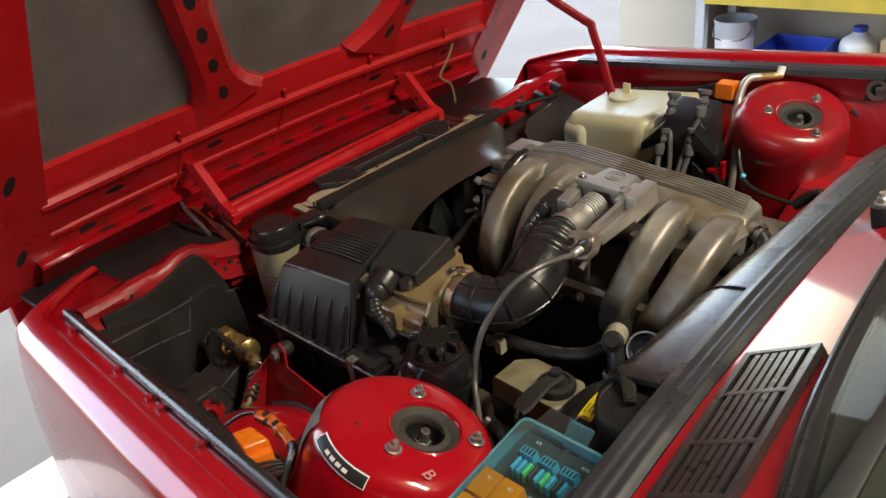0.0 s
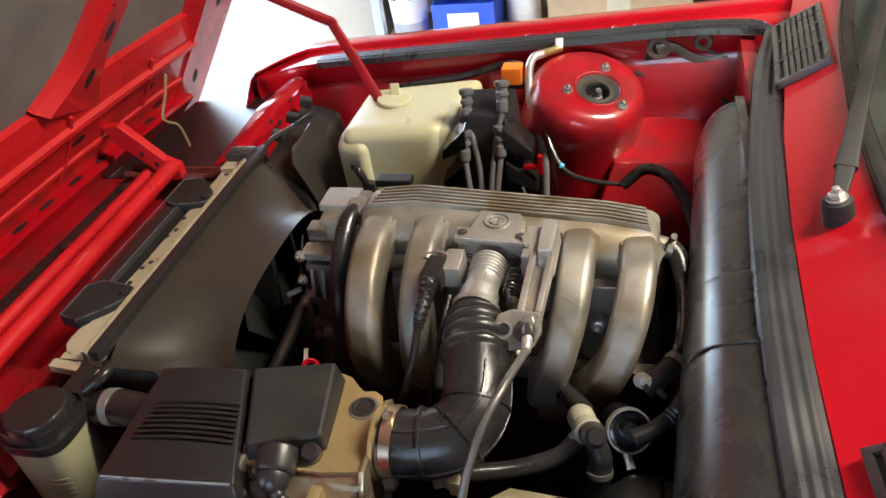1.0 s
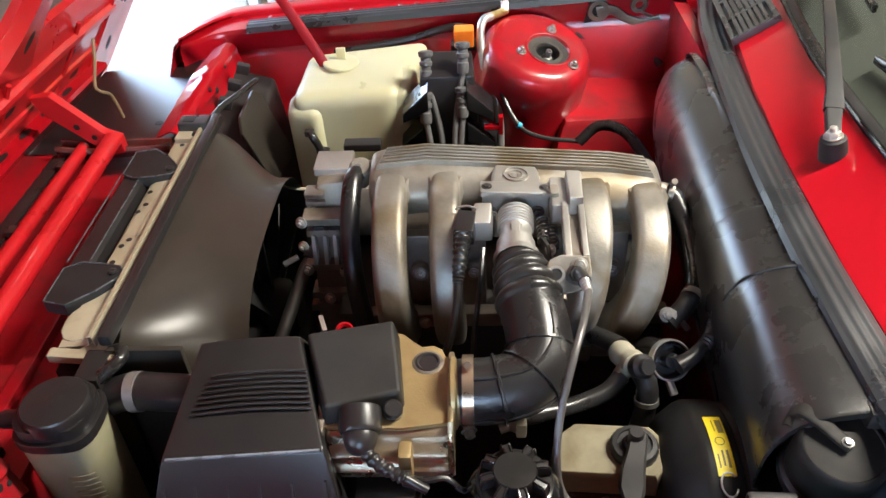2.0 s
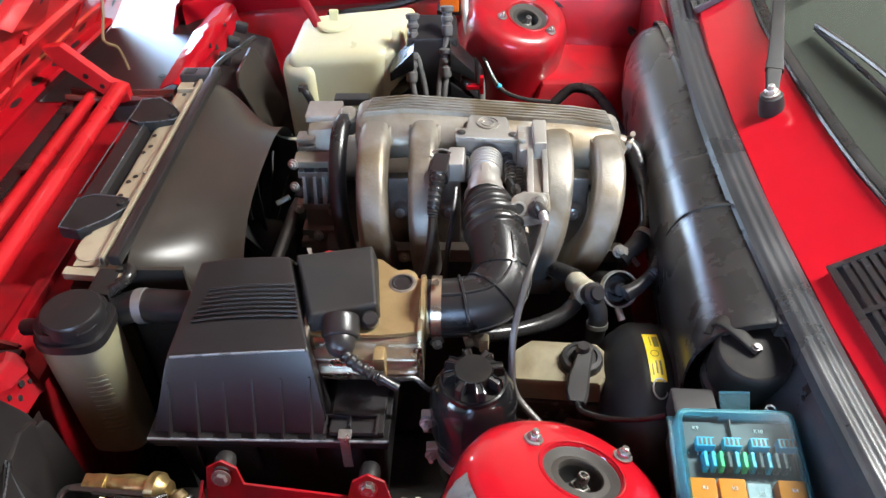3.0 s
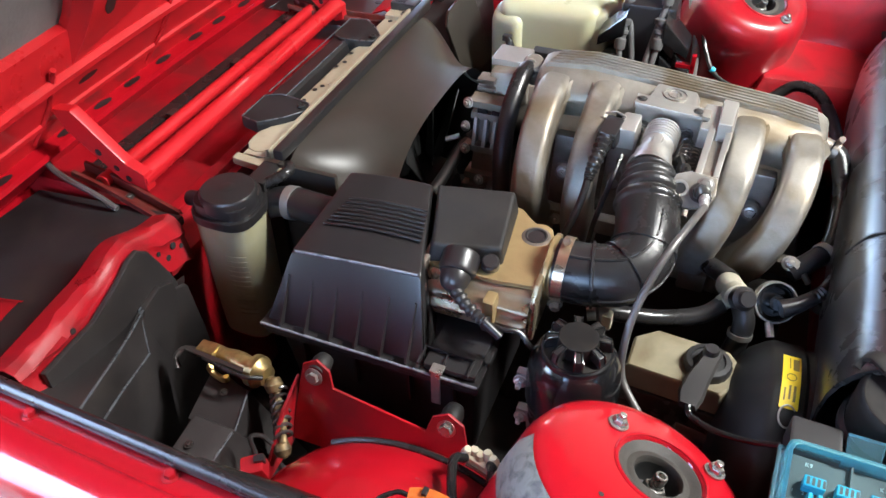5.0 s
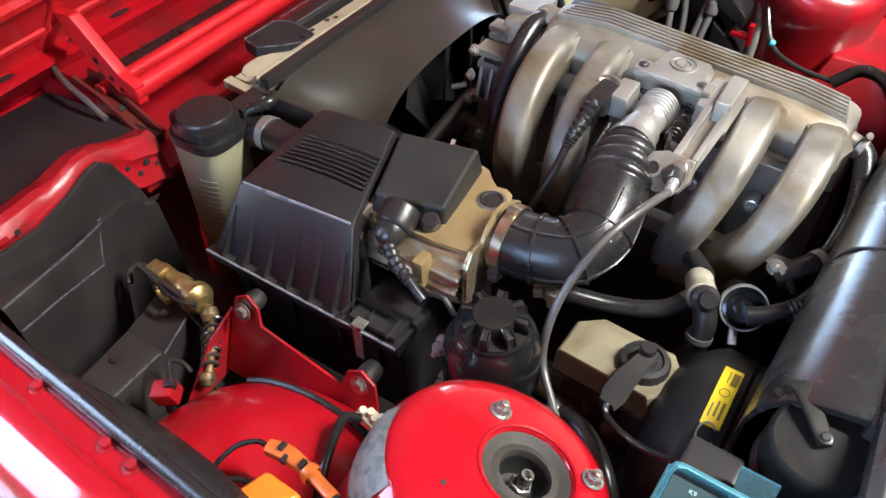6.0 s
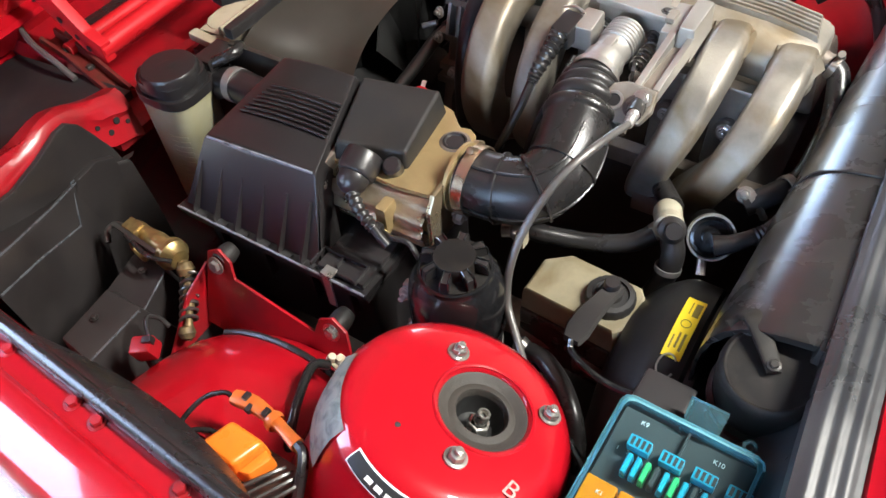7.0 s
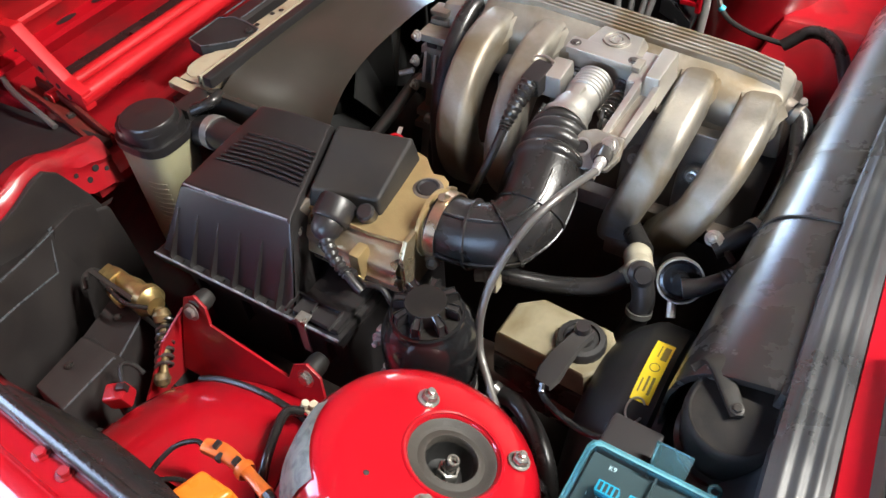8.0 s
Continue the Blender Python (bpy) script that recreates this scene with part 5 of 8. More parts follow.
def air_box():
    b = thing("air_filter_box", (-0.36, -0.32, 0.58), "black plastic air filter box with ribbed lid", "air filter box")
    # lid: bowed front edge and roof
    rows = []
    for t in np.linspace(0, 1, 13):
        bow = 4 * t * (1 - t)
        fl, fr = V(-0.449, -0.377, 0.813), V(-0.291, -0.375, 0.825)
        front = fl.lerp(fr, t) + V(0, -0.004 * bow, 0.005 * bow)
        foot = V(-0.470, -0.420, 0.733).lerp(V(-0.272, -0.420, 0.733), t)
        back = V(-0.442, -0.236, 0.832).lerp(V(-0.334, -0.240, 0.845), t) + V(0, 0, 0.003 * bow)
        end = V(-0.466, -0.200, 0.745).lerp(V(-0.300, -0.200, 0.745), t)
        d0, d1 = (foot - front).normalized(), (back - front).normalized()
        d2 = (end - back).normalized()
        r = 0.0048
        rows.append([foot] + [front + d0 * (r * (1 - q)) + d1 * (r * q) - (d0 + d1) * (r * 0.55 * q * (1 - q)) for q in (0, 0.25, 0.5, 0.75, 1)]
                    + [back - d1 * r, back + (d2 - d1) * (r * 0.25), back + d2 * r, end])
    first, last = [], []
    for p, q in zip(rows[0], rows[-1]):
        first.append(p + V(-0.0022, 0, -0.0016)), last.append(q + V(0.0022, 0, -0.0016))
    rows = [[V(p.x - 0.014 * (p.z - 0.733) / 0.085, p.y, 0.7325) for p in first], [p + V(-0.0018, 0, -0.007) for p in first]] + [first] + rows + [last] + [[p + V(0.0018, 0, -0.007) for p in last], [V(p.x + 0.014 * (p.z - 0.733) / 0.085, p.y, 0.7325) for p in last]]
    bm = sheet(rows)
    part("lid", bm, BLACK, b)
    part("rim", box(-0.478, -0.200, -0.430, -0.200, 0.7235, 0.7325, 0.002), BLACK, b)
    part("lower_rim", box(-0.475, -0.202, -0.426, -0.200, 0.7125, 0.7205, 0.002), BLACK, b)
    part("base", hull([(-0.45, -0.400, 0.56), (-0.215, -0.400, 0.56), (-0.215, -0.20, 0.56), (-0.45, -0.20, 0.56), (-0.466, -0.414, 0.722), (-0.208, -0.414, 0.722), (-0.208, -0.205, 0.722), (-0.466, -0.205, 0.722)], 0.008), BLACK, b)
    for i in range(6):
        x = -0.456 + 0.0325 * i
        h = 0.054 + 0.0022 * i
        part("gusset", plate([(0, 0), (0.010, 0), (0.0375, h), (0.0345, h + 0.001), (0.0, 0.006)], (x + 0.0042, -0.4285, 0.7325), (0, 1, 0), (0, 0, 1), 0.0022), BLACK, b)
        part("rim_tick", box(x + 0.016, x + 0.022, -0.4285, -0.4225, 0.7325, 0.7345, 0.0006), BLACK, b)
    # pale beads painted as highlights along the rim and the lid's front shoulder
    part("rim_edge", tube([(-0.477, -0.4298, 0.7320), (-0.40, -0.4298, 0.7320), (-0.30, -0.4298, 0.7320), (-0.202, -0.4298, 0.7320)], 0.0017, 8, 3), EDGE_SHINE, b, "pale bead painted as an edge highlight")
    part("shoulder_edge", tube([V(-0.449, -0.377, 0.813).lerp(V(-0.291, -0.375, 0.825), t) + V(0, -0.004 * 4 * t * (1 - t) + 0.0004, 0.005 * 4 * t * (1 - t) - 0.0016) for t in np.linspace(0.01, 0.99, 7)], 0.0015, 8, 3), EDGE_SHINE, b, "pale bead painted as an edge highlight")
    for i in range(8):
        t = i / 7
        xa, xb = -0.432 + 0.012 * t, -0.306 - 0.010 * t
        pts = []
        for s in (0, 0.25, 0.5, 0.75, 1):
            x = xa + (xb - xa) * s
            y = -0.332 + 0.044 * t
            u = (x + 0.445) / 0.150
            z = 0.8145 + 0.0125 * u + 0.021 * (y + 0.376) / 0.137 + 0.0062 * (1 - (2 * u - 1) ** 2)
            pts.append((x, y, z))
        part("lid_rib", tube(pts, 0.0016, 8, 3), BLACK, b)
    # step with the latch frame
    part("step", box(-0.268, -0.206, -0.424, -0.330, 0.7325, 0.741, 0.002), BLACK, b)
    for q in ((-0.274, -0.213, -0.4035, -0.4010), (-0.274, -0.2715, -0.4285, -0.4035), (-0.2155, -0.213, -0.4285, -0.4035), (-0.246, -0.244, -0.418, -0.4035)):
        part("latch_rib", box(*q, 0.740, 0.7455, 0.0006), BLACK, b)
    part("clip", plate([(-0.255, -0.040), (-0.244, -0.040), (-0.244, 0.010), (-0.247, 0.014), (-0.252, 0.014), (-0.255, 0.010)], (0, -0.4315, 0.728), (1, 0, 0), (0, 0, 1), 0.002, 0.0005), STEEL, b, "steel spring clip")
    part("clip_hook", box(-0.257, -0.242, -0.433, -0.420, 0.739, 0.7425, 0.001), STEEL, b, "steel spring clip")
    for x, z in ((-0.385, 0.716), (-0.222, 0.700)):
        part("rubber_mount", lathe([(0.010, 0), (0.0125, 0.006), (0.0125, 0.016), (0.010, 0.024)], (x, -0.464, z + 0.001), (0, 1, 0.0), 18), BLACK_MATT, b)
    for x in (-0.43, -0.36, -0.29, -0.235):
        part("base_rib", box(x - 0.0015, x + 0.0015, -0.420, -0.405, 0.66, 0.712), BLACK, b)
    # snorkel to the front
    part("snorkel", tube([(-0.455, -0.262, 0.776), (-0.50, -0.255, 0.772), (-0.545, -0.248, 0.765), (-0.60, -0.25, 0.74)], 0.0215, 18, 5, squash=(1.0, 0.85, (0, 0, 1)), power=2.6), BLACK, b)
    part("snorkel_band", lathe([(0.020, -0.006), (0.0235, -0.006), (0.0235, 0.006), (0.020, 0.006)], (-0.532, -0.250, 0.767), (1, 0, 0.12), 24), CLIP_GREY, b, "dull metal hose band")


air_box()


def steering_reservoir():
    p = thing("power_steering_reservoir", (-0.105, -0.400, 0.66), "glossy black power steering fluid reservoir", "reservoir")
    c = V(-0.105, -0.396, 0.688)
    part("body", lathe([(0, -0.06), (0.036, -0.06), (0.042, -0.045), (0.0435, 0.0), (0.0455, 0.004), (0.0455, 0.010), (0.0430, 0.014), (0.0465, 0.019), (0.0465, 0.026), (0.0445, 0.030), (0.0490, 0.035), (0.0500, 0.040), (0.0500, 0.068), (0.0495, 0.080), (0.0475, 0.092), (0.0430, 0.103), (0.0385, 0.109), (0.0375, 0.1105), (0.0370, 0.114), (0.0300, 0.116)], c, (0, 0, 1), 52), BLACK_GLOSS, p)
    part("cap", lathe([(0.0345, 0.112), (0.0345, 0.1165), (0.0300, 0.1175), (0.0225, 0.118), (0.0215, 0.121), (0.0215, 0.1305), (0.0200, 0.1325), (0, 0.1330)], c, (0, 0, 1), 48), CAP, p)
    for k in range(8):
        q = 2 * math.pi * k / 8 + 0.25
        d, s = V(math.cos(q), math.sin(q), 0), V(-math.sin(q), math.cos(q), 0)
        up = V(0, 0, 1)
        part("cap_lug", hull([c + d * 0.018 - s * 0.0034 + up * 0.117, c + d * 0.0340 - s * 0.0044 + up * 0.115, c + d * 0.0340 + s * 0.0044 + up * 0.115, c + d * 0.018 + s * 0.0034 + up * 0.117,
                              c + d * 0.018 - s * 0.0034 + up * 0.1315, c + d * 0.0325 - s * 0.0042 + up * 0.1285, c + d * 0.0325 + s * 0.0042 + up * 0.1285, c + d * 0.018 + s * 0.0034 + up * 0.1315], 0.0010), BLACK, p)
        for side in (-1, 1):
            part("lug_edge", tube([c + d * 0.0205 + s * side * 0.0032 + up * 0.1318, c + d * 0.0325 + s * side * 0.0040 + up * 0.1288, c + d * 0.0342 + s * side * 0.0042 + up * 0.118], 0.0010, 6, 2), BLACK_GLOSS, p)
    part("band", lathe([(0.0442, -0.014), (0.0458, -0.014), (0.0458, 0.001), (0.0442, 0.001)], c, (0, 0, 1), 40), STEEL, p, "steel mounting strap")
    part("strap_lug", box(-0.164, -0.150, -0.410, -0.400, 0.735, 0.755, 0.002), CLIP_GREY, p)
    part("strap_bolt", nut((-0.158, -0.412, 0.745), (0, -1, 0.1), 0.006, 0.006, 0.006), CLIP_GREY, p)
    part("lower_lug", box(-0.160, -0.146, -0.415, -0.404, 0.680, 0.700, 0.002), CLIP_GREY, p)
    part("lower_bolt", nut((-0.154, -0.416, 0.690), (0, -1, 0.1), 0.0055, 0.006, 0.006), STEEL, p)
    part("lower_hose", tube([(-0.09, -0.39, 0.635), (-0.06, -0.36, 0.60), (-0.05, -0.30, 0.56), (-0.10, -0.22, 0.52)], 0.011, 12, 5), RUBBER, p)


steering_reservoir()


def brake_gear():
    b = thing("brake_booster", (0.10, -0.336, 0.55), "black brake servo drum with a yellow label", "brake servo")
    c = (0.090, -0.336, 0.660)
    part("drum", lathe([(0, -0.045), (0.05, -0.045), (0.085, -0.038), (0.105, -0.022), (0.1165, -0.006), (0.120, 0.002), (0.120, 0.030), (0.116, 0.034), (0.1175, 0.038), (0.1175, 0.043), (0.112, 0.05), (0.10, 0.075), (0, 0.08)], c, (1, 0, 0), 60), SERVO, b)
    rows = []
    for i in range(9):
        a = math.radians(73 + 35 * i / 8)
        y, z = c[1] + 0.1208 * math.cos(a), c[2] + 0.1208 * math.sin(a)
        rows.append([(0.0965, y, z), (0.1145, y, z)])
    part("label", sheet(rows), YELLOW, b, "yellow printed label")

    def on_drum(x, deg, lift=0.1213):
        return V(x, c[1] + lift * math.cos(radians(deg)), c[2] + lift * math.sin(radians(deg)))

    # print: plain bars and a ring
    for d0, d1, x0, x1 in ((76, 85, 0.1065, 0.1125), (76, 84, 0.1030, 0.1040), (95, 104, 0.1085, 0.1110), (95, 103, 0.1040, 0.1060), (97, 104, 0.0995, 0.1010)):
        part("print_bar", sheet([[on_drum(x0, d0 + (d1 - d0) * k / 5), on_drum(x1, d0 + (d1 - d0) * k / 5)] for k in range(6)]), PRINT_GREY, b)
    part("print_ring", lathe([(0.0050, 0), (0.0050, 0.0002), (0.0042, 0.0002), (0.0042, 0)], on_drum(0.1055, 90), (0, 0, 1), 20), PRINT_GREY, b)
    ring = [on_drum(0.1055 + 0.008 * math.cos(q), 112 + 5.5 * math.sin(q), 0.1225) for q in np.linspace(0.4, 5.6, 14)]
    part("wire_clip", tube(ring, 0.0010, 6, 3), STEEL, b)
    part("master_cylinder", lathe([(0.0, -0.17), (0.018, -0.17), (0.020, -0.16), (0.020, -0.05), (0.028, -0.045), (0.028, 0)], (0.055, -0.332, 0.665), (1, 0, 0), 24), ALU_DARK, b)

    r = thing("brake_fluid_reservoir", (0.005, -0.315, 0.69), "grimy frosted brake fluid reservoir with black cap", "reservoir")
    top = [(-0.059, -0.346), (0.046, -0.354), (0.057, -0.342), (0.058, -0.298), (0.050, -0.287), (-0.034, -0.280), (-0.058, -0.299)]
    mid = (0.0, -0.317)
    rings = []
    for z, k in ((0.711, 1.0), (0.718, 1.0), (0.735, 0.985), (0.741, 0.965), (0.7435, 0.92)):
        rings.append([(mid[0] + (x - mid[0]) * k, mid[1] + (y - mid[1]) * k, z + (0.0012 if x > 0 else 0)) for x, y in top + top[:1]])
    bm = sheet(rings)
    bm.faces.new([bm.verts.new(p) for p in rings[-1][:-1]])
    part("body", bm, RESERVOIR, r, "", 30)
    # lower half: fluid and shade both put into its dark colour
    part("lower_body", plate([(x * 1.02, y + (-0.003 if y < -0.32 else 0.003)) for x, y in top], (0, 0, 0.640), (1, 0, 0), (0, 1, 0), 0.070, 0.004), FLUID_SHADE, r, "lower half dark with fluid and painted shade")
    cc = V(0.026, -0.318, 0.742)
    part("cap", lathe([(0.0245, 0), (0.0255, 0.003), (0.0255, 0.010), (0.0235, 0.013), (0.0185, 0.0140), (0.0180, 0.0115), (0.0120, 0.0115), (0.0115, 0.018), (0, 0.0185)], cc, (0, 0, 1), 48, wave=lambda a, i: 1 + 0.018 * math.cos(a * 20) if 1 <= i <= 3 else 1), BLACK_MATT, r, "black knurled cap")
    part("terminal", lathe([(0.0085, 0.016), (0.0085, 0.029), (0.0070, 0.032), (0, 0.032)], cc, (0, 0, 1), 18), BLACK, r)
    strap = [(cc + V(0.004, 0.004, 0.023), 0.0090), (cc + V(-0.002, -0.018, 0.021), 0.0100), (cc + V(-0.008, -0.036, 0.014), 0.0125), (cc + V(-0.011, -0.052, 0.007), 0.0135), (cc + V(-0.012, -0.064, 0.004), 0.0095)]
    rows = [[p + V(-w, 0.003, 0), p + V(-w * 0.8, 0.001, 0.004), p + V(w * 0.8, -0.001, 0.004), p + V(w, -0.003, 0), p + V(w * 0.8, 0, -0.004), p + V(-w * 0.8, 0, -0.004), p + V(-w, 0.003, 0)] for p, w in strap]
    bm = sheet(rows)
    for row in (rows[0], rows[-1]):
        bm.faces.new([bm.verts.new(p) for p in row[:-1]])
    part("strap", bm, BLACK_MATT, r, "black plug strap")
    part("sensor_wire", tube([(0.014, -0.382, 0.748), (0.020, -0.392, 0.744), (0.045, -0.408, 0.752), (0.075, -0.424, 0.772), (0.100, -0.432, 0.790)], 0.0034, 8, 5), BLACK_GLOSS, r)


brake_gear()


def heater_cover():
    d = thing("heater_air_duct", (0.18, 0.0, 0.70), "long black plastic air intake duct along the bulkhead", "duct")

    def front(y):
        return 0.128 + 0.052 * (y + 0.345)

    def sec(y, drop=0.0, f=None):
        f = front(y) if f is None else f
        prof = [(0.012, 0.69), (0.002, 0.74), (0.0, 0.800), (0.002, 0.824), (0.007, 0.842), (0.015, 0.857), (0.026, 0.868), (0.040, 0.8755), (0.056, 0.8795)]
        pts = [(f + a, y, (z if z < 0.75 else z - drop)) for a, z in prof]
        return pts + [(0.216, y, 0.886 - drop), (0.229, y, 0.886 - drop), (0.2325, y, 0.882 - drop), (0.233, y, 0.72)]

    # three overlapping shells
    near = [sec(-0.384, 0.008), sec(-0.3825, 0.003), sec(-0.379, 0.0008)] + [sec(y) for y in (-0.36, -0.33, -0.28, -0.24, -0.2)] + [sec(-0.176)]
    near[0] = [(x + 0.003, y + 0.002, z - 0.002) for x, y, z in near[0]]
    part("cover", sheet(near, 0.003), DUCT, d)
    part("cover", sheet([sec(-0.182, 0.0040), sec(-0.15, 0.0034), sec(-0.10, 0.003), sec(-0.07, 0.003), sec(-0.064, 0.0045)], 0.002), DUCT, d)
    part("cover", sheet([sec(-0.068, 0.0046), sec(-0.004, 0.0046), sec(0.10, 0.0046), sec(0.20, 0.0046), sec(0.250, 0.006), sec(0.30, 0.008, 0.160), sec(0.345, 0.011, 0.166), sec(0.375, 0.016, 0.172), sec(0.388, 0.024, 0.177), sec(0.392, 0.040, 0.181)]), DUCT, d)
    part("end_plate", plate([(0.134, 0.70), (0.132, 0.822), (0.150, 0.858), (0.172, 0.872), (0.228, 0.878), (0.229, 0.72)], (0, -0.300, 0), (1, 0, 0), (0, 0, 1), 0.004), DUCT, d)
    # seam lip that shows at the joint
    part("joint_lip", tube([(0.1395, -0.179, 0.830), (0.152, -0.180, 0.8585), (0.165, -0.181, 0.8700), (0.190, -0.183, 0.8805), (0.226, -0.186, 0.8865)], 0.0016, 6, 4), INK, d)
    part("corner_lug", hull([(0.205, -0.388, 0.866), (0.226, -0.390, 0.866), (0.230, -0.372, 0.866), (0.205, -0.372, 0.866), (0.207, -0.387, 0.884), (0.225, -0.388, 0.885), (0.229, -0.372, 0.886), (0.207, -0.372, 0.885)], 0.002), DUCT, d)
    c, ax = V(0.184, -0.401, 0.860), V(-0.05, -0.18, 1)
    part("cap", lathe([(0.034, -0.085), (0.036, -0.065), (0.0375, -0.050), (0.0395, -0.047), (0.0395, -0.010), (0.0385, -0.004), (0.0360, -0.0008), (0.0345, -0.0004), (0.0330, -0.0016), (0.0, 0.0004)], c, ax, 64, wave=lambda a, i: 1 + 0.006 * math.cos(a * 32) if 3 <= i <= 4 else 1), CAP, d, "round black plastic cap")
    part("cap_skirt", lathe([(0.0420, -0.066), (0.0440, -0.062), (0.0440, -0.052), (0.0400, -0.048)], c, ax, 48), BLACK, d)
    # bent lever from the duct down to the screw
    lever = [c + V(-0.033, 0.036, 0.004), c + V(-0.027, 0.031, 0.010), c + V(-0.016, 0.018, 0.009), c + V(-0.004, 0.003, 0.005), c + V(0.002, -0.006, 0.003)]
    part("cap_lever", tube(lever, lambda k: 0.0085 - 0.003 * k * k, 16, 5, squash=(1.0, 0.36, (0, 0, 1)), power=3.6), CAP, d, "bent black plastic lever")
    part("cap_screw", screw(c + V(0, -0.002, 0.0065), ax, 0.0035, 0.003), DARK_STEEL, d)
    part("hinge_lug", tube([c + V(-0.041, 0.024, -0.004), c + V(-0.030, 0.038, 0.003)], 0.0055, 10, 2), CAP, d)


heater_cover()


def fuse_box():
    f = thing("fuse_box", (0.155, -0.56, 0.79), "fuse and relay box under a clear teal lid", "fuse box")
    o = V(0.092, -0.462, 0.847)
    U, W = V(1, -0.045, 0.035).normalized(), V(0.02, 0.985, 0.17).normalized()
    N = U.cross(W).normalized()
    W = N.cross(U)
    wid, lon = 0.116, 0.185

    def at(a, b, h):
        return o + U * a - W * b + N * h

    def blk(a0, a1, b0, b1, h0, h1, bev=0.001):
        return hull([at(a0, b1, h0), at(a1, b1, h0), at(a1, b0, h0), at(a0, b0, h0), at(a0, b1, h1), at(a1, b1, h1), at(a1, b0, h1), at(a0, b0, h1)], bev)

    part("base", blk(0.002, wid - 0.002, 0.002, lon - 0.002, -0.075, -0.034, 0.004), BLACK, f)
    part("board", blk(0.005, wid - 0.005, 0.005, lon - 0.005, -0.034, -0.026, 0.0005), BOARD, f)
    lid = bmesh.new()
    rim = []
    for h, inset in ((-0.034, 0.0), (-0.004, 0.002), (0.0, 0.006)):
        ring = []
        for ca, cb, sa, sb in ((0, 0, 1, 1), (wid, 0, -1, 1), (wid, lon, -1, -1), (0, lon, 1, -1)):
            r = 0.008
            q = [(0, r), (0.3 * r, 0.3 * r), (r, 0)]
            q = q if sa * sb > 0 else q[::-1]
            for x, y in q:
                ring.append(lid.verts.new(at(ca + sa * (x + inset), cb + sb * (y + inset), h)))
        rim.append(ring)
    for a, b in zip(rim, rim[1:]):
        for i in range(len(a)):
            lid.faces.new((a[i], a[(i + 1) % len(a)], b[(i + 1) % len(b)], b[i]))
    lid.faces.new(rim[-1])
    bmesh.ops.recalc_face_normals(lid, faces=lid.faces)
    bmesh.ops.solidify(lid, geom=list(lid.faces), thickness=0.0018)
    lid = mesh_of("lid", lid, TEAL, 25)
    lid.materials.append(TEAL_EDGE)
    for face in lid.polygons:
        face.material_index = 0 if abs(face.normal.dot(N)) > 0.9 else 1
    pane = part("lid", lid, TEAL, f, "clear teal plastic lid")
    pane.visible_shadow = False
    part("lid_lip", join(join(blk(-0.002, wid + 0.002, -0.002, 0.001, -0.034, -0.028, 0.0008), blk(-0.002, 0.001, 0, lon, -0.034, -0.028, 0.0008)), blk(wid - 0.001, wid + 0.002, 0, lon, -0.034, -0.028, 0.0008)), TEAL_EDGE, f)
    part("latch", hull([at(0.048, -0.001, -0.016), at(0.076, -0.001, -0.016), at(0.077, -0.018, -0.008), at(0.047, -0.018, -0.008), at(0.048, -0.001, -0.012), at(0.076, -0.001, -0.012), at(0.077, -0.018, -0.003), at(0.047, -0.018, -0.003)], 0.001), TEAL_EDGE, f, "teal lid latch")
    part("loop", lathe([(0.0055, -0.002), (0.0055, 0.002), (0.003, 0.002), (0.003, -0.002), (0.0055, -0.002)], at(0.098, -0.006, -0.018), N, 16), TEAL_EDGE, f)
    # labels moulded on the board, blade fuses and relays
    for txt, a, b, s in (("K9", 0.024, 0.012, 0.0055), ("K10", 0.084, 0.014, 0.0055)):
        lettering(txt, s, frame_of(at(a, b, -0.0255), U, W), WHITE, f)
    part("divider", blk(0.056, 0.0575, 0.004, 0.025, -0.026, -0.020, 0), BOARD, f)
    for i in range(4):
        a = 0.020 + 0.0255 * i
        g = part("fuse_holder", blk(a, a + 0.0175, 0.027, 0.037, -0.026, -0.013, 0.001), FUSE_BLUE, f, "blue fuse holder")
        for k in range(4):
            part("slot", blk(a + 0.002 + 0.0042 * k, a + 0.0045 + 0.0042 * k, 0.0285, 0.0355, -0.013, -0.0127, 0), BOARD, g)
    order = [FUSE_BLUE, FUSE_BLUE, FUSE_GREEN, BOARD, FUSE_BLUE, FUSE_GREEN, FUSE_BLUE, BOARD, FUSE_BLUE, LEAD, LEAD]
    for i, mat in enumerate(order):
        a = 0.024 + 0.0073 * i
        part("blade_fuse", hull([at(a, 0.059, -0.026), at(a + 0.005, 0.059, -0.026), at(a + 0.005, 0.041, -0.026), at(a, 0.041, -0.026), at(a + 0.0005, 0.058, -0.012), at(a + 0.0045, 0.058, -0.012), at(a + 0.0045, 0.042, -0.012), at(a + 0.0005, 0.042, -0.012)], 0.0008, 1), mat, f, "coloured blade fuse")
    for i in range(12):
        a = 0.014 + 0.0083 * i
        lettering(str(i + 1), 0.0042, frame_of(at(a, 0.052 if i > 8 else 0.039, -0.0253), U, W), WHITE, f, "fuse_number")
    k = 0
    for r in range(3):
        for i in range(4):
            if r == 2 and i > 2:
                continue
            a, b = 0.0065 + 0.0265 * i, 0.0715 + 0.0345 * r
            if r == 0 and i == 2:
                g = part("relay", blk(a + 0.001, a + 0.023, b, b + 0.024, -0.026, -0.016, 0.0015), FUSE_GREY, f, "grey-blue relay")
            else:
                g = part("relay", blk(a, a + 0.0245, b, b + 0.032, -0.026, -0.007, 0.0018), RELAY, f, "orange relay")
            k += 1
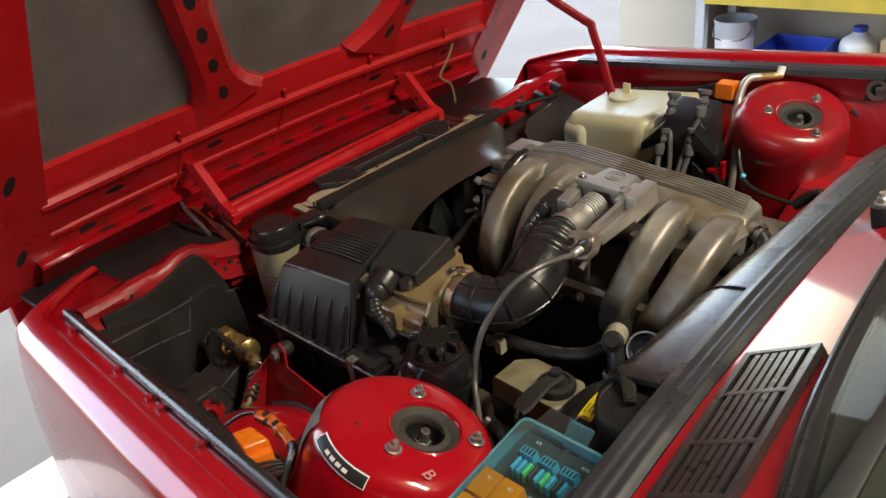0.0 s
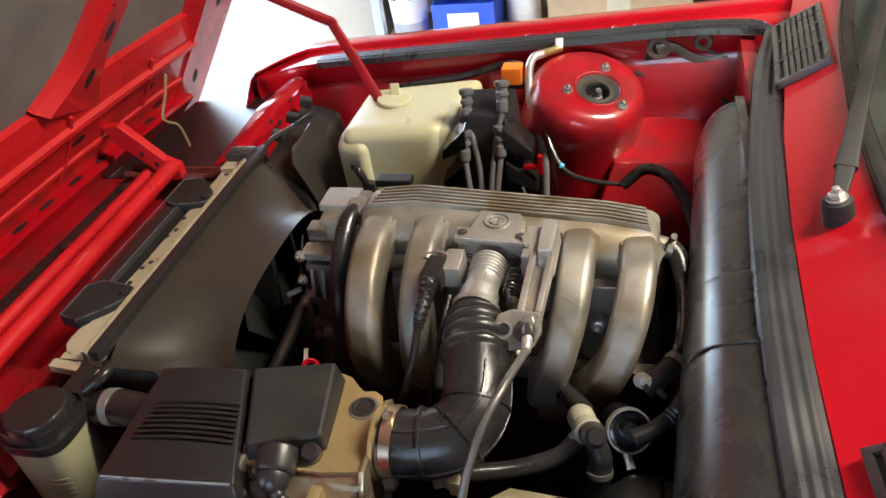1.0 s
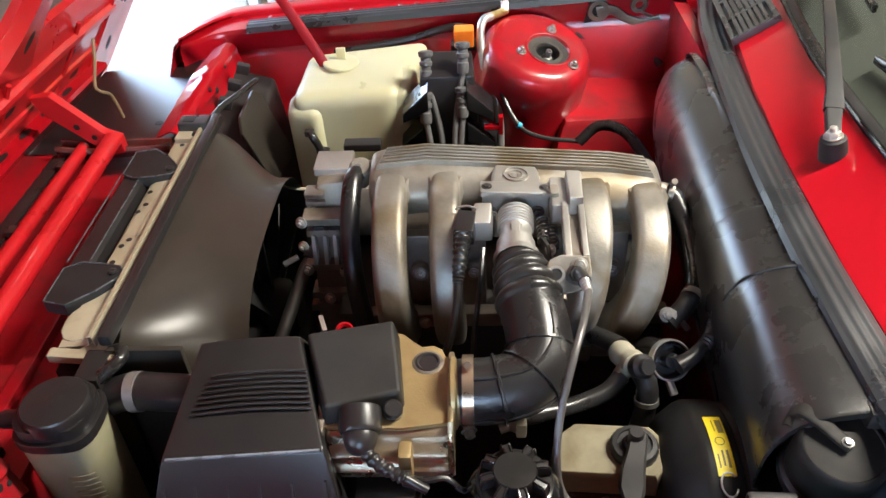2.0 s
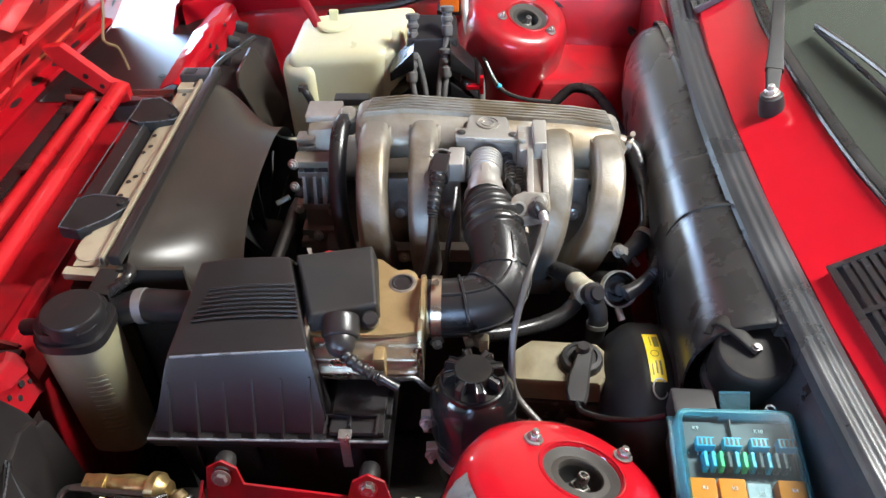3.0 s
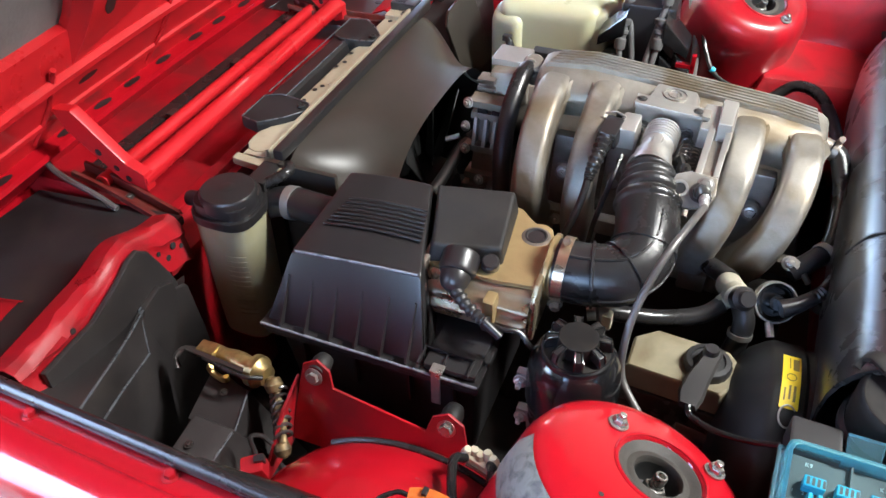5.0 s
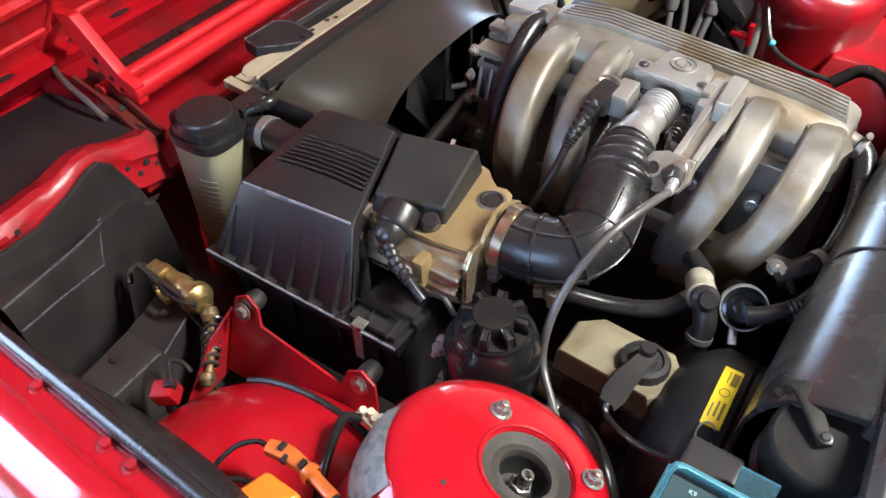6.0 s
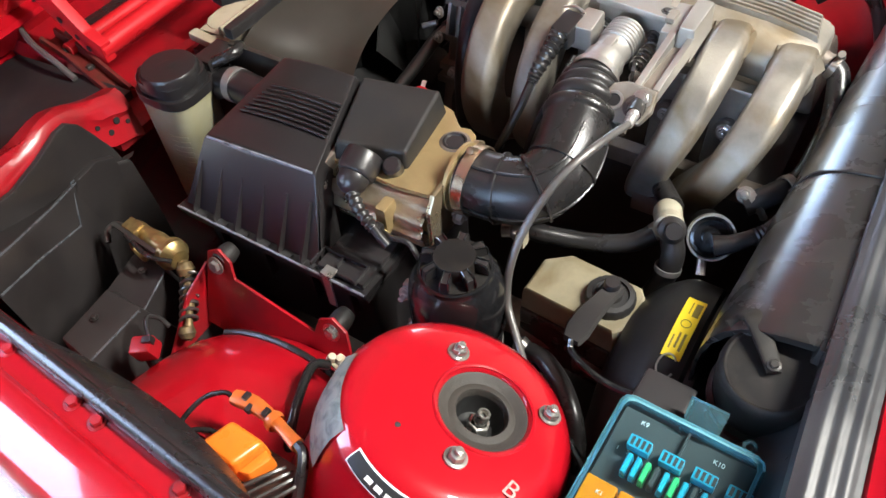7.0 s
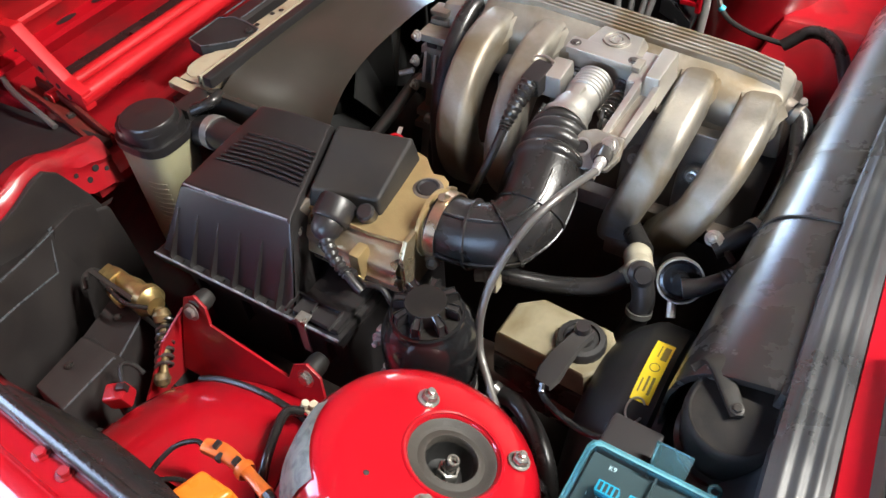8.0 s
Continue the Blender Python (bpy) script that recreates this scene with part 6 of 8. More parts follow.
            lettering("K%d" % k, 0.0048, frame_of(at(a + 0.014, b + 0.010, -0.0066 if not (r == 0 and i == 2) else -0.0156), U, W), WHITE, f)
    part("cable_box", box(0.098, 0.142, -0.462, -0.425, 0.795, 0.828, 0.004, rot=(0, 0, -2)), BLACK, f, "black plastic cable box")
    part("bracket", hull([at(0.02, lon * 0.3, -0.20), at(0.09, lon * 0.3, -0.20), at(0.09, 0.02, -0.20), at(0.02, 0.02, -0.20), at(0.02, lon * 0.3, -0.07), at(0.09, lon * 0.3, -0.07), at(0.09, 0.02, -0.07), at(0.02, 0.02, -0.07)], 0.003), BLACK, f)


fuse_box()

# ---- cooling pack ----
def radiator():
    r = thing("radiator", (-0.61, 0.05, 0.36), "radiator with beige top frame and black end caps", "radiator")
    part("core", box(-0.640, -0.575, -0.22, 0.33, 0.30, 0.770), INK, r)
    # top frame: a channel with an upstand against the shroud
    rows = []
    for y in np.linspace(-0.200, 0.298, 9):
        w = 0.004 * math.sin(y * 11)
        rows.append([(-0.642, y, 0.772), (-0.640, y, 0.786), (-0.634 + w, y, 0.791), (-0.604, y, 0.792), (-0.600, y, 0.794), (-0.598, y, 0.806), (-0.593, y, 0.807), (-0.591, y, 0.790), (-0.590, y, 0.772)])
    t = part("top_frame", sheet(rows, 0.0015), BEIGE, r, "dusty beige top frame")
    for k, (x, y) in enumerate(((-0.628, -0.010), (-0.622, 0.004), (-0.632, 0.070), (-0.626, 0.088), (-0.630, 0.120), (-0.620, 0.255), (-0.628, -0.045))):
        part("hole", lathe([(0.0042, 0), (0.0038, 0.0006), (0, 0.0006)], (x, y, 0.7922), (0, 0, 1), 10), INK, t)
    part("embossed_pad", plate([(-0.614, 0.010), (-0.604, 0.012), (-0.603, 0.075), (-0.613, 0.068)], (0, 0, 0.7922), (1, 0, 0), (0, 1, 0), 0.003, 0.001), BEIGE, r)
    # rounded lug and bracket at the near end
    part("end_lug", plate([(0.026 * math.cos(k * 0.5236) * (1.0 if k % 3 else 0.94), 0.034 * math.sin(k * 0.5236)) for k in range(12)], (-0.622, -0.160, 0.774), (1, 0, 0), (0, 1, 0), 0.020, 0.005), BEIGE, r)
    part("end_bracket", plate([(-0.648, -0.214), (-0.560, -0.222), (-0.556, -0.204), (-0.575, -0.200), (-0.582, -0.190), (-0.604, -0.192), (-0.612, -0.202), (-0.648, -0.198)], (0, 0, 0.778), (1, 0, 0), (0, 1, 0), 0.012, 0.003), BEIGE, r)
    part("far_bracket", plate([(-0.634, 0.262), (-0.588, 0.262), (-0.586, 0.302), (-0.602, 0.306), (-0.606, 0.294), (-0.618, 0.294), (-0.622, 0.306), (-0.634, 0.302)], (0, 0, 0.790), (1, 0, 0), (0, 1, 0), 0.010, 0.002), BEIGE, r)
    # long cover between the two caps
    rows = [[(-0.690, y, 0.772), (-0.688, y, 0.790), (-0.680, y, 0.797), (-0.656, y, 0.798), (-0.650, y, 0.793), (-0.648, y, 0.776)] for y in (-0.055, -0.050, 0.16, 0.165)]
    cover = part("condenser_cover", sheet(rows, 0.002), BLACK, r, "long black plastic cover")
    for x in (-0.686, -0.655):
        part("cover_edge", tube([(x, -0.05, 0.7985), (x, 0.05, 0.7985), (x, 0.16, 0.7985)], 0.0011, 6, 2), WORN_GLINT_EDGE, cover, "worn pale edge")
    for y, flip in ((-0.088, 1), (0.178, -1)):
        pts = [(-0.052, -0.044), (-0.020, -0.052), (0.010, -0.026), (0.030, 0.000), (0.034, 0.012), (0.026, 0.024), (0.002, 0.030), (-0.030, 0.034), (-0.052, 0.022)]
        pts = [(a, b * flip) for a, b in pts]
        cap = part("end_cap", plate(pts if flip > 0 else pts[::-1], (-0.632, y, 0.782), (1, 0, 0), (0, 1, 0), 0.020, 0.005), BLACK_MATT, r, "black moulded end cap")
        edge = [V(-0.632 + a * 0.97, y + b * 0.97, 0.8018) for a, b in pts]
        part("cap_rim", tube(edge + [edge[0]], 0.0011, 6, 1), WORN_GLINT_EDGE, cap, "worn pale edge")
        part("cap_pin", lathe([(0.006, 0), (0.006, 0.003), (0.004, 0.004), (0, 0.002)], (-0.612, y + 0.010 * flip, 0.802), (0, 0, 1), 14), INK, cap)
    part("clip_block", box(-0.634, -0.584, 0.286, 0.318, 0.784, 0.814, 0.004), SEAL, r, "grey plastic retaining clip")
    part("clip_slot", box(-0.626, -0.606, 0.292, 0.312, 0.8130, 0.8150, 0.001), INK, r)
    part("bleed_screw", screw((-0.600, 0.275, 0.800), (0, 0, 1), 0.005, 0.006), DARK_STEEL, r)


radiator()


def shroud():
    s = thing("fan_shroud", (-0.50, 0.06, 0.40), "brown-black plastic fan shroud funnel", "fan shroud")
    n = 96
    rows = []
    for i in range(11):
        t = i / 10
        e = 0.5 * t + 0.5 * t * t * (3 - 2 * t)
        row = []
        for k in range(n + 1):
            a = 2 * math.pi * k / n
            c, q = math.cos(a), math.sin(a)
            g = (abs(c / 0.266) ** 9 + abs(q / 0.205) ** 9) ** (1 / 9)
            ry, rz = 0.058 + c / g, 0.595 + q / g
            g2 = (abs(c) ** 3 + abs(q) ** 3) ** (1 / 3)
            cy, cz = 0.045 + 0.212 * c / g2, 0.597 + 0.192 * q / g2
            x = -0.570 + 0.115 * t
            row.append((x, ry + (cy - ry) * e, rz + (cz - rz) * e))
        rows.append(row)
    rows.append([(x + 0.022, y, z) for x, y, z in rows[-1]])
    part("funnel", sheet(rows), SHROUD, s)
    part("top_bar", box(-0.584, -0.568, -0.205, 0.325, 0.795, 0.812, 0.004), BLACK, s)
    part("side_flange", box(-0.575, -0.485, -0.212, -0.204, 0.42, 0.795, 0.002), SHROUD, s)
    part("pale_tube", tube([(-0.535, 0.262, 0.774), (-0.509, 0.245, 0.757), (-0.492, 0.242, 0.745), (-0.477, 0.241, 0.730), (-0.454, 0.240, 0.715), (-0.424, 0.240, 0.709), (-0.385, 0.240, 0.712)], 0.0030, 8, 5), PALE_HOSE, s)
    f = thing("cooling_fan", (-0.46, 0.06, 0.60), "black viscous cooling fan behind the shroud", "fan")
    part("hub", lathe([(0, -0.02), (0.05, -0.02), (0.055, 0.0), (0.05, 0.03), (0.03, 0.05), (0, 0.05)], (-0.47, 0.06, 0.60), (1, 0, 0), 28), DARK, f)
    for k in range(9):
        a = 2 * math.pi * k / 9
        d, q = V(0, math.cos(a), math.sin(a)), V(0, -math.sin(a), math.cos(a))
        c = V(-0.47, 0.06, 0.60)
        rws = [[c + d * rr + q * (w * (0.02 + 0.12 * rr)) + V(w * 0.018, 0, 0) for w in (-1, -0.3, 0.3, 1)] for rr in (0.05, 0.09, 0.13, 0.165)]
        part("blade", sheet(rws, 0.002), INK, f)


shroud()


def coolant_tank():
    t = thing("coolant_expansion_tank", (-0.60, -0.29, 0.55), "yellowed coolant expansion tank with black cap", "coolant tank")
    secs = []
    for z, k in ((0.560, 0.93), (0.60, 0.96), (0.70, 0.99), (0.768, 1.0)):
        ring = []
        for j in range(28):
            a = 2 * math.pi * j / 28
            c, s = math.cos(a), math.sin(a)
            c, s = math.copysign(abs(c) ** 0.6, c), math.copysign(abs(s) ** 0.6, s)
            ring.append((-0.602 + 0.043 * k * c, -0.292 + 0.040 * k * s, z))
        secs.append(ring + [ring[0]])
    part("tank", sheet(secs), OLIVE, t)
    for i in range(13):
        z = 0.610 + 0.009 * i
        part("level_rib", tube([(-0.596, -0.3318, z), (-0.581, -0.3306, z + 0.001), (-0.567, -0.3262, z + 0.002)], 0.0009, 5, 3), OLIVE, t)
    for z, dz, k, nm in ((0.764, 0.014, 1.07, "collar"), (0.776, 0.018, 0.95, "neck")):
        outl = []
        for j in range(28):
            a = 2 * math.pi * j / 28
            c, s = math.cos(a), math.sin(a)
            c, s = math.copysign(abs(c) ** 0.65, c), math.copysign(abs(s) ** 0.65, s)
            outl.append((-0.602 + 0.043 * k * c, -0.292 + 0.040 * k * s))
        part(nm, plate(outl, (0, 0, z), (1, 0, 0), (0, 1, 0), dz, 0.002), BLACK, t)
    part("cap", lathe([(0.036, 0), (0.038, 0.004), (0.038, 0.020), (0.035, 0.024), (0.012, 0.025), (0.010, 0.026), (0, 0.026)], (-0.598, -0.294, 0.781), (0, 0, 1), 40, wave=lambda a, i: 1 + 0.010 * math.cos(a * 20) if 1 <= i <= 2 else 1), BLACK, t, "black screw cap")
    part("spout", tube([(-0.645, -0.288, 0.765), (-0.668, -0.284, 0.762), (-0.676, -0.283, 0.760)], 0.011, 14, 3), BLACK, t)
    part("vent_hose", tube([(-0.58, -0.250, 0.782), (-0.555, -0.225, 0.792), (-0.56, -0.205, 0.79), (-0.59, -0.20, 0.775)], 0.008, 10, 5), RUBBER, t)
    part("clip_bridge", box(-0.600, -0.570, -0.255, -0.205, 0.770, 0.792, 0.004), BLACK, t)


coolant_tank()

# ---- far side of the bay ----
def washer_tank():
    w = thing("washer_fluid_tank", (-0.37, 0.51, 0.45), "cream plastic washer tank with press-on cap", "washer tank")
    b = hull([(-0.455, 0.42, 0.47), (-0.30, 0.42, 0.47), (-0.28, 0.61, 0.47), (-0.44, 0.61, 0.47), (-0.478, 0.428, 0.780), (-0.276, 0.424, 0.790), (-0.220, 0.615, 0.808), (-0.470, 0.605, 0.788)], 0.030, 6)
    part("tank", b, CREAM, w)
    # bulged near corner with its own crown, and the shelf under the coil
    part("side_bulge", hull([(-0.482, 0.420, 0.50), (-0.420, 0.404, 0.50), (-0.410, 0.46, 0.50), (-0.480, 0.47, 0.50), (-0.490, 0.430, 0.752), (-0.424, 0.410, 0.752), (-0.414, 0.455, 0.775), (-0.484, 0.47, 0.775)], 0.020, 5), CREAM, w)
    part("coil_shoulder", hull([(-0.300, 0.424, 0.62), (-0.245, 0.430, 0.62), (-0.235, 0.52, 0.62), (-0.300, 0.52, 0.62), (-0.296, 0.430, 0.775), (-0.262, 0.436, 0.785), (-0.245, 0.52, 0.802), (-0.296, 0.52, 0.796)], 0.014, 4), CREAM, w)
    c = (-0.393, 0.540, 0.788)
    part("filler_neck", lathe([(0.030, -0.008), (0.028, 0.004)], c, (0.05, 0, 1), 28), CREAM, w)
    part("cap", lathe([(0.026, 0.002), (0.034, 0.003), (0.0348, 0.006), (0.0335, 0.0088), (0.030, 0.0098), (0.028, 0.0090), (0, 0.0100)], c, (0.05, 0, 1), 40), CREAM, w)
    part("cap_tab", box(-0.402, -0.384, 0.548, 0.555, 0.796, 0.820, 0.002), CREAM, w)
    part("pump_bracket", hull([(-0.432, 0.396, 0.54), (-0.404, 0.396, 0.54), (-0.404, 0.414, 0.54), (-0.432, 0.414, 0.54), (-0.436, 0.398, 0.690), (-0.412, 0.398, 0.685), (-0.412, 0.414, 0.685), (-0.436, 0.414, 0.690)], 0.003), BLACK, w)
    part("pump_elbow", tube([(-0.442, 0.404, 0.722), (-0.436, 0.396, 0.716), (-0.430, 0.396, 0.702), (-0.428, 0.400, 0.688)], 0.0075, 10, 4), RUBBER, w)
    part("pump_clip", box(-0.452, -0.434, 0.398, 0.410, 0.716, 0.728, 0.002), DARK_STEEL, w)
    part("cover_strap", box(-0.362, -0.298, 0.29, 0.315, 0.748, 0.762, 0.003), BLACK, w)


washer_tank()


def ignition():
    g = thing("ignition_coil_pack", (-0.185, 0.45, 0.64), "black ignition coil pack with four leads", "ignition coil")
    part("body", hull([(-0.245, 0.405, 0.64), (-0.125, 0.405, 0.64), (-0.125, 0.50, 0.64), (-0.245, 0.50, 0.64), (-0.236, 0.425, 0.815), (-0.138, 0.425, 0.815), (-0.142, 0.495, 0.835), (-0.232, 0.495, 0.835)], 0.008), BLACK, g)
    # wings to either side, two tiers, with slanting tops
    for s in (-1, 1):
        for z, k in ((0.800, 0), (0.735, 1)):
            x0, x1 = -0.187 + s * 0.034, -0.187 + s * (0.082 + 0.006 * k)
            pts = [(x0, 0.392, z - 0.034), (x1, 0.398, z - 0.062), (x1, 0.440, z - 0.058), (x0, 0.440, z - 0.030), (x0, 0.394, z + 0.004), (x1, 0.400, z - 0.044), (x1, 0.440, z - 0.034), (x0, 0.440, z + 0.016)]
            if s < 0:
                pts = [pts[i] for i in (1, 0, 3, 2, 5, 4, 7, 6)]
            part("wing", hull(pts, 0.003), BLACK_GLOSS, g, "glossy black coil housing wing")
        part("wing_clip", tube([(-0.187 + s * 0.062, 0.388, 0.690), (-0.187 + s * 0.066, 0.386, 0.678), (-0.187 + s * 0.060, 0.386, 0.670)], 0.0026, 8, 3), STEEL, g)
    for x, y, z, run in ((-0.224, 0.452, 0.852, 0.030), (-0.158, 0.448, 0.868, -0.020), (-0.226, 0.412, 0.790, 0.018), (-0.160, 0.412, 0.800, -0.010)):
        p = V(x, y, z)
        ax = (0, 0.35, 1)
        part("lead_boot", lathe([(0.0095, -0.052), (0.0105, -0.046), (0.0105, -0.034), (0.0088, -0.032), (0.0088, -0.026), (0.0115, -0.024), (0.0115, -0.018), (0.0092, -0.016), (0.0092, -0.010), (0.0125, -0.008), (0.0135, -0.003), (0.0135, 0), (0.010, 0.002), (0, 0.002)], p, ax, 20), LEAD, g, "grey rubber lead boot")
        part("lead", tube([p - V(0, 0.016, 0.048), p - V(-run * 0.4, 0.036, 0.085), p - V(-run * 0.8, 0.060, 0.135), p - V(-run, 0.10, 0.20)], 0.0055, 10, 5), LEAD, g)
    part("red_terminal", box(-0.122, -0.090, 0.396, 0.408, 0.722, 0.730, 0.001), RED, g, "red terminal tag")
    part("red_terminal", box(-0.096, -0.088, 0.396, 0.408, 0.712, 0.748, 0.001), RED, g, "red terminal tag")


ignition()


def far_fittings():
    o = thing("orange_relay", (-0.155, 0.545, 0.82), "orange plastic relay on the inner wing", "relay")
    part("body", box(-0.175, -0.138, 0.528, 0.560, 0.822, 0.855, 0.003), ORANGE, o)
    part("base", box(-0.182, -0.134, 0.534, 0.566, 0.812, 0.824, 0.002), BLACK, o)
    p = thing("metal_pipe", (-0.11, 0.54, 0.65), "bent grey metal pipe beside the strut tower", "pipe")
    part("tube", tube([(-0.105, 0.575, 0.862), (-0.118, 0.562, 0.862), (-0.125, 0.548, 0.850), (-0.125, 0.530, 0.825), (-0.118, 0.505, 0.790), (-0.100, 0.475, 0.755), (-0.092, 0.45, 0.70), (-0.092, 0.43, 0.62)], 0.0078, 14, 6), CLIP_GREY, p)
    part("yellow_stub", tube([(-0.106, 0.575, 0.862), (-0.088, 0.600, 0.858), (-0.075, 0.612, 0.858)], 0.0075, 12, 3), BRASS, p)
    part("bleed_plug", tube([(-0.078, 0.608, 0.858), (-0.078, 0.614, 0.866), (-0.078, 0.618, 0.874)], 0.0075, 12, 3), WHITE, p)
    w = thing("wire_loom", (0.02, 0.42, 0.68), "black taped wiring loom on the inner wing", "wiring")
    part("tower_wire", tube([(-0.098, 0.49, 0.80), (-0.085, 0.455, 0.755), (-0.055, 0.415, 0.715), (-0.01, 0.40, 0.700), (0.05, 0.40, 0.692)], 0.0042, 8, 5), RUBBER, w)
    part("loom", tube([(0.05, 0.40, 0.690), (0.085, 0.405, 0.720), (0.125, 0.38, 0.722), (0.155, 0.33, 0.70), (0.175, 0.27, 0.67)], 0.010, 10, 5), RUBBER, w)
    part("blue_clip", lathe([(0.006, -0.004), (0.006, 0.004)], (-0.058, 0.418, 0.718), (1, 0, -0.6), 12), FUSE_BLUE, w)
    part("wing_loom", tube([(-0.42, 0.628, 0.775), (-0.28, 0.630, 0.795), (-0.19, 0.628, 0.820), (-0.15, 0.60, 0.83)], 0.008, 8, 5), RUBBER, w)
    part("wing_loom", tube([(0.06, 0.628, 0.80), (0.12, 0.626, 0.775), (0.20, 0.62, 0.765), (0.23, 0.60, 0.74)], 0.008, 8, 5), RUBBER, w)
    h = thing("hinge_bracket", (0.16, 0.62, 0.80), "galvanised hinge bracket on the inner wing", "bracket")
    part("arm", tube([(0.100, 0.622, 0.842), (0.128, 0.620, 0.848), (0.155, 0.618, 0.832), (0.190, 0.618, 0.820), (0.222, 0.618, 0.824)], lambda k: 0.014 - 0.006 * math.sin(k * 3.1), 12, 5, squash=(0.35, 1.0, (0, 0, 1)), power=3), ALU_DARK, h)
    part("arm_eye", lathe([(0.020, -0.003), (0.022, 0.0), (0.020, 0.003), (0.012, 0.003), (0.012, -0.003)], (0.102, 0.620, 0.848), (0, -1, 0), 24), ALU_DARK, h)
    part("plate", plate([(0.175, 0.852), (0.180, 0.884), (0.200, 0.886), (0.212, 0.872), (0.225, 0.880), (0.265, 0.884), (0.272, 0.846), (0.235, 0.835)], (0, 0.638, -0.006), (1, 0, 0), (0, 0, 1), 0.004, 0.001), ALU_DARK, h)
    part("backing", plate([(0.07, 0.79), (0.085, 0.862), (0.245, 0.872), (0.25, 0.80), (0.16, 0.775)], (0, 0.630, 0), (1, 0, 0), (0, 0, 1), 0.003, 0.001), BLACK_MATT, h, "dark backing plate")
    part("second_eye", lathe([(0.015, -0.004), (0.017, 0.0), (0.015, 0.004), (0.008, 0.004), (0.008, -0.004)], (0.178, 0.618, 0.858), (0, -1, 0), 20), ALU_DARK, h)
    part("link", hull([(0.168, 0.616, 0.850), (0.182, 0.616, 0.846), (0.228, 0.618, 0.826), (0.218, 0.618, 0.820), (0.168, 0.622, 0.850), (0.182, 0.622, 0.846), (0.228, 0.624, 0.826), (0.218, 0.624, 0.820)], 0.001), ALU_DARK, h)
    part("rivet", screw((0.112, 0.624, 0.842), (0, -1, 0), 0.005, 0.003), STEEL, h)
    # covers between the radiator and the far headlamp
    c = thing("headlamp_back_cover", (-0.56, 0.50, 0.6), "matt black cover behind the far headlamp", "cover")
    part("shell", hull([(-0.66, 0.37, 0.50), (-0.52, 0.38, 0.50), (-0.52, 0.62, 0.50), (-0.67, 0.62, 0.50), (-0.645, 0.38, 0.715), (-0.555, 0.40, 0.690), (-0.545, 0.61, 0.735), (-0.645, 0.61, 0.765)], 0.010, 3), LAMPBACK, c)
    part("cover_plate", plate([(-0.062, -0.080), (0.040, -0.088), (0.056, -0.070), (0.060, 0.060), (0.044, 0.076), (-0.040, 0.072), (-0.062, 0.050)], (-0.548, 0.455, 0.690), (0.12, 1, 0.12), (-0.30, -0.1, 1), 0.008, 0.004), SHROUD, c, "brown-black plastic plate")
    part("stay_wire", tube([(-0.60, 0.36, 0.785), (-0.585, 0.39, 0.792), (-0.57, 0.43, 0.790), (-0.55, 0.50, 0.785)], 0.005, 8, 4), RUBBER, c)
    for y in (0.40, 0.47, 0.54):
        part("clip", box(-0.600, -0.575, y, y + 0.018, 0.775, 0.795, 0.004, rot=(0, 20, 8)), LAMPBACK, c)


far_fittings()

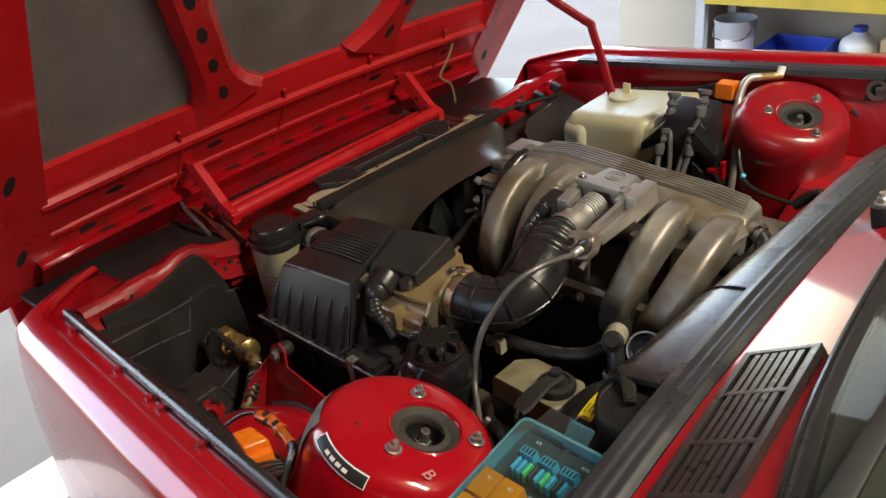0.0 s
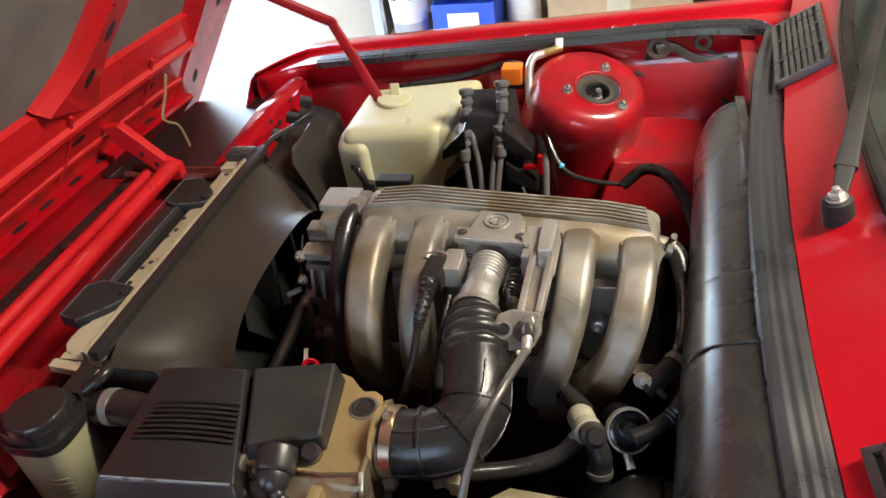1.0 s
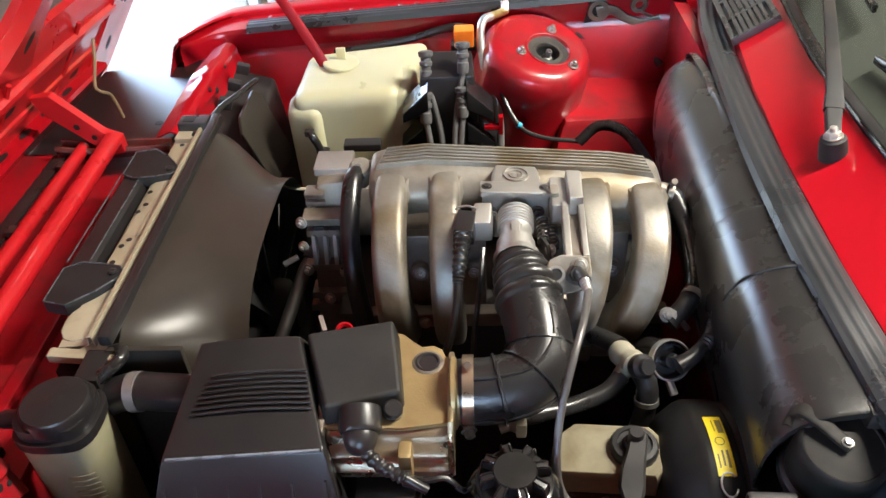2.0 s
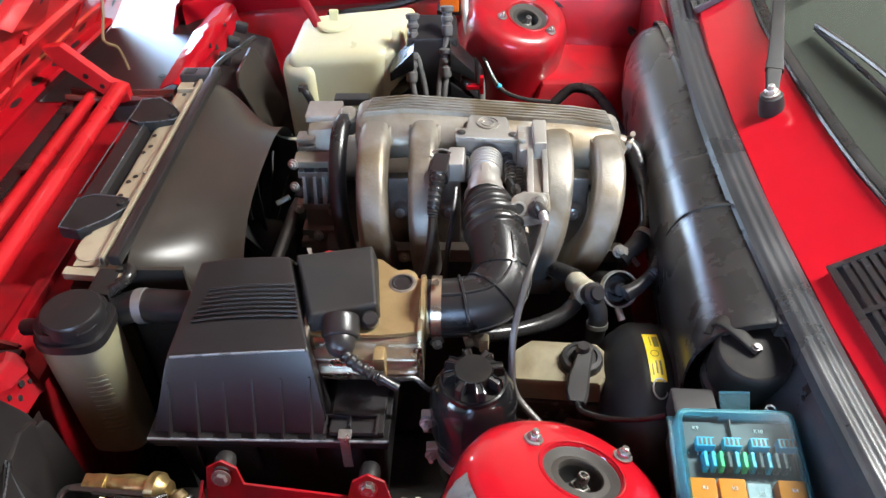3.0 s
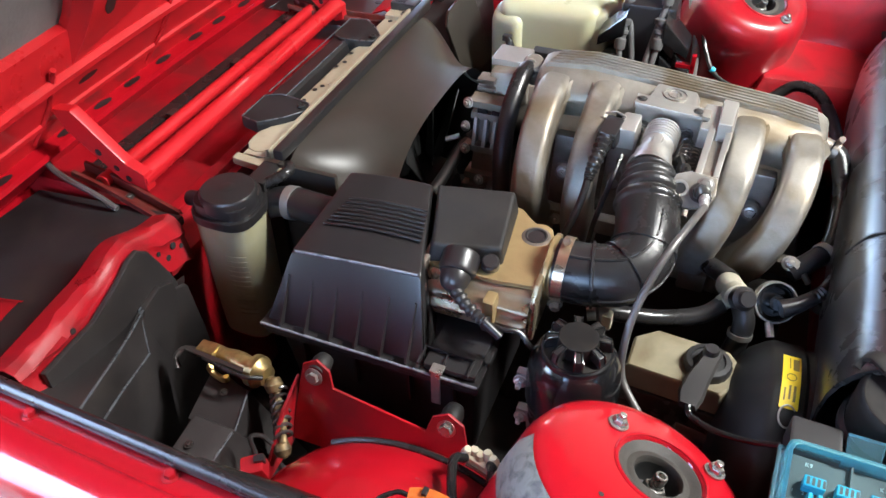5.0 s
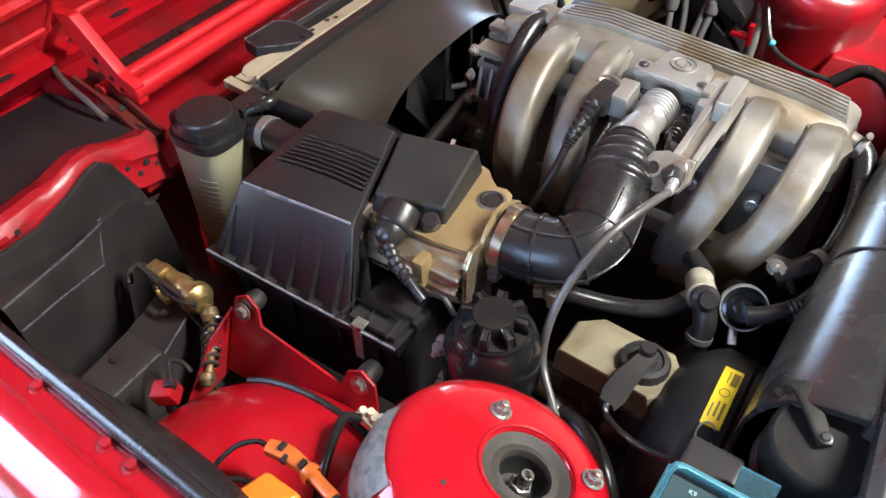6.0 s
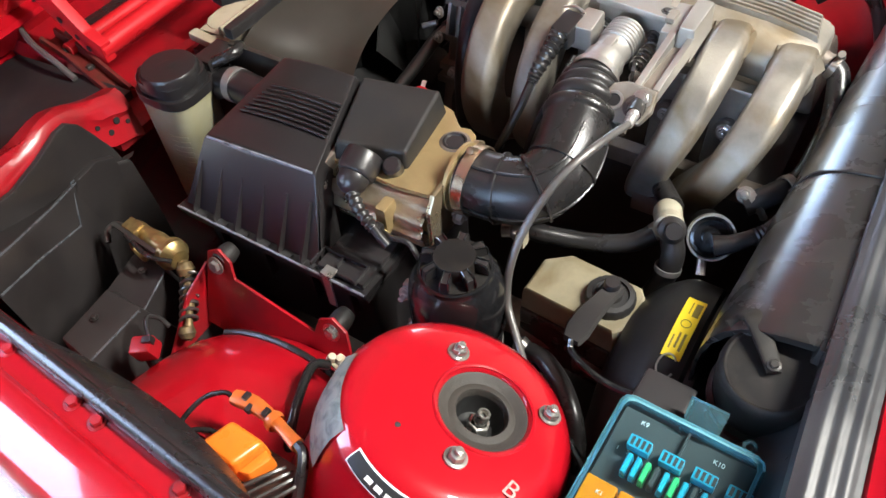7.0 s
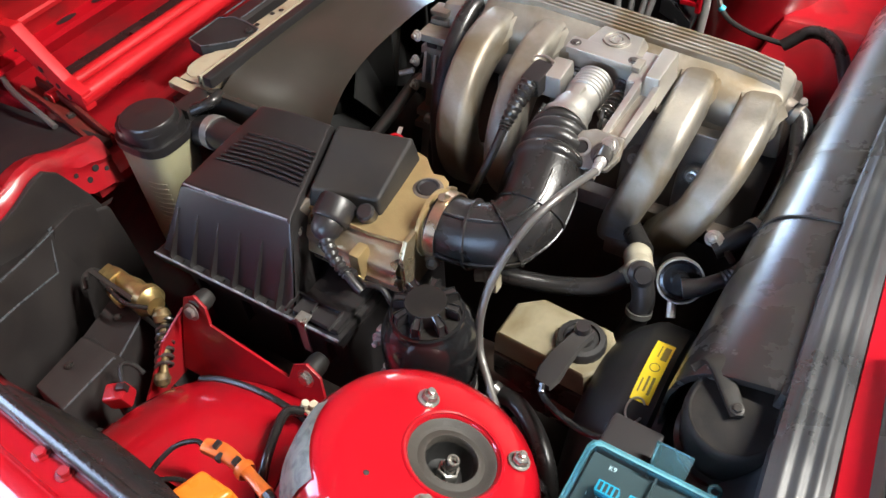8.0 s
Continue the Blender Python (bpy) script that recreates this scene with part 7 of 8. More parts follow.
# ---- near front corner ----
def headlamp_backs():
    c = thing("headlamp_back_cover", (-0.55, -0.52, 0.6), "matt black cover behind the near headlamp", "cover")
    back = [(-0.650, -0.36, 0.690), (-0.648, -0.45, 0.710), (-0.638, -0.53, 0.735), (-0.628, -0.632, 0.770)]
    edge = [(-0.628, -0.385, 0.705), (-0.632, -0.450, 0.728), (-0.600, -0.520, 0.745), (-0.560, -0.632, 0.770)]
    rows = []
    for b, e in zip(spline(back, 4), spline(edge, 4)):
        rows.append([b, b.lerp(e, 0.5) - V(0, 0, 0.003), e, e + V(0.003, 0.002, -0.006), e + V(0.008, 0.006, -0.09), e + V(0.012, 0.008, -0.25)])
    part("shell", sheet(rows), LAMPBACK, c)
    # pressed fold lines across the cover, their edge glint painted pale
    part("crease", tube([(-0.650, -0.400, 0.715), (-0.625, -0.468, 0.734), (-0.603, -0.494, 0.691), (-0.576, -0.565, 0.716), (-0.554, -0.627, 0.732)], 0.0016, 6, 1), WORN_GLINT_EDGE, c, "pale fold with painted edge glint")
    part("crease", tube([V(*p) + V(0.0015, 0.001, -0.001) for p in edge[1:]], 0.0014, 6, 4), WORN_GLINT_EDGE, c, "pale fold with painted edge glint")
    part("crease", tube([(-0.454, -0.621, 0.6685), (-0.454, -0.546, 0.6730), (-0.458, -0.539, 0.6620), (-0.470, -0.487, 0.6730)], 0.0014, 6, 1), WORN_GLINT_EDGE, c, "pale fold with painted edge glint")
    # stepped box below it
    part("side_shell", hull([(-0.54, -0.62, 0.50), (-0.42, -0.63, 0.50), (-0.42, -0.48, 0.50), (-0.54, -0.44, 0.50), (-0.500, -0.618, 0.678), (-0.455, -0.622, 0.668), (-0.455, -0.540, 0.672), (-0.503, -0.545, 0.684)], 0.003, 2), LAMPBACK, c)
    part("box_step", hull([(-0.56, -0.545, 0.50), (-0.44, -0.545, 0.50), (-0.44, -0.44, 0.50), (-0.56, -0.44, 0.50), (-0.520, -0.542, 0.664), (-0.458, -0.540, 0.660), (-0.470, -0.486, 0.672), (-0.530, -0.470, 0.674)], 0.003, 2), LAMPBACK, c)
    part("drain_foot", hull([(-0.44, -0.645, 0.55), (-0.36, -0.645, 0.55), (-0.37, -0.60, 0.55), (-0.44, -0.60, 0.55), (-0.430, -0.640, 0.640), (-0.375, -0.640, 0.632), (-0.385, -0.608, 0.636), (-0.430, -0.608, 0.642)], 0.01, 3), LAMPBACK, c)
    for x, y, z in ((-0.486, -0.58, 0.680), (-0.495, -0.50, 0.674)):
        part("rivet", screw((x, y, z), (0, 0, 1), 0.0035, 0.003), DARK_STEEL, c)
    lobe = [(-0.62, 0.785), (-0.537, 0.778), (-0.490, 0.788), (-0.455, 0.800), (-0.438, 0.801), (-0.422, 0.786), (-0.409, 0.758), (-0.396, 0.728), (-0.388, 0.70), (-0.388, 0.60), (-0.62, 0.60)]
    part("lobe", plate(lobe, (-0.690, 0, 0), (-0.1167, 1, 0), (0, 0, 1), 0.008, 0.003), LAMPBACK, c)
    part("lobe_fold", plate([(-0.404, 0.722), (-0.430, 0.736), (-0.466, 0.734), (-0.486, 0.704), (-0.492, 0.60), (-0.396, 0.60)], (-0.684, 0, 0), (-0.1167, 1, 0), (0, 0, 1), 0.010, 0.003), LAMPBACK, c)
    b = thing("headlamp_adjuster", (-0.50, -0.47, 0.66), "yellow zinc plated headlamp adjuster with a spring", "adjuster")
    part("tube", tube([(-0.545, -0.460, 0.690), (-0.515, -0.463, 0.692), (-0.485, -0.468, 0.693), (-0.458, -0.472, 0.694)], lambda k: 0.0085 + 0.008 * k + 0.0012 * math.sin(k * 14), 14, 6), BRASS, b)
    part("end_collar", lathe([(0.017, -0.008), (0.020, -0.006), (0.020, 0.004), (0.015, 0.008), (0.012, 0.016), (0, 0.016)], (-0.462, -0.472, 0.695), (1, -0.16, 0.04), 20), BRASS, b)
    part("half_ring", tube([(-0.512 + 0.014 * math.cos(q), -0.484 - 0.003 * math.cos(q), 0.684 + 0.014 * math.sin(q) * 0.6) for q in np.linspace(2.6, 6.6, 9)], 0.0042, 8, 2), BRASS, b)
    part("yoke", hull([(-0.552, -0.474, 0.688), (-0.520, -0.478, 0.690), (-0.520, -0.456, 0.690), (-0.552, -0.452, 0.688), (-0.550, -0.472, 0.700), (-0.522, -0.476, 0.704), (-0.522, -0.458, 0.704), (-0.550, -0.454, 0.700)], 0.003), BRASS, b)
    part("flat_strip", hull([(-0.560, -0.478, 0.698), (-0.47, -0.488, 0.704), (-0.47, -0.482, 0.704), (-0.560, -0.472, 0.698), (-0.560, -0.478, 0.701), (-0.47, -0.488, 0.708), (-0.47, -0.482, 0.708), (-0.560, -0.472, 0.701)], 0.0008), DARK_STEEL, b)
    part("arm_wire", tube([(-0.552, -0.466, 0.690), (-0.572, -0.468, 0.686), (-0.578, -0.478, 0.680), (-0.570, -0.488, 0.672)], 0.004, 8, 5), DARK_STEEL, b)
    # grubby spring and links hanging down behind the support
    coil = []
    for k in range(46):
        t = k / 45
        base = V(-0.430, -0.480, 0.684).lerp(V(-0.405, -0.520, 0.655), t)
        coil.append(base + V(0.0, 0.0, 0.008) * math.sin(k * 0.9) + V(0.008, 0.006, 0.0) * math.cos(k * 0.9))
    part("spring", tube(coil, 0.0022, 6, 2), DARK_STEEL, b, "dark coil spring")
    part("spring_core", tube([(-0.446, -0.474, 0.692), (-0.428, -0.486, 0.680), (-0.405, -0.520, 0.655), (-0.398, -0.535, 0.640)], lambda k: 0.0062 + 0.0018 * math.sin(k * 17), 10, 6), RUST_BRASS, b, "grubby brass link")
    part("ball_socket", lathe([(0, -0.010), (0.008, -0.008), (0.0115, 0.0), (0.009, 0.008), (0, 0.010)], (-0.437, -0.478, 0.688), (0.4, -0.5, -0.6), 16), RUST_BRASS, b)
    part("ball_socket", lathe([(0, -0.009), (0.008, -0.007), (0.0105, 0.0), (0.008, 0.007), (0, 0.009)], (-0.401, -0.530, 0.648), (0.4, -0.5, -0.6), 16), RUST_BRASS, b)
    part("wire", tube([(-0.53, -0.482, 0.702), (-0.47, -0.496, 0.712), (-0.445, -0.485, 0.705)], 0.0028, 8, 4), RUBBER, b)
    r = thing("red_connector", (-0.44, -0.555, 0.63), "small red plastic connector", "connector")
    part("body", box(-0.412, -0.386, -0.592, -0.570, 0.672, 0.696, 0.004, rot=(8, -10, 30)), RED_BAY, r)
    part("latch", box(-0.399, -0.388, -0.580, -0.572, 0.692, 0.702, 0.001, rot=(8, -10, 30)), BLACK, r)
    part("wire", tube([(-0.400, -0.572, 0.690), (-0.418, -0.556, 0.696), (-0.412, -0.546, 0.690), (-0.400, -0.545, 0.680)], 0.0028, 8, 4), RUBBER, r)
    part("stalk", tube([(-0.400, -0.582, 0.676), (-0.400, -0.584, 0.62)], 0.006, 8, 2), RUBBER, r)


headlamp_backs()


def near_wing_fittings():
    o = thing("orange_relay_block", (-0.165, -0.62, 0.78), "orange relay and connector on a wire bracket", "relay")
    part("body", hull([(-0.190, -0.662, 0.784), (-0.148, -0.665, 0.786), (-0.140, -0.630, 0.782), (-0.182, -0.628, 0.780), (-0.188, -0.660, 0.812), (-0.149, -0.663, 0.815), (-0.142, -0.632, 0.810), (-0.181, -0.630, 0.808)], 0.0055, 3), ORANGE, o)
    part("side_rib", hull([(-0.149, -0.664, 0.784), (-0.136, -0.660, 0.786), (-0.130, -0.636, 0.784), (-0.141, -0.632, 0.782), (-0.148, -0.662, 0.803), (-0.138, -0.658, 0.802), (-0.132, -0.638, 0.800), (-0.142, -0.634, 0.801)], 0.003), ORANGE, o)
    cn = part("connector", tube([(-0.200, -0.610, 0.797), (-0.178, -0.607, 0.798), (-0.150, -0.611, 0.800), (-0.120, -0.619, 0.803)], lambda k: 0.0066 + 0.0012 * math.sin(k * 6), 12, 5, squash=(1, 0.8, (0, 0, 1)), power=3), ORANGE_DULL, o, "orange inline connector")
    part("collar", lathe([(0.0085, -0.004), (0.0095, 0), (0.0085, 0.004)], (-0.152, -0.611, 0.800), (1, -0.2, 0), 12), ORANGE_DULL, cn)
    for x, y, z in ((-0.186, -0.606, 0.804), (-0.160, -0.610, 0.806), (-0.178, -0.613, 0.801)):
        part("latch", box(x - 0.0025, x + 0.0025, y - 0.004, y + 0.004, z - 0.003, z + 0.003, 0.001), BLACK, cn)
    part("loop_wire", tube([(-0.200, -0.610, 0.796), (-0.212, -0.611, 0.796), (-0.228, -0.624, 0.790), (-0.236, -0.648, 0.778), (-0.236, -0.664, 0.76)], 0.0024, 8, 6), RUBBER, o)
    part("loop_wire", tube([(-0.190, -0.640, 0.788), (-0.206, -0.644, 0.788), (-0.222, -0.654, 0.786), (-0.240, -0.664, 0.776)], 0.0024, 8, 6), RUBBER, o)
    part("tail_wire", tube([(-0.120, -0.619, 0.803), (-0.112, -0.622, 0.803), (-0.104, -0.634, 0.798), (-0.098, -0.652, 0.785), (-0.092, -0.666, 0.76)], 0.0050, 8, 5), RUBBER, o)
    for k in range(4):
        part("wire_bracket", tube([(-0.142 + 0.009 * k, -0.672, 0.796), (-0.126 + 0.008 * k, -0.646, 0.795), (-0.122 + 0.007 * k, -0.636, 0.790)], 0.0020, 6, 2), DARK_STEEL, o)
    part("bracket_foot", box(-0.185, -0.112, -0.668, -0.628, 0.778, 0.782, 0.001), DARK_STEEL, o)
    part("bracket_leg", box(-0.170, -0.150, -0.645, -0.638, 0.70, 0.780, 0.001), DARK_STEEL, o)
    g = thing("earth_cable", (-0.17, -0.51, 0.70), "black earth cables with a corroded pale terminal", "cable")
    part("terminal", box(-0.184, -0.150, -0.516, -0.500, 0.716, 0.730, 0.003, rot=(10, 12, -10)), PALE_HOSE, g, "corroded pale terminal")
    for k in range(5):
        part("terminal_lug", lathe([(0.0050, 0), (0.0055, 0.006), (0.0040, 0.013), (0, 0.014)], (-0.186 + 0.0085 * k, -0.510 + 0.003 * (k % 2), 0.726 - 0.002 * (k % 3)), (0.3 - 0.15 * k, 0.1, 1), 10), PALE_HOSE, g)
    part("cable", tube([(-0.182, -0.516, 0.732), (-0.190, -0.528, 0.742), (-0.182, -0.555, 0.745), (-0.168, -0.588, 0.742), (-0.158, -0.62, 0.71)], 0.0050, 10, 6), RUBBER, g)
    part("cable", tube([(-0.156, -0.514, 0.730), (-0.150, -0.528, 0.742), (-0.142, -0.565, 0.748), (-0.132, -0.605, 0.742), (-0.125, -0.63, 0.70)], 0.0050, 10, 6), RUBBER, g)
    # rubber flap that hangs in from the wing edge
    rows = []
    for i in range(15):
        t = i / 14
        x = -0.375 + 0.27 * t
        swell = math.sin(math.pi * t) ** 0.8
        y = -0.685 + skew(x)
        rows.append([(x, y, rim_z(x) + 0.010), (x + 0.002, y + 0.006, rim_z(x) + 0.009), (x + 0.003, y + 0.011 + 0.006 * swell, rim_z(x) + 0.003 - 0.004 * swell), (x + 0.005, y + 0.013 + 0.018 * swell, rim_z(x) - 0.006 - 0.016 * swell), (x + 0.005, y + 0.011 + 0.019 * swell, rim_z(x) - 0.012 - 0.024 * swell)])
    part("rubber_flap", sheet(rows, 0.003), RUBBER, near_fender, "black rubber flap")


near_wing_fittings()


# ---- hoses, cables and the engine below ----
def engine():
    e = thing("engine_block", (-0.10, 0.05, 0.26), "grimy dark engine block below the intake", "engine")
    part("block", hull([(-0.36, -0.08, 0.26), (0.15, -0.08, 0.26), (0.15, 0.26, 0.26), (-0.36, 0.26, 0.26), (-0.34, -0.045, 0.69), (0.12, -0.045, 0.68), (0.12, 0.24, 0.72), (-0.34, 0.24, 0.73)], 0.02), DARK, e)
    part("cam_cover", hull([(-0.34, 0.09, 0.72), (0.12, 0.09, 0.71), (0.12, 0.24, 0.70), (-0.34, 0.24, 0.71), (-0.335, 0.11, 0.80), (0.11, 0.11, 0.775), (0.11, 0.22, 0.755), (-0.335, 0.22, 0.78)], 0.012), ALU_DARK, e)
    part("front_cover", box(-0.372, -0.335, 0.03, 0.22, 0.40, 0.79, 0.008), ALU_DARK, e, "stained aluminium timing cover")
    # cast bracket column at the head's front: ledges, upright fins and bolts
    part("bracket_column", hull([(-0.374, -0.020, 0.60), (-0.318, -0.020, 0.60), (-0.318, 0.035, 0.60), (-0.374, 0.035, 0.60), (-0.368, 0.030, 0.800), (-0.320, 0.030, 0.800), (-0.320, 0.06, 0.800), (-0.368, 0.06, 0.800)], 0.004), ALU_DARK, e)
    for z, w, d in ((0.805, 0.004, 0.010), (0.786, 0.0, 0.006), (0.738, 0.006, 0.012), (0.692, 0.002, 0.010), (0.670, 0.006, 0.008)):
        y = 0.026 - 0.21 * (0.805 - z)
        part("ledge", hull([(-0.376 - w, y - d, z - 0.006), (-0.316, y - d, z - 0.006), (-0.316, y + 0.02, z - 0.006), (-0.376 - w, y + 0.02, z - 0.006), (-0.375 - w, y - d + 0.001, z + 0.005), (-0.317, y - d + 0.001, z + 0.005), (-0.317, y + 0.02, z + 0.005), (-0.375 - w, y + 0.02, z + 0.005)], 0.0015), ALU, e)
    for x in (-0.366, -0.350, -0.336, -0.322):
        part("fin", hull([(x - 0.003, 0.000, 0.742), (x + 0.003, 0.000, 0.742), (x + 0.003, 0.020, 0.742), (x - 0.003, 0.020, 0.742), (x - 0.0025, 0.013, 0.784), (x + 0.0025, 0.013, 0.784), (x + 0.0025, 0.030, 0.784), (x - 0.0025, 0.030, 0.784)], 0.001), ALU_CLEAN, e)
    for x in (-0.357, -0.335):
        part("window", box(x - 0.0075, x + 0.0075, 0.0155, 0.0195, 0.792, 0.799, 0.001), INK, e)
    for x, y, z in ((-0.379, 0.016, 0.806), (-0.380, 0.008, 0.770), (-0.376, -0.004, 0.738), (-0.324, -0.006, 0.734), (-0.350, -0.014, 0.692)):
        part("bolt", nut((x, y, z), (-0.3, -1, 0.3), 0.0062, 0.006, 0.004), STEEL, e)
    part("water_outlet", hull([(-0.370, 0.05, 0.790), (-0.312, 0.05, 0.790), (-0.312, 0.135, 0.755), (-0.370, 0.135, 0.755), (-0.362, 0.064, 0.836), (-0.318, 0.064, 0.840), (-0.316, 0.130, 0.842), (-0.364, 0.130, 0.838)], 0.005), ALU, e)
    part("outlet_cap", box(-0.368, -0.314, 0.085, 0.135, 0.836, 0.848, 0.003), ALU_CLEAN, e)
    part("sender", lathe([(0.012, 0), (0.012, 0.022), (0.016, 0.024), (0.016, 0.040), (0.012, 0.044), (0, 0.044)], (-0.300, 0.085, 0.826), (0.1, -0.5, 1), 16), ALU, e)
    for z in (0.775, 0.79, 0.812, 0.825):
        part("casting_rib", box(-0.378, -0.350, 0.050, 0.075, z - 0.004, z + 0.004, 0.002), ALU_DARK, e)
    part("dipstick_bracket", plate([(-0.025, 0), (0.025, 0), (0.020, 0.03), (-0.02, 0.03)], (-0.31, -0.115, 0.66), (1, 0, 0), (0, 0, 1), 0.004), BRASS, e)
    part("pulley", lathe([(0.0, -0.01), (0.07, -0.01), (0.075, -0.004), (0.065, 0.004), (0.075, 0.012), (0.07, 0.018), (0, 0.018)], (-0.40, 0.02, 0.50), (1, 0, 0), 32), DARK_STEEL, e)
    part("lug", box(-0.028, 0.008, -0.125, -0.100, 0.672, 0.702, 0.004), ALU_DARK, e)


engine()


def hoses():
    h = thing("coolant_hose", (-0.31, 0.0, 0.68), "black rubber coolant hose beside the manifold", "hose")
    part("hose", tube([(-0.300, 0.075, 0.852), (-0.306, 0.045, 0.850), (-0.308, 0.005, 0.825), (-0.306, -0.035, 0.785), (-0.298, -0.065, 0.735), (-0.286, -0.085, 0.68)], 0.0135, 16, 6), RUBBER, h)
    clamp(h, (-0.3005, 0.070, 0.852), (0, 1, 0.1), 0.0138)
    t = thing("radiator_hose", (-0.40, -0.02, 0.66), "thin black metal pipe with a clamp near the fan", "pipe")
    part("pipe", tube([(-0.375, 0.035, 0.735), (-0.385, 0.005, 0.730), (-0.400, -0.04, 0.70), (-0.425, -0.11, 0.655), (-0.45, -0.17, 0.61)], 0.0095, 12, 5), DARK_STEEL, t)
    part("elbow", tube([(-0.362, 0.045, 0.742), (-0.372, 0.036, 0.738), (-0.380, 0.020, 0.734)], 0.0125, 12, 3), RUBBER, t)
    part("bolt_arm", tube([(-0.395, 0.020, 0.742), (-0.415, 0.012, 0.735)], 0.0045, 8, 2), STEEL, t)
    v = thing("vacuum_hose", (0.13, 0.0, 0.72), "black vacuum hose behind the manifold", "hose")
    part("hose", tube([(0.118, 0.048, 0.823), (0.134, 0.042, 0.814), (0.146, 0.0, 0.790), (0.146, -0.05, 0.772), (0.140, -0.085, 0.762), (0.122, -0.112, 0.758), (0.10, -0.13, 0.745)], 0.0125, 14, 6), RUBBER, v)
    clamp(v, (0.126, 0.047, 0.821), (1, -0.2, -0.2), 0.0130, 0.008, ALU_DARK)
    clamp(v, (0.134, -0.098, 0.761), (0.5, 0.8, 0.1), 0.0132)
    clamp(v, (0.106, -0.122, 0.749), (0.6, 0.6, 0.4), 0.0128)
    part("elbow_bolt", nut((0.097, -0.126, 0.757), (0, -0.7, 0.7), 0.007, 0.006, 0.005), STEEL, v)
    part("far_hose", tube([(0.150, -0.02, 0.775), (0.156, -0.09, 0.76), (0.15, -0.15, 0.745), (0.135, -0.18, 0.742)], 0.008, 10, 6), RUBBER, v)
    # the valve with its white body and the round sensor
    w = thing("idle_valve", (0.05, -0.20, 0.70), "white and black plastic vent valve with hoses", "valve")
    part("upper_hose", tube([(0.002, -0.115, 0.718), (0.018, -0.145, 0.735), (0.034, -0.172, 0.748)], 0.0125, 14, 4), RUBBER, w)
    part("white_body", join(lathe([(0.0, -0.006), (0.013, -0.006), (0.0155, 0.0), (0.0155, 0.010), (0.0135, 0.014), (0.0135, 0.020), (0.016, 0.024), (0.016, 0.032), (0.012, 0.036), (0, 0.036)], (0.032, -0.182, 0.750), (0.35, -0.85, 0.25), 24), tube([(0.040, -0.200, 0.752), (0.028, -0.212, 0.742)], 0.010, 12, 2)), BONE, w)
    part("black_head", lathe([(0.014, 0), (0.0145, 0.004), (0.0145, 0.014), (0.010, 0.018), (0.009, 0.024), (0, 0.024)], (0.046, -0.214, 0.760), (0.3, -0.6, 0.6), 18), BLACK, w)
    part("lower_hose", tube([(0.050, -0.218, 0.755), (0.058, -0.228, 0.735), (0.055, -0.238, 0.705), (0.045, -0.25, 0.67)], 0.0125, 14, 5), RUBBER, w)
    clamp(w, (0.057, -0.233, 0.722), (0, 0.3, 1), 0.0128, 0.006)
    s = thing("round_sensor", (0.09, -0.20, 0.74), "round sensor with a bright steel ring and plug", "sensor")
    part("ring", lathe([(0.023, -0.005), (0.025, -0.005), (0.025, 0.005), (0.023, 0.005), (0.023, -0.005)], (0.086, -0.200, 0.755), (0.25, -0.75, 0.6), 36), STEEL, s)
    part("body", lathe([(0.022, -0.05), (0.0225, 0.0), (0.018, 0.001), (0.017, -0.004), (0.010, -0.004), (0.009, 0.008), (0, 0.008)], (0.086, -0.200, 0.755), (0.25, -0.75, 0.6), 30), BLACK_GLOSS, s)
    part("plug", tube([(0.092, -0.213, 0.758), (0.108, -0.205, 0.762), (0.124, -0.192, 0.768)], lambda k: 0.011 - 0.003 * k, 12, 4), BLACK, s)
    part("plug_boot", tube([(0.122, -0.194, 0.767), (0.134, -0.180, 0.772), (0.142, -0.160, 0.776)], lambda k: 0.0085 - 0.002 * k + 0.0010 * math.sin(k * 45), 10, 8), RUBBER, s)
    part("plug_wire", tube([(0.142, -0.160, 0.776), (0.150, -0.12, 0.775), (0.158, -0.06, 0.77), (0.160, 0.0, 0.75)], 0.004, 8, 5), RUBBER, s)
    part("lead_out", tube([(0.085, -0.215, 0.735), (0.090, -0.228, 0.725)], 0.005, 8, 2), STEEL, s)
    # long hose across to the valve
    l = thing("breather_hose", (-0.03, -0.26, 0.70), "long black breather hose with an end clamp", "hose")
    part("hose", tube([(-0.098, -0.272, 0.742), (-0.07, -0.262, 0.735), (-0.03, -0.245, 0.728), (0.01, -0.228, 0.732), (0.030, -0.212, 0.742)], 0.0105, 14, 6), RUBBER, l)
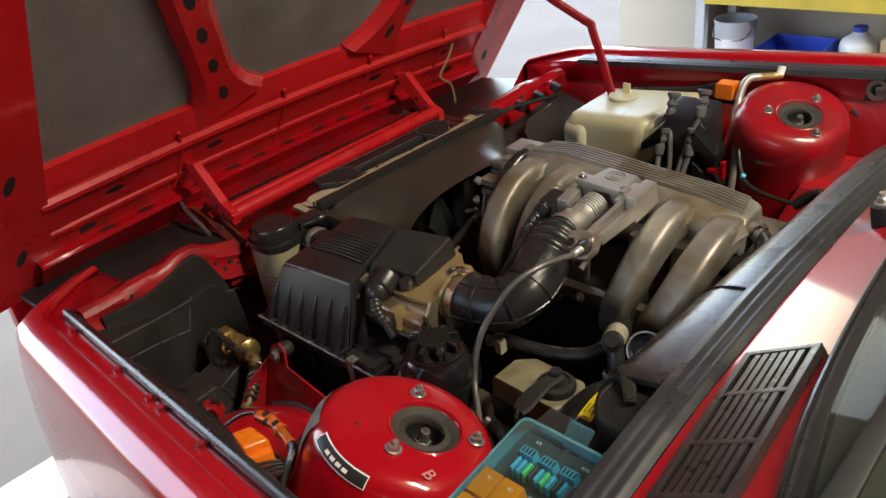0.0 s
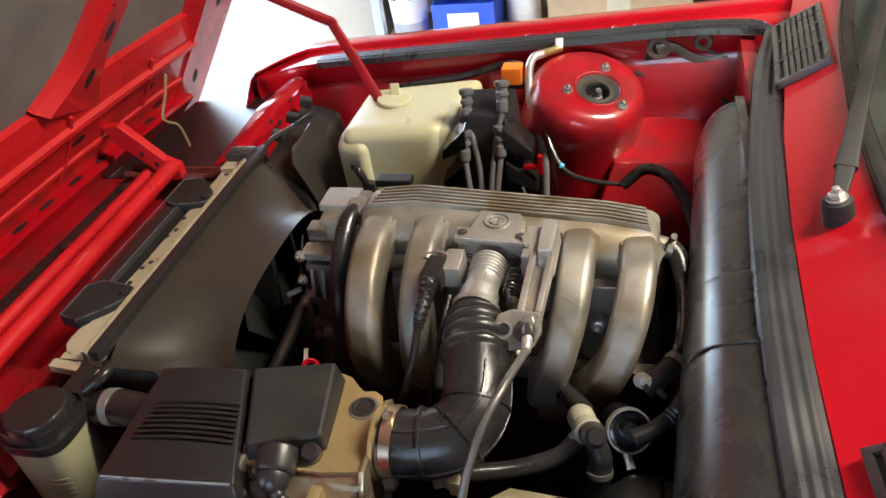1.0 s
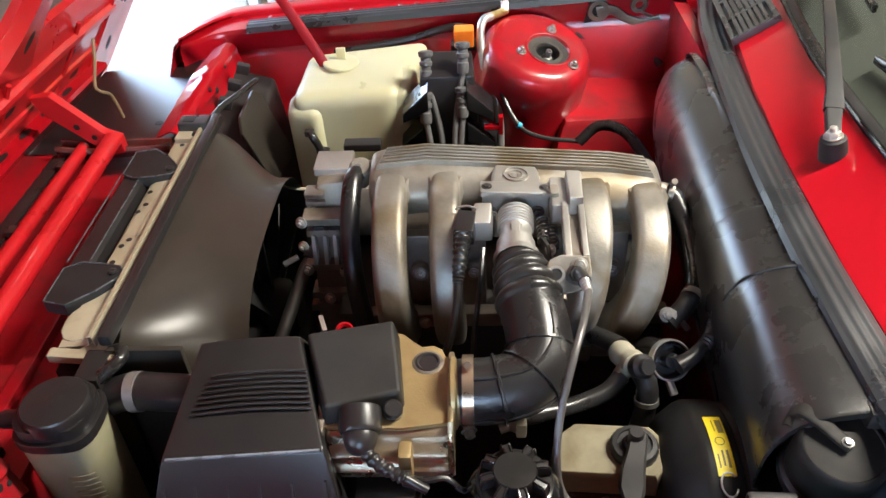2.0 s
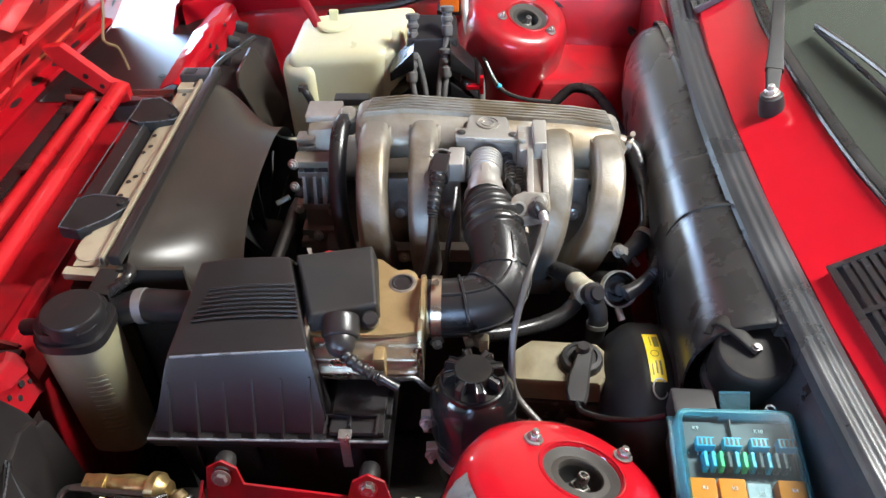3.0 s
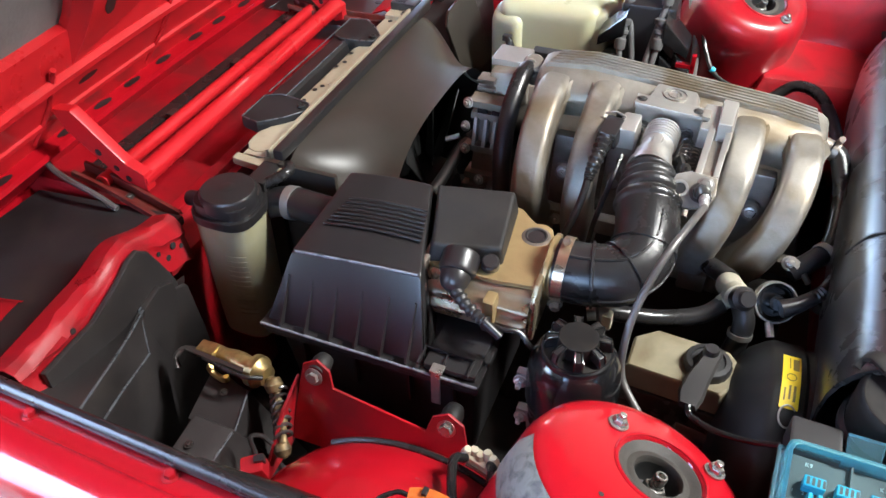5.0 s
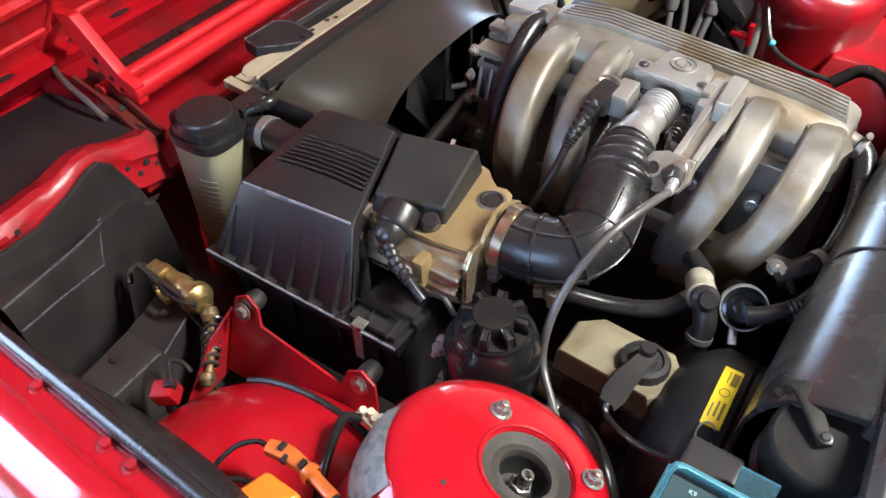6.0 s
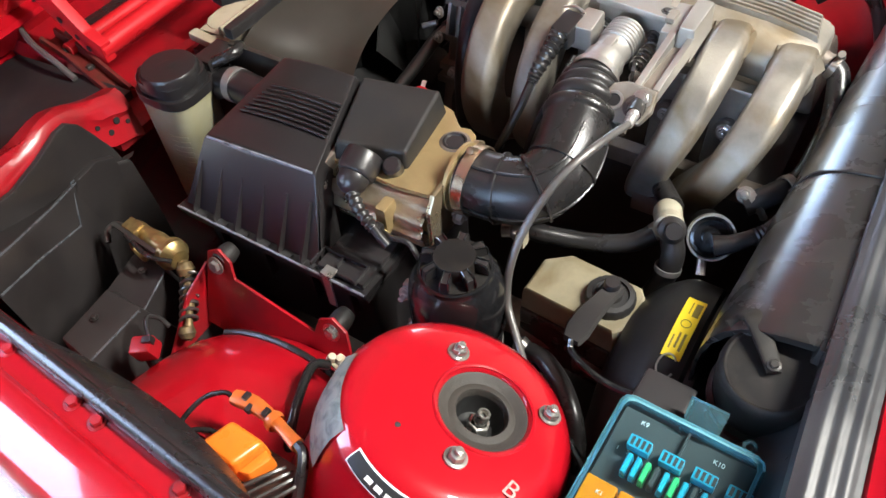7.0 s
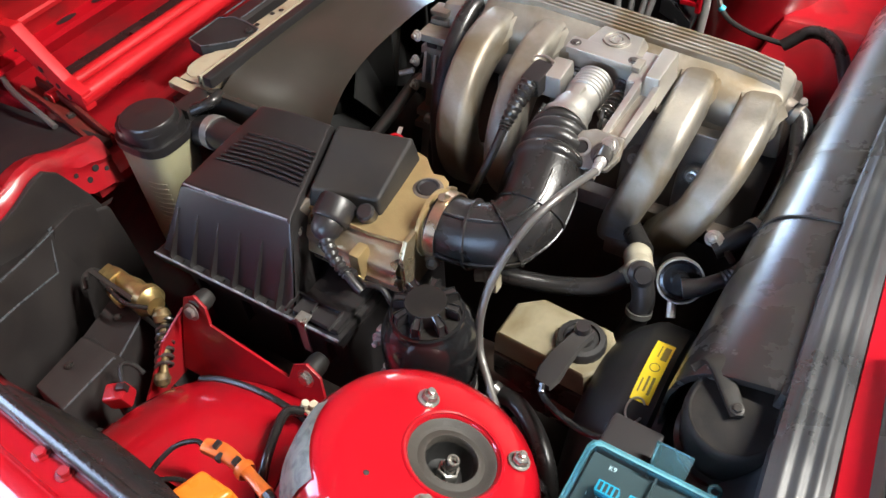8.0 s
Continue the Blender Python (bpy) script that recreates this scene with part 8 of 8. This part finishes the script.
    part("end_fitting", lathe([(0.010, 0), (0.012, 0.004), (0.012, 0.012), (0.008, 0.016), (0.008, 0.026)], (-0.092, -0.276, 0.744), (-0.6, -0.2, -0.1), 16), STEEL, l)
    part("end_clamp", box(-0.098, -0.086, -0.292, -0.278, 0.730, 0.752, 0.003), PALE_HOSE, l)
    c = thing("throttle_cable", (0.0, -0.33, 0.75), "grey sheathed throttle cable arching over the bay", "cable")
    part("sheath", tube([(-0.018, -0.208, 0.873), (-0.030, -0.262, 0.880), (-0.045, -0.306, 0.868), (-0.058, -0.341, 0.833), (-0.062, -0.364, 0.798), (-0.057, -0.380, 0.760), (-0.032, -0.405, 0.742), (-0.008, -0.430, 0.732), (0.01, -0.45, 0.70), (0.02, -0.46, 0.66)], 0.0042, 10, 7), CABLE, c)
    b = thing("brake_pipe", (0.02, -0.40, 0.68), "black brake hose behind the strut tower", "hose")
    part("hose", tube([(-0.03, -0.385, 0.700), (-0.005, -0.395, 0.712), (0.025, -0.415, 0.712), (0.05, -0.44, 0.70), (0.065, -0.46, 0.66)], 0.0095, 12, 6), RUBBER, b)
    part("end_cap", lathe([(0.010, 0), (0.010, 0.010), (0.006, 0.013), (0, 0.013)], (-0.032, -0.386, 0.700), (-0.8, 0.1, 0.4), 14), DARK_STEEL, b)
    part("thin_pipe", tube([(-0.02, -0.40, 0.70), (0.03, -0.44, 0.70), (0.075, -0.47, 0.69)], 0.004, 8, 4), RUBBER, b)
    o = thing("dipstick", (-0.28, -0.15, 0.72), "red dipstick handle beside the air flow meter", "dipstick")
    part("handle", lathe([(0.009, -0.003), (0.012, 0), (0.009, 0.003), (0.006, 0), (0.009, -0.003)], (-0.300, -0.165, 0.775), (0.3, -0.5, 0.8), 18), RED, o, "red ring handle")
    part("rod", tube([(-0.300, -0.165, 0.768), (-0.295, -0.14, 0.70), (-0.28, -0.10, 0.60)], 0.003, 6, 3), DARK_STEEL, o)
    part("tag", box(-0.347, -0.341, -0.115, -0.085, 0.725, 0.727, rot=(0, 10, 20)), WHITE, o)


hoses()
